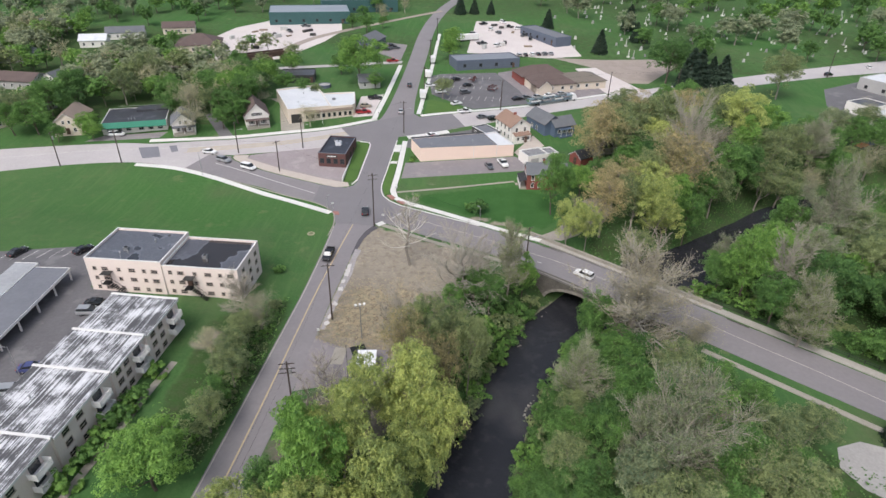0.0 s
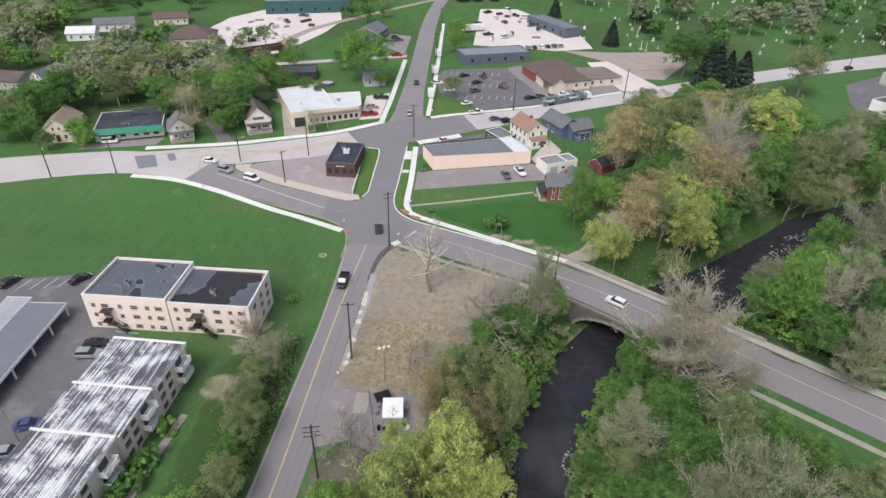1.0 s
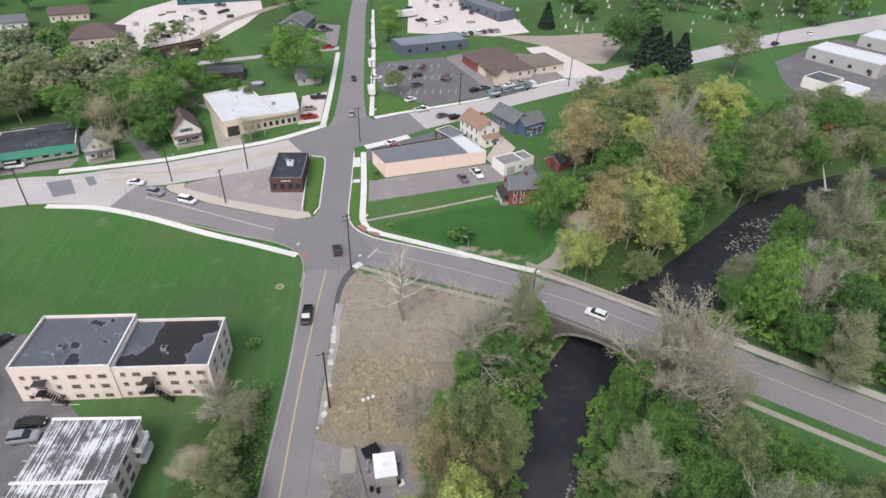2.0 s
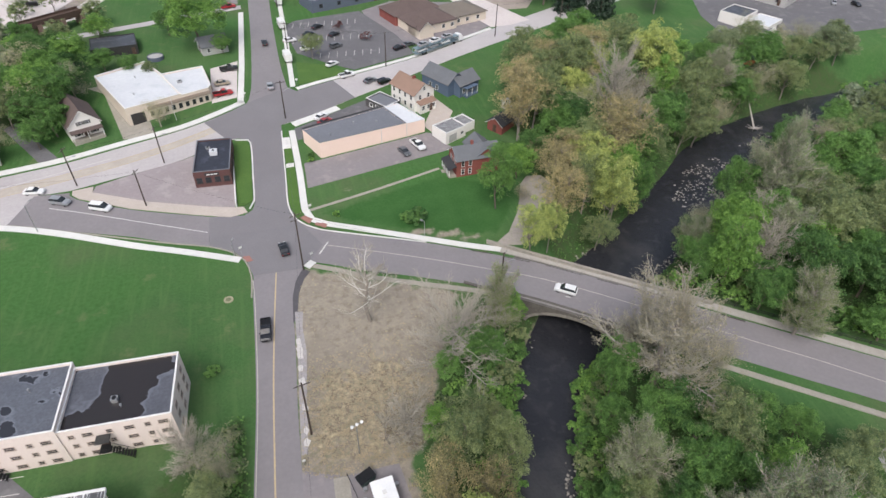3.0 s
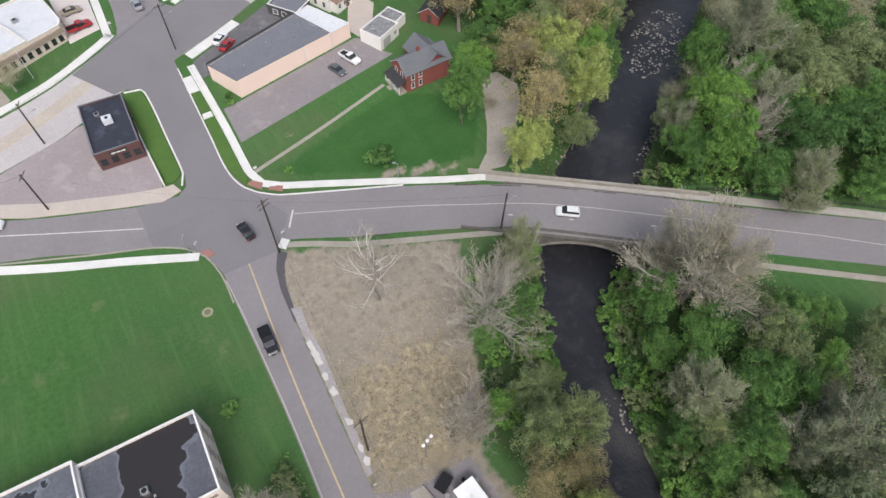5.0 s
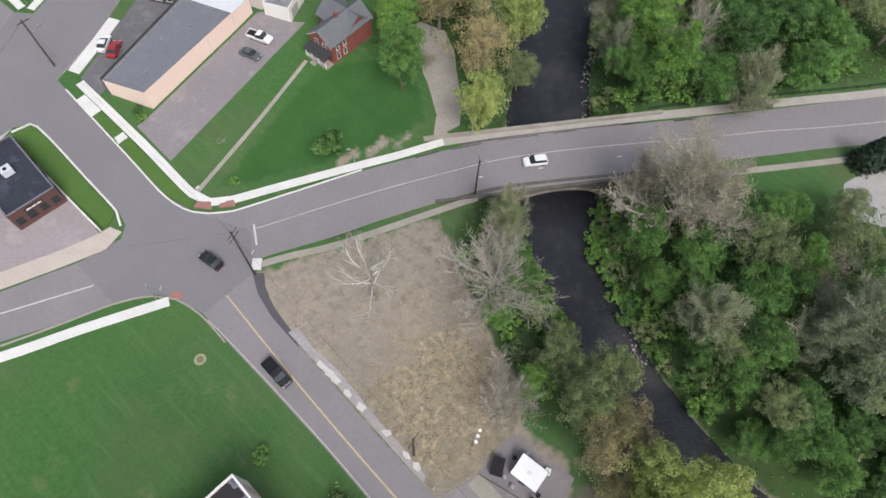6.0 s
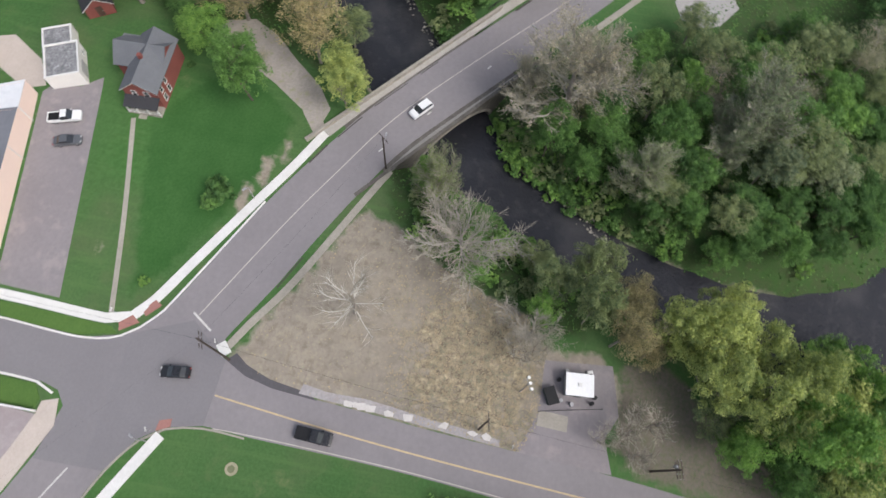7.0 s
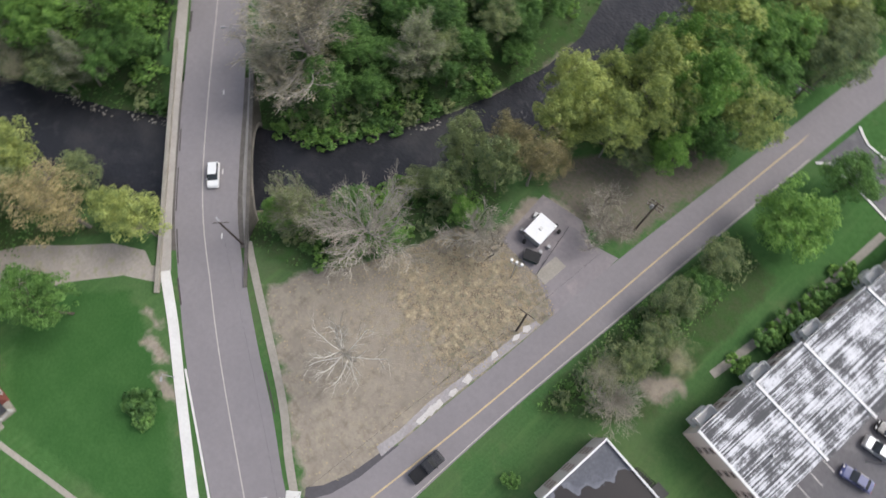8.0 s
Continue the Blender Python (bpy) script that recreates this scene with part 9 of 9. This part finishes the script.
def twin_lamp():
    p = thing("yard_light", "short pole with three white flood lamps", "lamp", at(-13.7, 87.4, 20))
    part("pole", Geo().tube((0, 0, -0.3), (0, 0, 8.0), 0.11, 0.08, 8), GREY_METAL, p)
    part("bar", Geo().box(-0.9, 0.9, -0.05, 0.05, 7.8, 7.9), GREY_METAL, p)
    for u in (-0.85, 0, 0.85):
        part("flood_lamp", Geo().tube((u, -0.1, 7.9), (u, -0.25, 8.4), 0.16, 0.26, 8), WHITE_TRIM, p)


twin_lamp()


# ---- the hut and clutter on the pull-off ----
def build_hut():
    b = thing("utility_hut", "small white-roofed utility hut with grey sides", "hut", at(-11.4, 78.6, 4))
    part("wall", Geo().box(-1.55, 1.55, -2.0, 2.0, -0.2, 2.4), GREY_SIDING, b)
    part("roof", Geo().box(-1.75, 1.75, -2.2, 2.2, 2.4, 2.62), mat("hut_roof", (0.80, 0.80, 0.80), (0.70, 0.70, 0.70), 0.6, 0.4, 3.0), b)
    part("roof_hatch", Geo().box(-0.35, 0.25, -0.3, 0.3, 2.62, 2.8), WHITE_TRIM, b)
    part("door", Geo().box(-1.6, -1.52, -0.5, 0.5, 0, 2.0), DARK_TRIM, b)
    rr = random.Random(3)
    for k, (dx, dy) in enumerate(((-2.6, 2.3), (-2.2, -2.6), (-1.2, -3.0), (2.2, 1.8), (2.1, -2.0), (0.6, 2.9), (-2.9, 0.6))):
        d = thing("drum", "dark metal drum standing on the slab", "drum", at(-11.4 + dx, 78.6 + dy, rr.uniform(0, 90)), "drums")
        g = Geo().tube((0, 0, 0.04), (0, 0, 0.92), 0.3, 0.3, 12)
        for z in (0.32, 0.62):
            g.tube((0, 0, z), (0, 0, z + 0.04), 0.32, 0.32, 12)
        part("shell", g, BLACK_METAL if k % 3 else GREY_METAL, d)
    s = thing("dark_skip", "dark green rubbish skip beside the hut", "skip", at(-13.6, 82.6, 25))
    part("bin", loft([(-1.2, 0.1), (-1.35, 1.25), (1.35, 1.25), (1.2, 0.1)], [(-0.85, 0.97, 0), (0.85, 0.97, 0)]), mat("skip_green", (0.05, 0.075, 0.07), (0.035, 0.055, 0.05), 0.6), s)
    part("lid", Geo().box(-1.4, 1.4, -0.9, 0.9, 1.25, 1.33), BLACK_METAL, s)
    c = thing("pale_crate", "pale plastic crate on the asphalt", "crate", at(-9.0, 76.6, 20))
    part("shell", Geo().box(-0.5, 0.5, -0.45, 0.45, 0.03, 0.6), WHITE_TRIM, c)
    f = thing("rail_fence", "low dark pipe rail across the pull-off", "fence", at(-15.2, 79.2, -78))
    part("rail", Geo().tube((-5, 0, 0.7), (5, 0, 0.7), 0.05, 0.05, 6), BLACK_METAL, f)
    for u in (-5, -2.5, 0, 2.5, 5):
        part("post", Geo().tube((u, 0, -0.2), (u, 0, 0.75), 0.05, 0.05, 6), BLACK_METAL, f)
    g = thing("road_sign", "small white roadside marker on a post", "sign", at(-22.3, 87.6, 0))
    part("post", Geo().tube((0, 0, -0.2), (0, 0, 1.6), 0.035, 0.035, 6), GREY_METAL, g)
    part("plate", Geo().box(-0.25, 0.25, -0.03, 0.0, 1.2, 1.8), WHITE_TRIM, g)


build_hut()
for x, y, deg in ((-29.6, 141.9, 30), (-15.0, 136.0, 200), (-13.2, 153.4, 0), (-25.0, 208.8, 0), (-9.2, 214.0, 0)):
    g = thing("street_sign", "thin metal street sign post", "sign", at(x, y, deg), "street signs")
    part("post", Geo().tube((0, 0, -0.2), (0, 0, 2.6), 0.04, 0.035, 6), GREY_METAL, g)
    part("plate", Geo().box(-0.35, 0.35, -0.02, 0.02, 2.0, 2.6), WHITE_TRIM, g)


# ---- manhole, cemetery, stones ----
def build_manhole():
    c = thing("manhole", "round concrete manhole ring let into the lawn", "manhole", at(-32.8, 128.5, 0))
    ring = Geo()
    n = 20
    vs = []
    for r, z in ((0.55, 0.16), (0.95, 0.16), (1.0, -0.1)):
        vs += [(r * math.cos(6.2832 * i / n), r * math.sin(6.2832 * i / n), z) for i in range(n)]
    ring.add(vs, [(j * n + i, (j + 1) * n + i, (j + 1) * n + (i + 1) % n, j * n + (i + 1) % n) for j in (0, 1) for i in range(n)])
    part("ring", ring, mat("manhole_concrete", (0.33, 0.31, 0.21), (0.22, 0.21, 0.13)), c)
    part("cover", Geo().tube((0, 0, 0.0), (0, 0, 0.13), 0.55, 0.55, 20), mat("cover_iron", (0.17, 0.18, 0.10)), c)


build_manhole()
stone_me = Geo().box(-0.6, 0.6, -0.28, 0.28, -0.2, 0.18).side([(-0.45, 0.18), (0.45, 0.18), (0.45, 1.0), (0.25, 1.2), (-0.25, 1.2), (-0.45, 1.0)], -0.1, 0.1).mesh("headstone")
stone_me.materials.append(mat("headstone", (0.55, 0.54, 0.51), (0.36, 0.35, 0.33), 0.9, 1.0, 5.0, per_object=0.35))
tall_me = Geo().box(-0.6, 0.6, -0.6, 0.6, -0.2, 0.7).tube((0, 0, 0.7), (0, 0, 4.2), 0.36, 0.2, 4).mesh("obelisk")
tall_me.materials.append(MATS["headstone"])
rs = random.Random(8)
for k in range(270):
    x, y = rs.uniform(60, 330), rs.uniform(298, 470)
    if y < 296 + max(0, (x - 150) * 0.34) or (x < 85 and y > 340 and k % 2):
        continue
    if k % 12 == 0:
        tagged(part("obelisk", tall_me, None, m=at(x, y, 20)), "tall pale stone obelisk on the cemetery lawn", "headstone", "headstones")
    else:
        tagged(part("headstone", stone_me, None, m=at(x, y, 20 + rs.uniform(-5, 5)) @ Matrix.Scale(rs.uniform(0.8, 1.5), 4)), "weathered grey headstone on the cemetery lawn", "headstone", "headstones")


def rock_field(name, label, spots):
    g = Geo()
    rr = random.Random(12)
    for x, y, z, s in spots:
        n = 6
        rows = []
        for zz, k in ((-0.3, 0.9), (0.15, 1.0), (0.5, 0.55)):
            rows.append([(x + s * k * rr.uniform(0.75, 1.15) * math.cos(6.2832 * i / n), y + s * k * rr.uniform(0.7, 1.1) * math.sin(6.2832 * i / n), z + zz * s * rr.uniform(0.8, 1.1)) for i in range(n)])
        vs = [p for r in rows for p in r]
        g.add(vs, [(j * n + i, j * n + (i + 1) % n, (j + 1) * n + (i + 1) % n, (j + 1) * n + i) for j in (0, 1) for i in range(n)] + [tuple(range(2 * n, 3 * n))])
    tagged(part(name, g, mat("river_rock", (0.33, 0.305, 0.265), (0.16, 0.145, 0.125), 0.9, 0.7, 3.0, 0.3, per_island=0.5)), label, "rocks", kind="stuff")


spots = []
while len(spots) < 260:
    x, y = rs.uniform(8, 75), rs.uniform(30, 140)
    g = river_gap(x, y)
    if -1.2 < g < 1.6 and noise.noise((x * 0.11, y * 0.11, 0)) > 0.12 + 0.2 * rs.random():
        spots.append((x, y, max(WATER_Z - 0.05, ground_z(x, y)), rs.uniform(0.10, 0.34)))
rock_field("bank_stones", "pale stones and rubble along the river's edge", spots)
spots = []
for _ in range(620):
    a, r = rs.uniform(0, 6.28), math.sqrt(rs.random())
    x, y = 97 + 14 * r * math.cos(a) - 4 * r * math.sin(a), 149.0 + 9 * r * math.cos(a) + 5.5 * r * math.sin(a)
    if noise.noise((x * 0.3, y * 0.3, 2)) > -0.15:
        spots.append((x, y, WATER_Z - 0.08, rs.uniform(0.10, 0.42)))
for _ in range(420):
    u, v = rs.random(), rs.uniform(-1, 1)
    x, y = 122 + 42 * u + 2.5 * v, 160.5 + 9.5 * u - 3.4 * v
    if noise.noise((x * 0.25, y * 0.25, 6)) > -0.1:
        spots.append((x, y, max(WATER_Z - 0.05, ground_z(x, y)), rs.uniform(0.14, 0.5)))
rock_field("river_shoal", "shallow shoal of pale stones in the river", spots)
log = thing("driftwood", "bleached fallen tree trunk lodged at the river's edge", "log", pose(130.8, 171.0, WATER_Z + 0.9, 0, 0, 20))
part("trunk", Geo().tube((0, 0, 0), (7.5, 9.0, 5.5), 0.32, 0.10, 7), BARK_PALE, log)
for k in range(9):
    a = 0.7 * k
    part("root", Geo().tube((0, 0, 0), (2.6 * math.cos(a), 2.6 * math.sin(a), rs.uniform(-0.2, 0.9)), 0.14, 0.03, 5), BARK_PALE, log)


# ---- stacks of building goods in the dusty yards ----
def goods_stack(x, y, deg, w, d, n, material, label):
    s = thing("goods_stack", label, "stack", at(x, y, deg), "goods stacks")
    for k in range(n):
        part("pallet_load", Geo().box(-w / 2 + 0.08 * (k % 2), w / 2 - 0.1 * (k % 3), -d / 2, d / 2 - 0.07 * (k % 2), 0.1 + 0.62 * k, 0.1 + 0.62 * k + 0.55), material, s)
    for u in (-w / 3, w / 3):
        part("bearer", Geo().box(u - 0.08, u + 0.08, -d / 2, d / 2, 0.0, 0.1), POLE_WOOD, s)


STACK_WOOD = mat("stack_timber", (0.30, 0.23, 0.17), (0.20, 0.155, 0.115), 0.9, 0.5, 4.0, 0.2)
STACK_DARK = mat("stack_dark", (0.075, 0.07, 0.068), (0.05, 0.047, 0.046), 0.85, 0.5, 4.0)
STACK_PALE = mat("stack_pale", (0.58, 0.57, 0.54), (0.46, 0.45, 0.43), 0.8, 0.5, 4.0)
rg = random.Random(21)
for k in range(26):
    if k < 16:
        x, y = -116 + 46 * rg.random(), 300 + 52 * rg.random()
        if not inside(x, y, [(-122, 304), (-100, 284), (-80, 292), (-68, 326), (-70, 360), (-100, 366), (-116, 340)]):
            continue
    else:
        x, y = 14 + 30 * rg.random(), 312 + 62 * rg.random()
        if not inside(x, y, [(12, 310), (44, 306), (46, 335), (32, 372), (16, 374)]):
            continue
    kind = k % 3
    goods_stack(x, y, rg.uniform(0, 90), rg.uniform(2.4, 4.6), rg.uniform(1.2, 2.2), 1 + k % 3, (STACK_WOOD, STACK_DARK, STACK_PALE)[kind], ("bundles of brown timber stacked in the yard", "dark covered goods stacked in the yard", "pale wrapped pallets stacked in the yard")[kind])
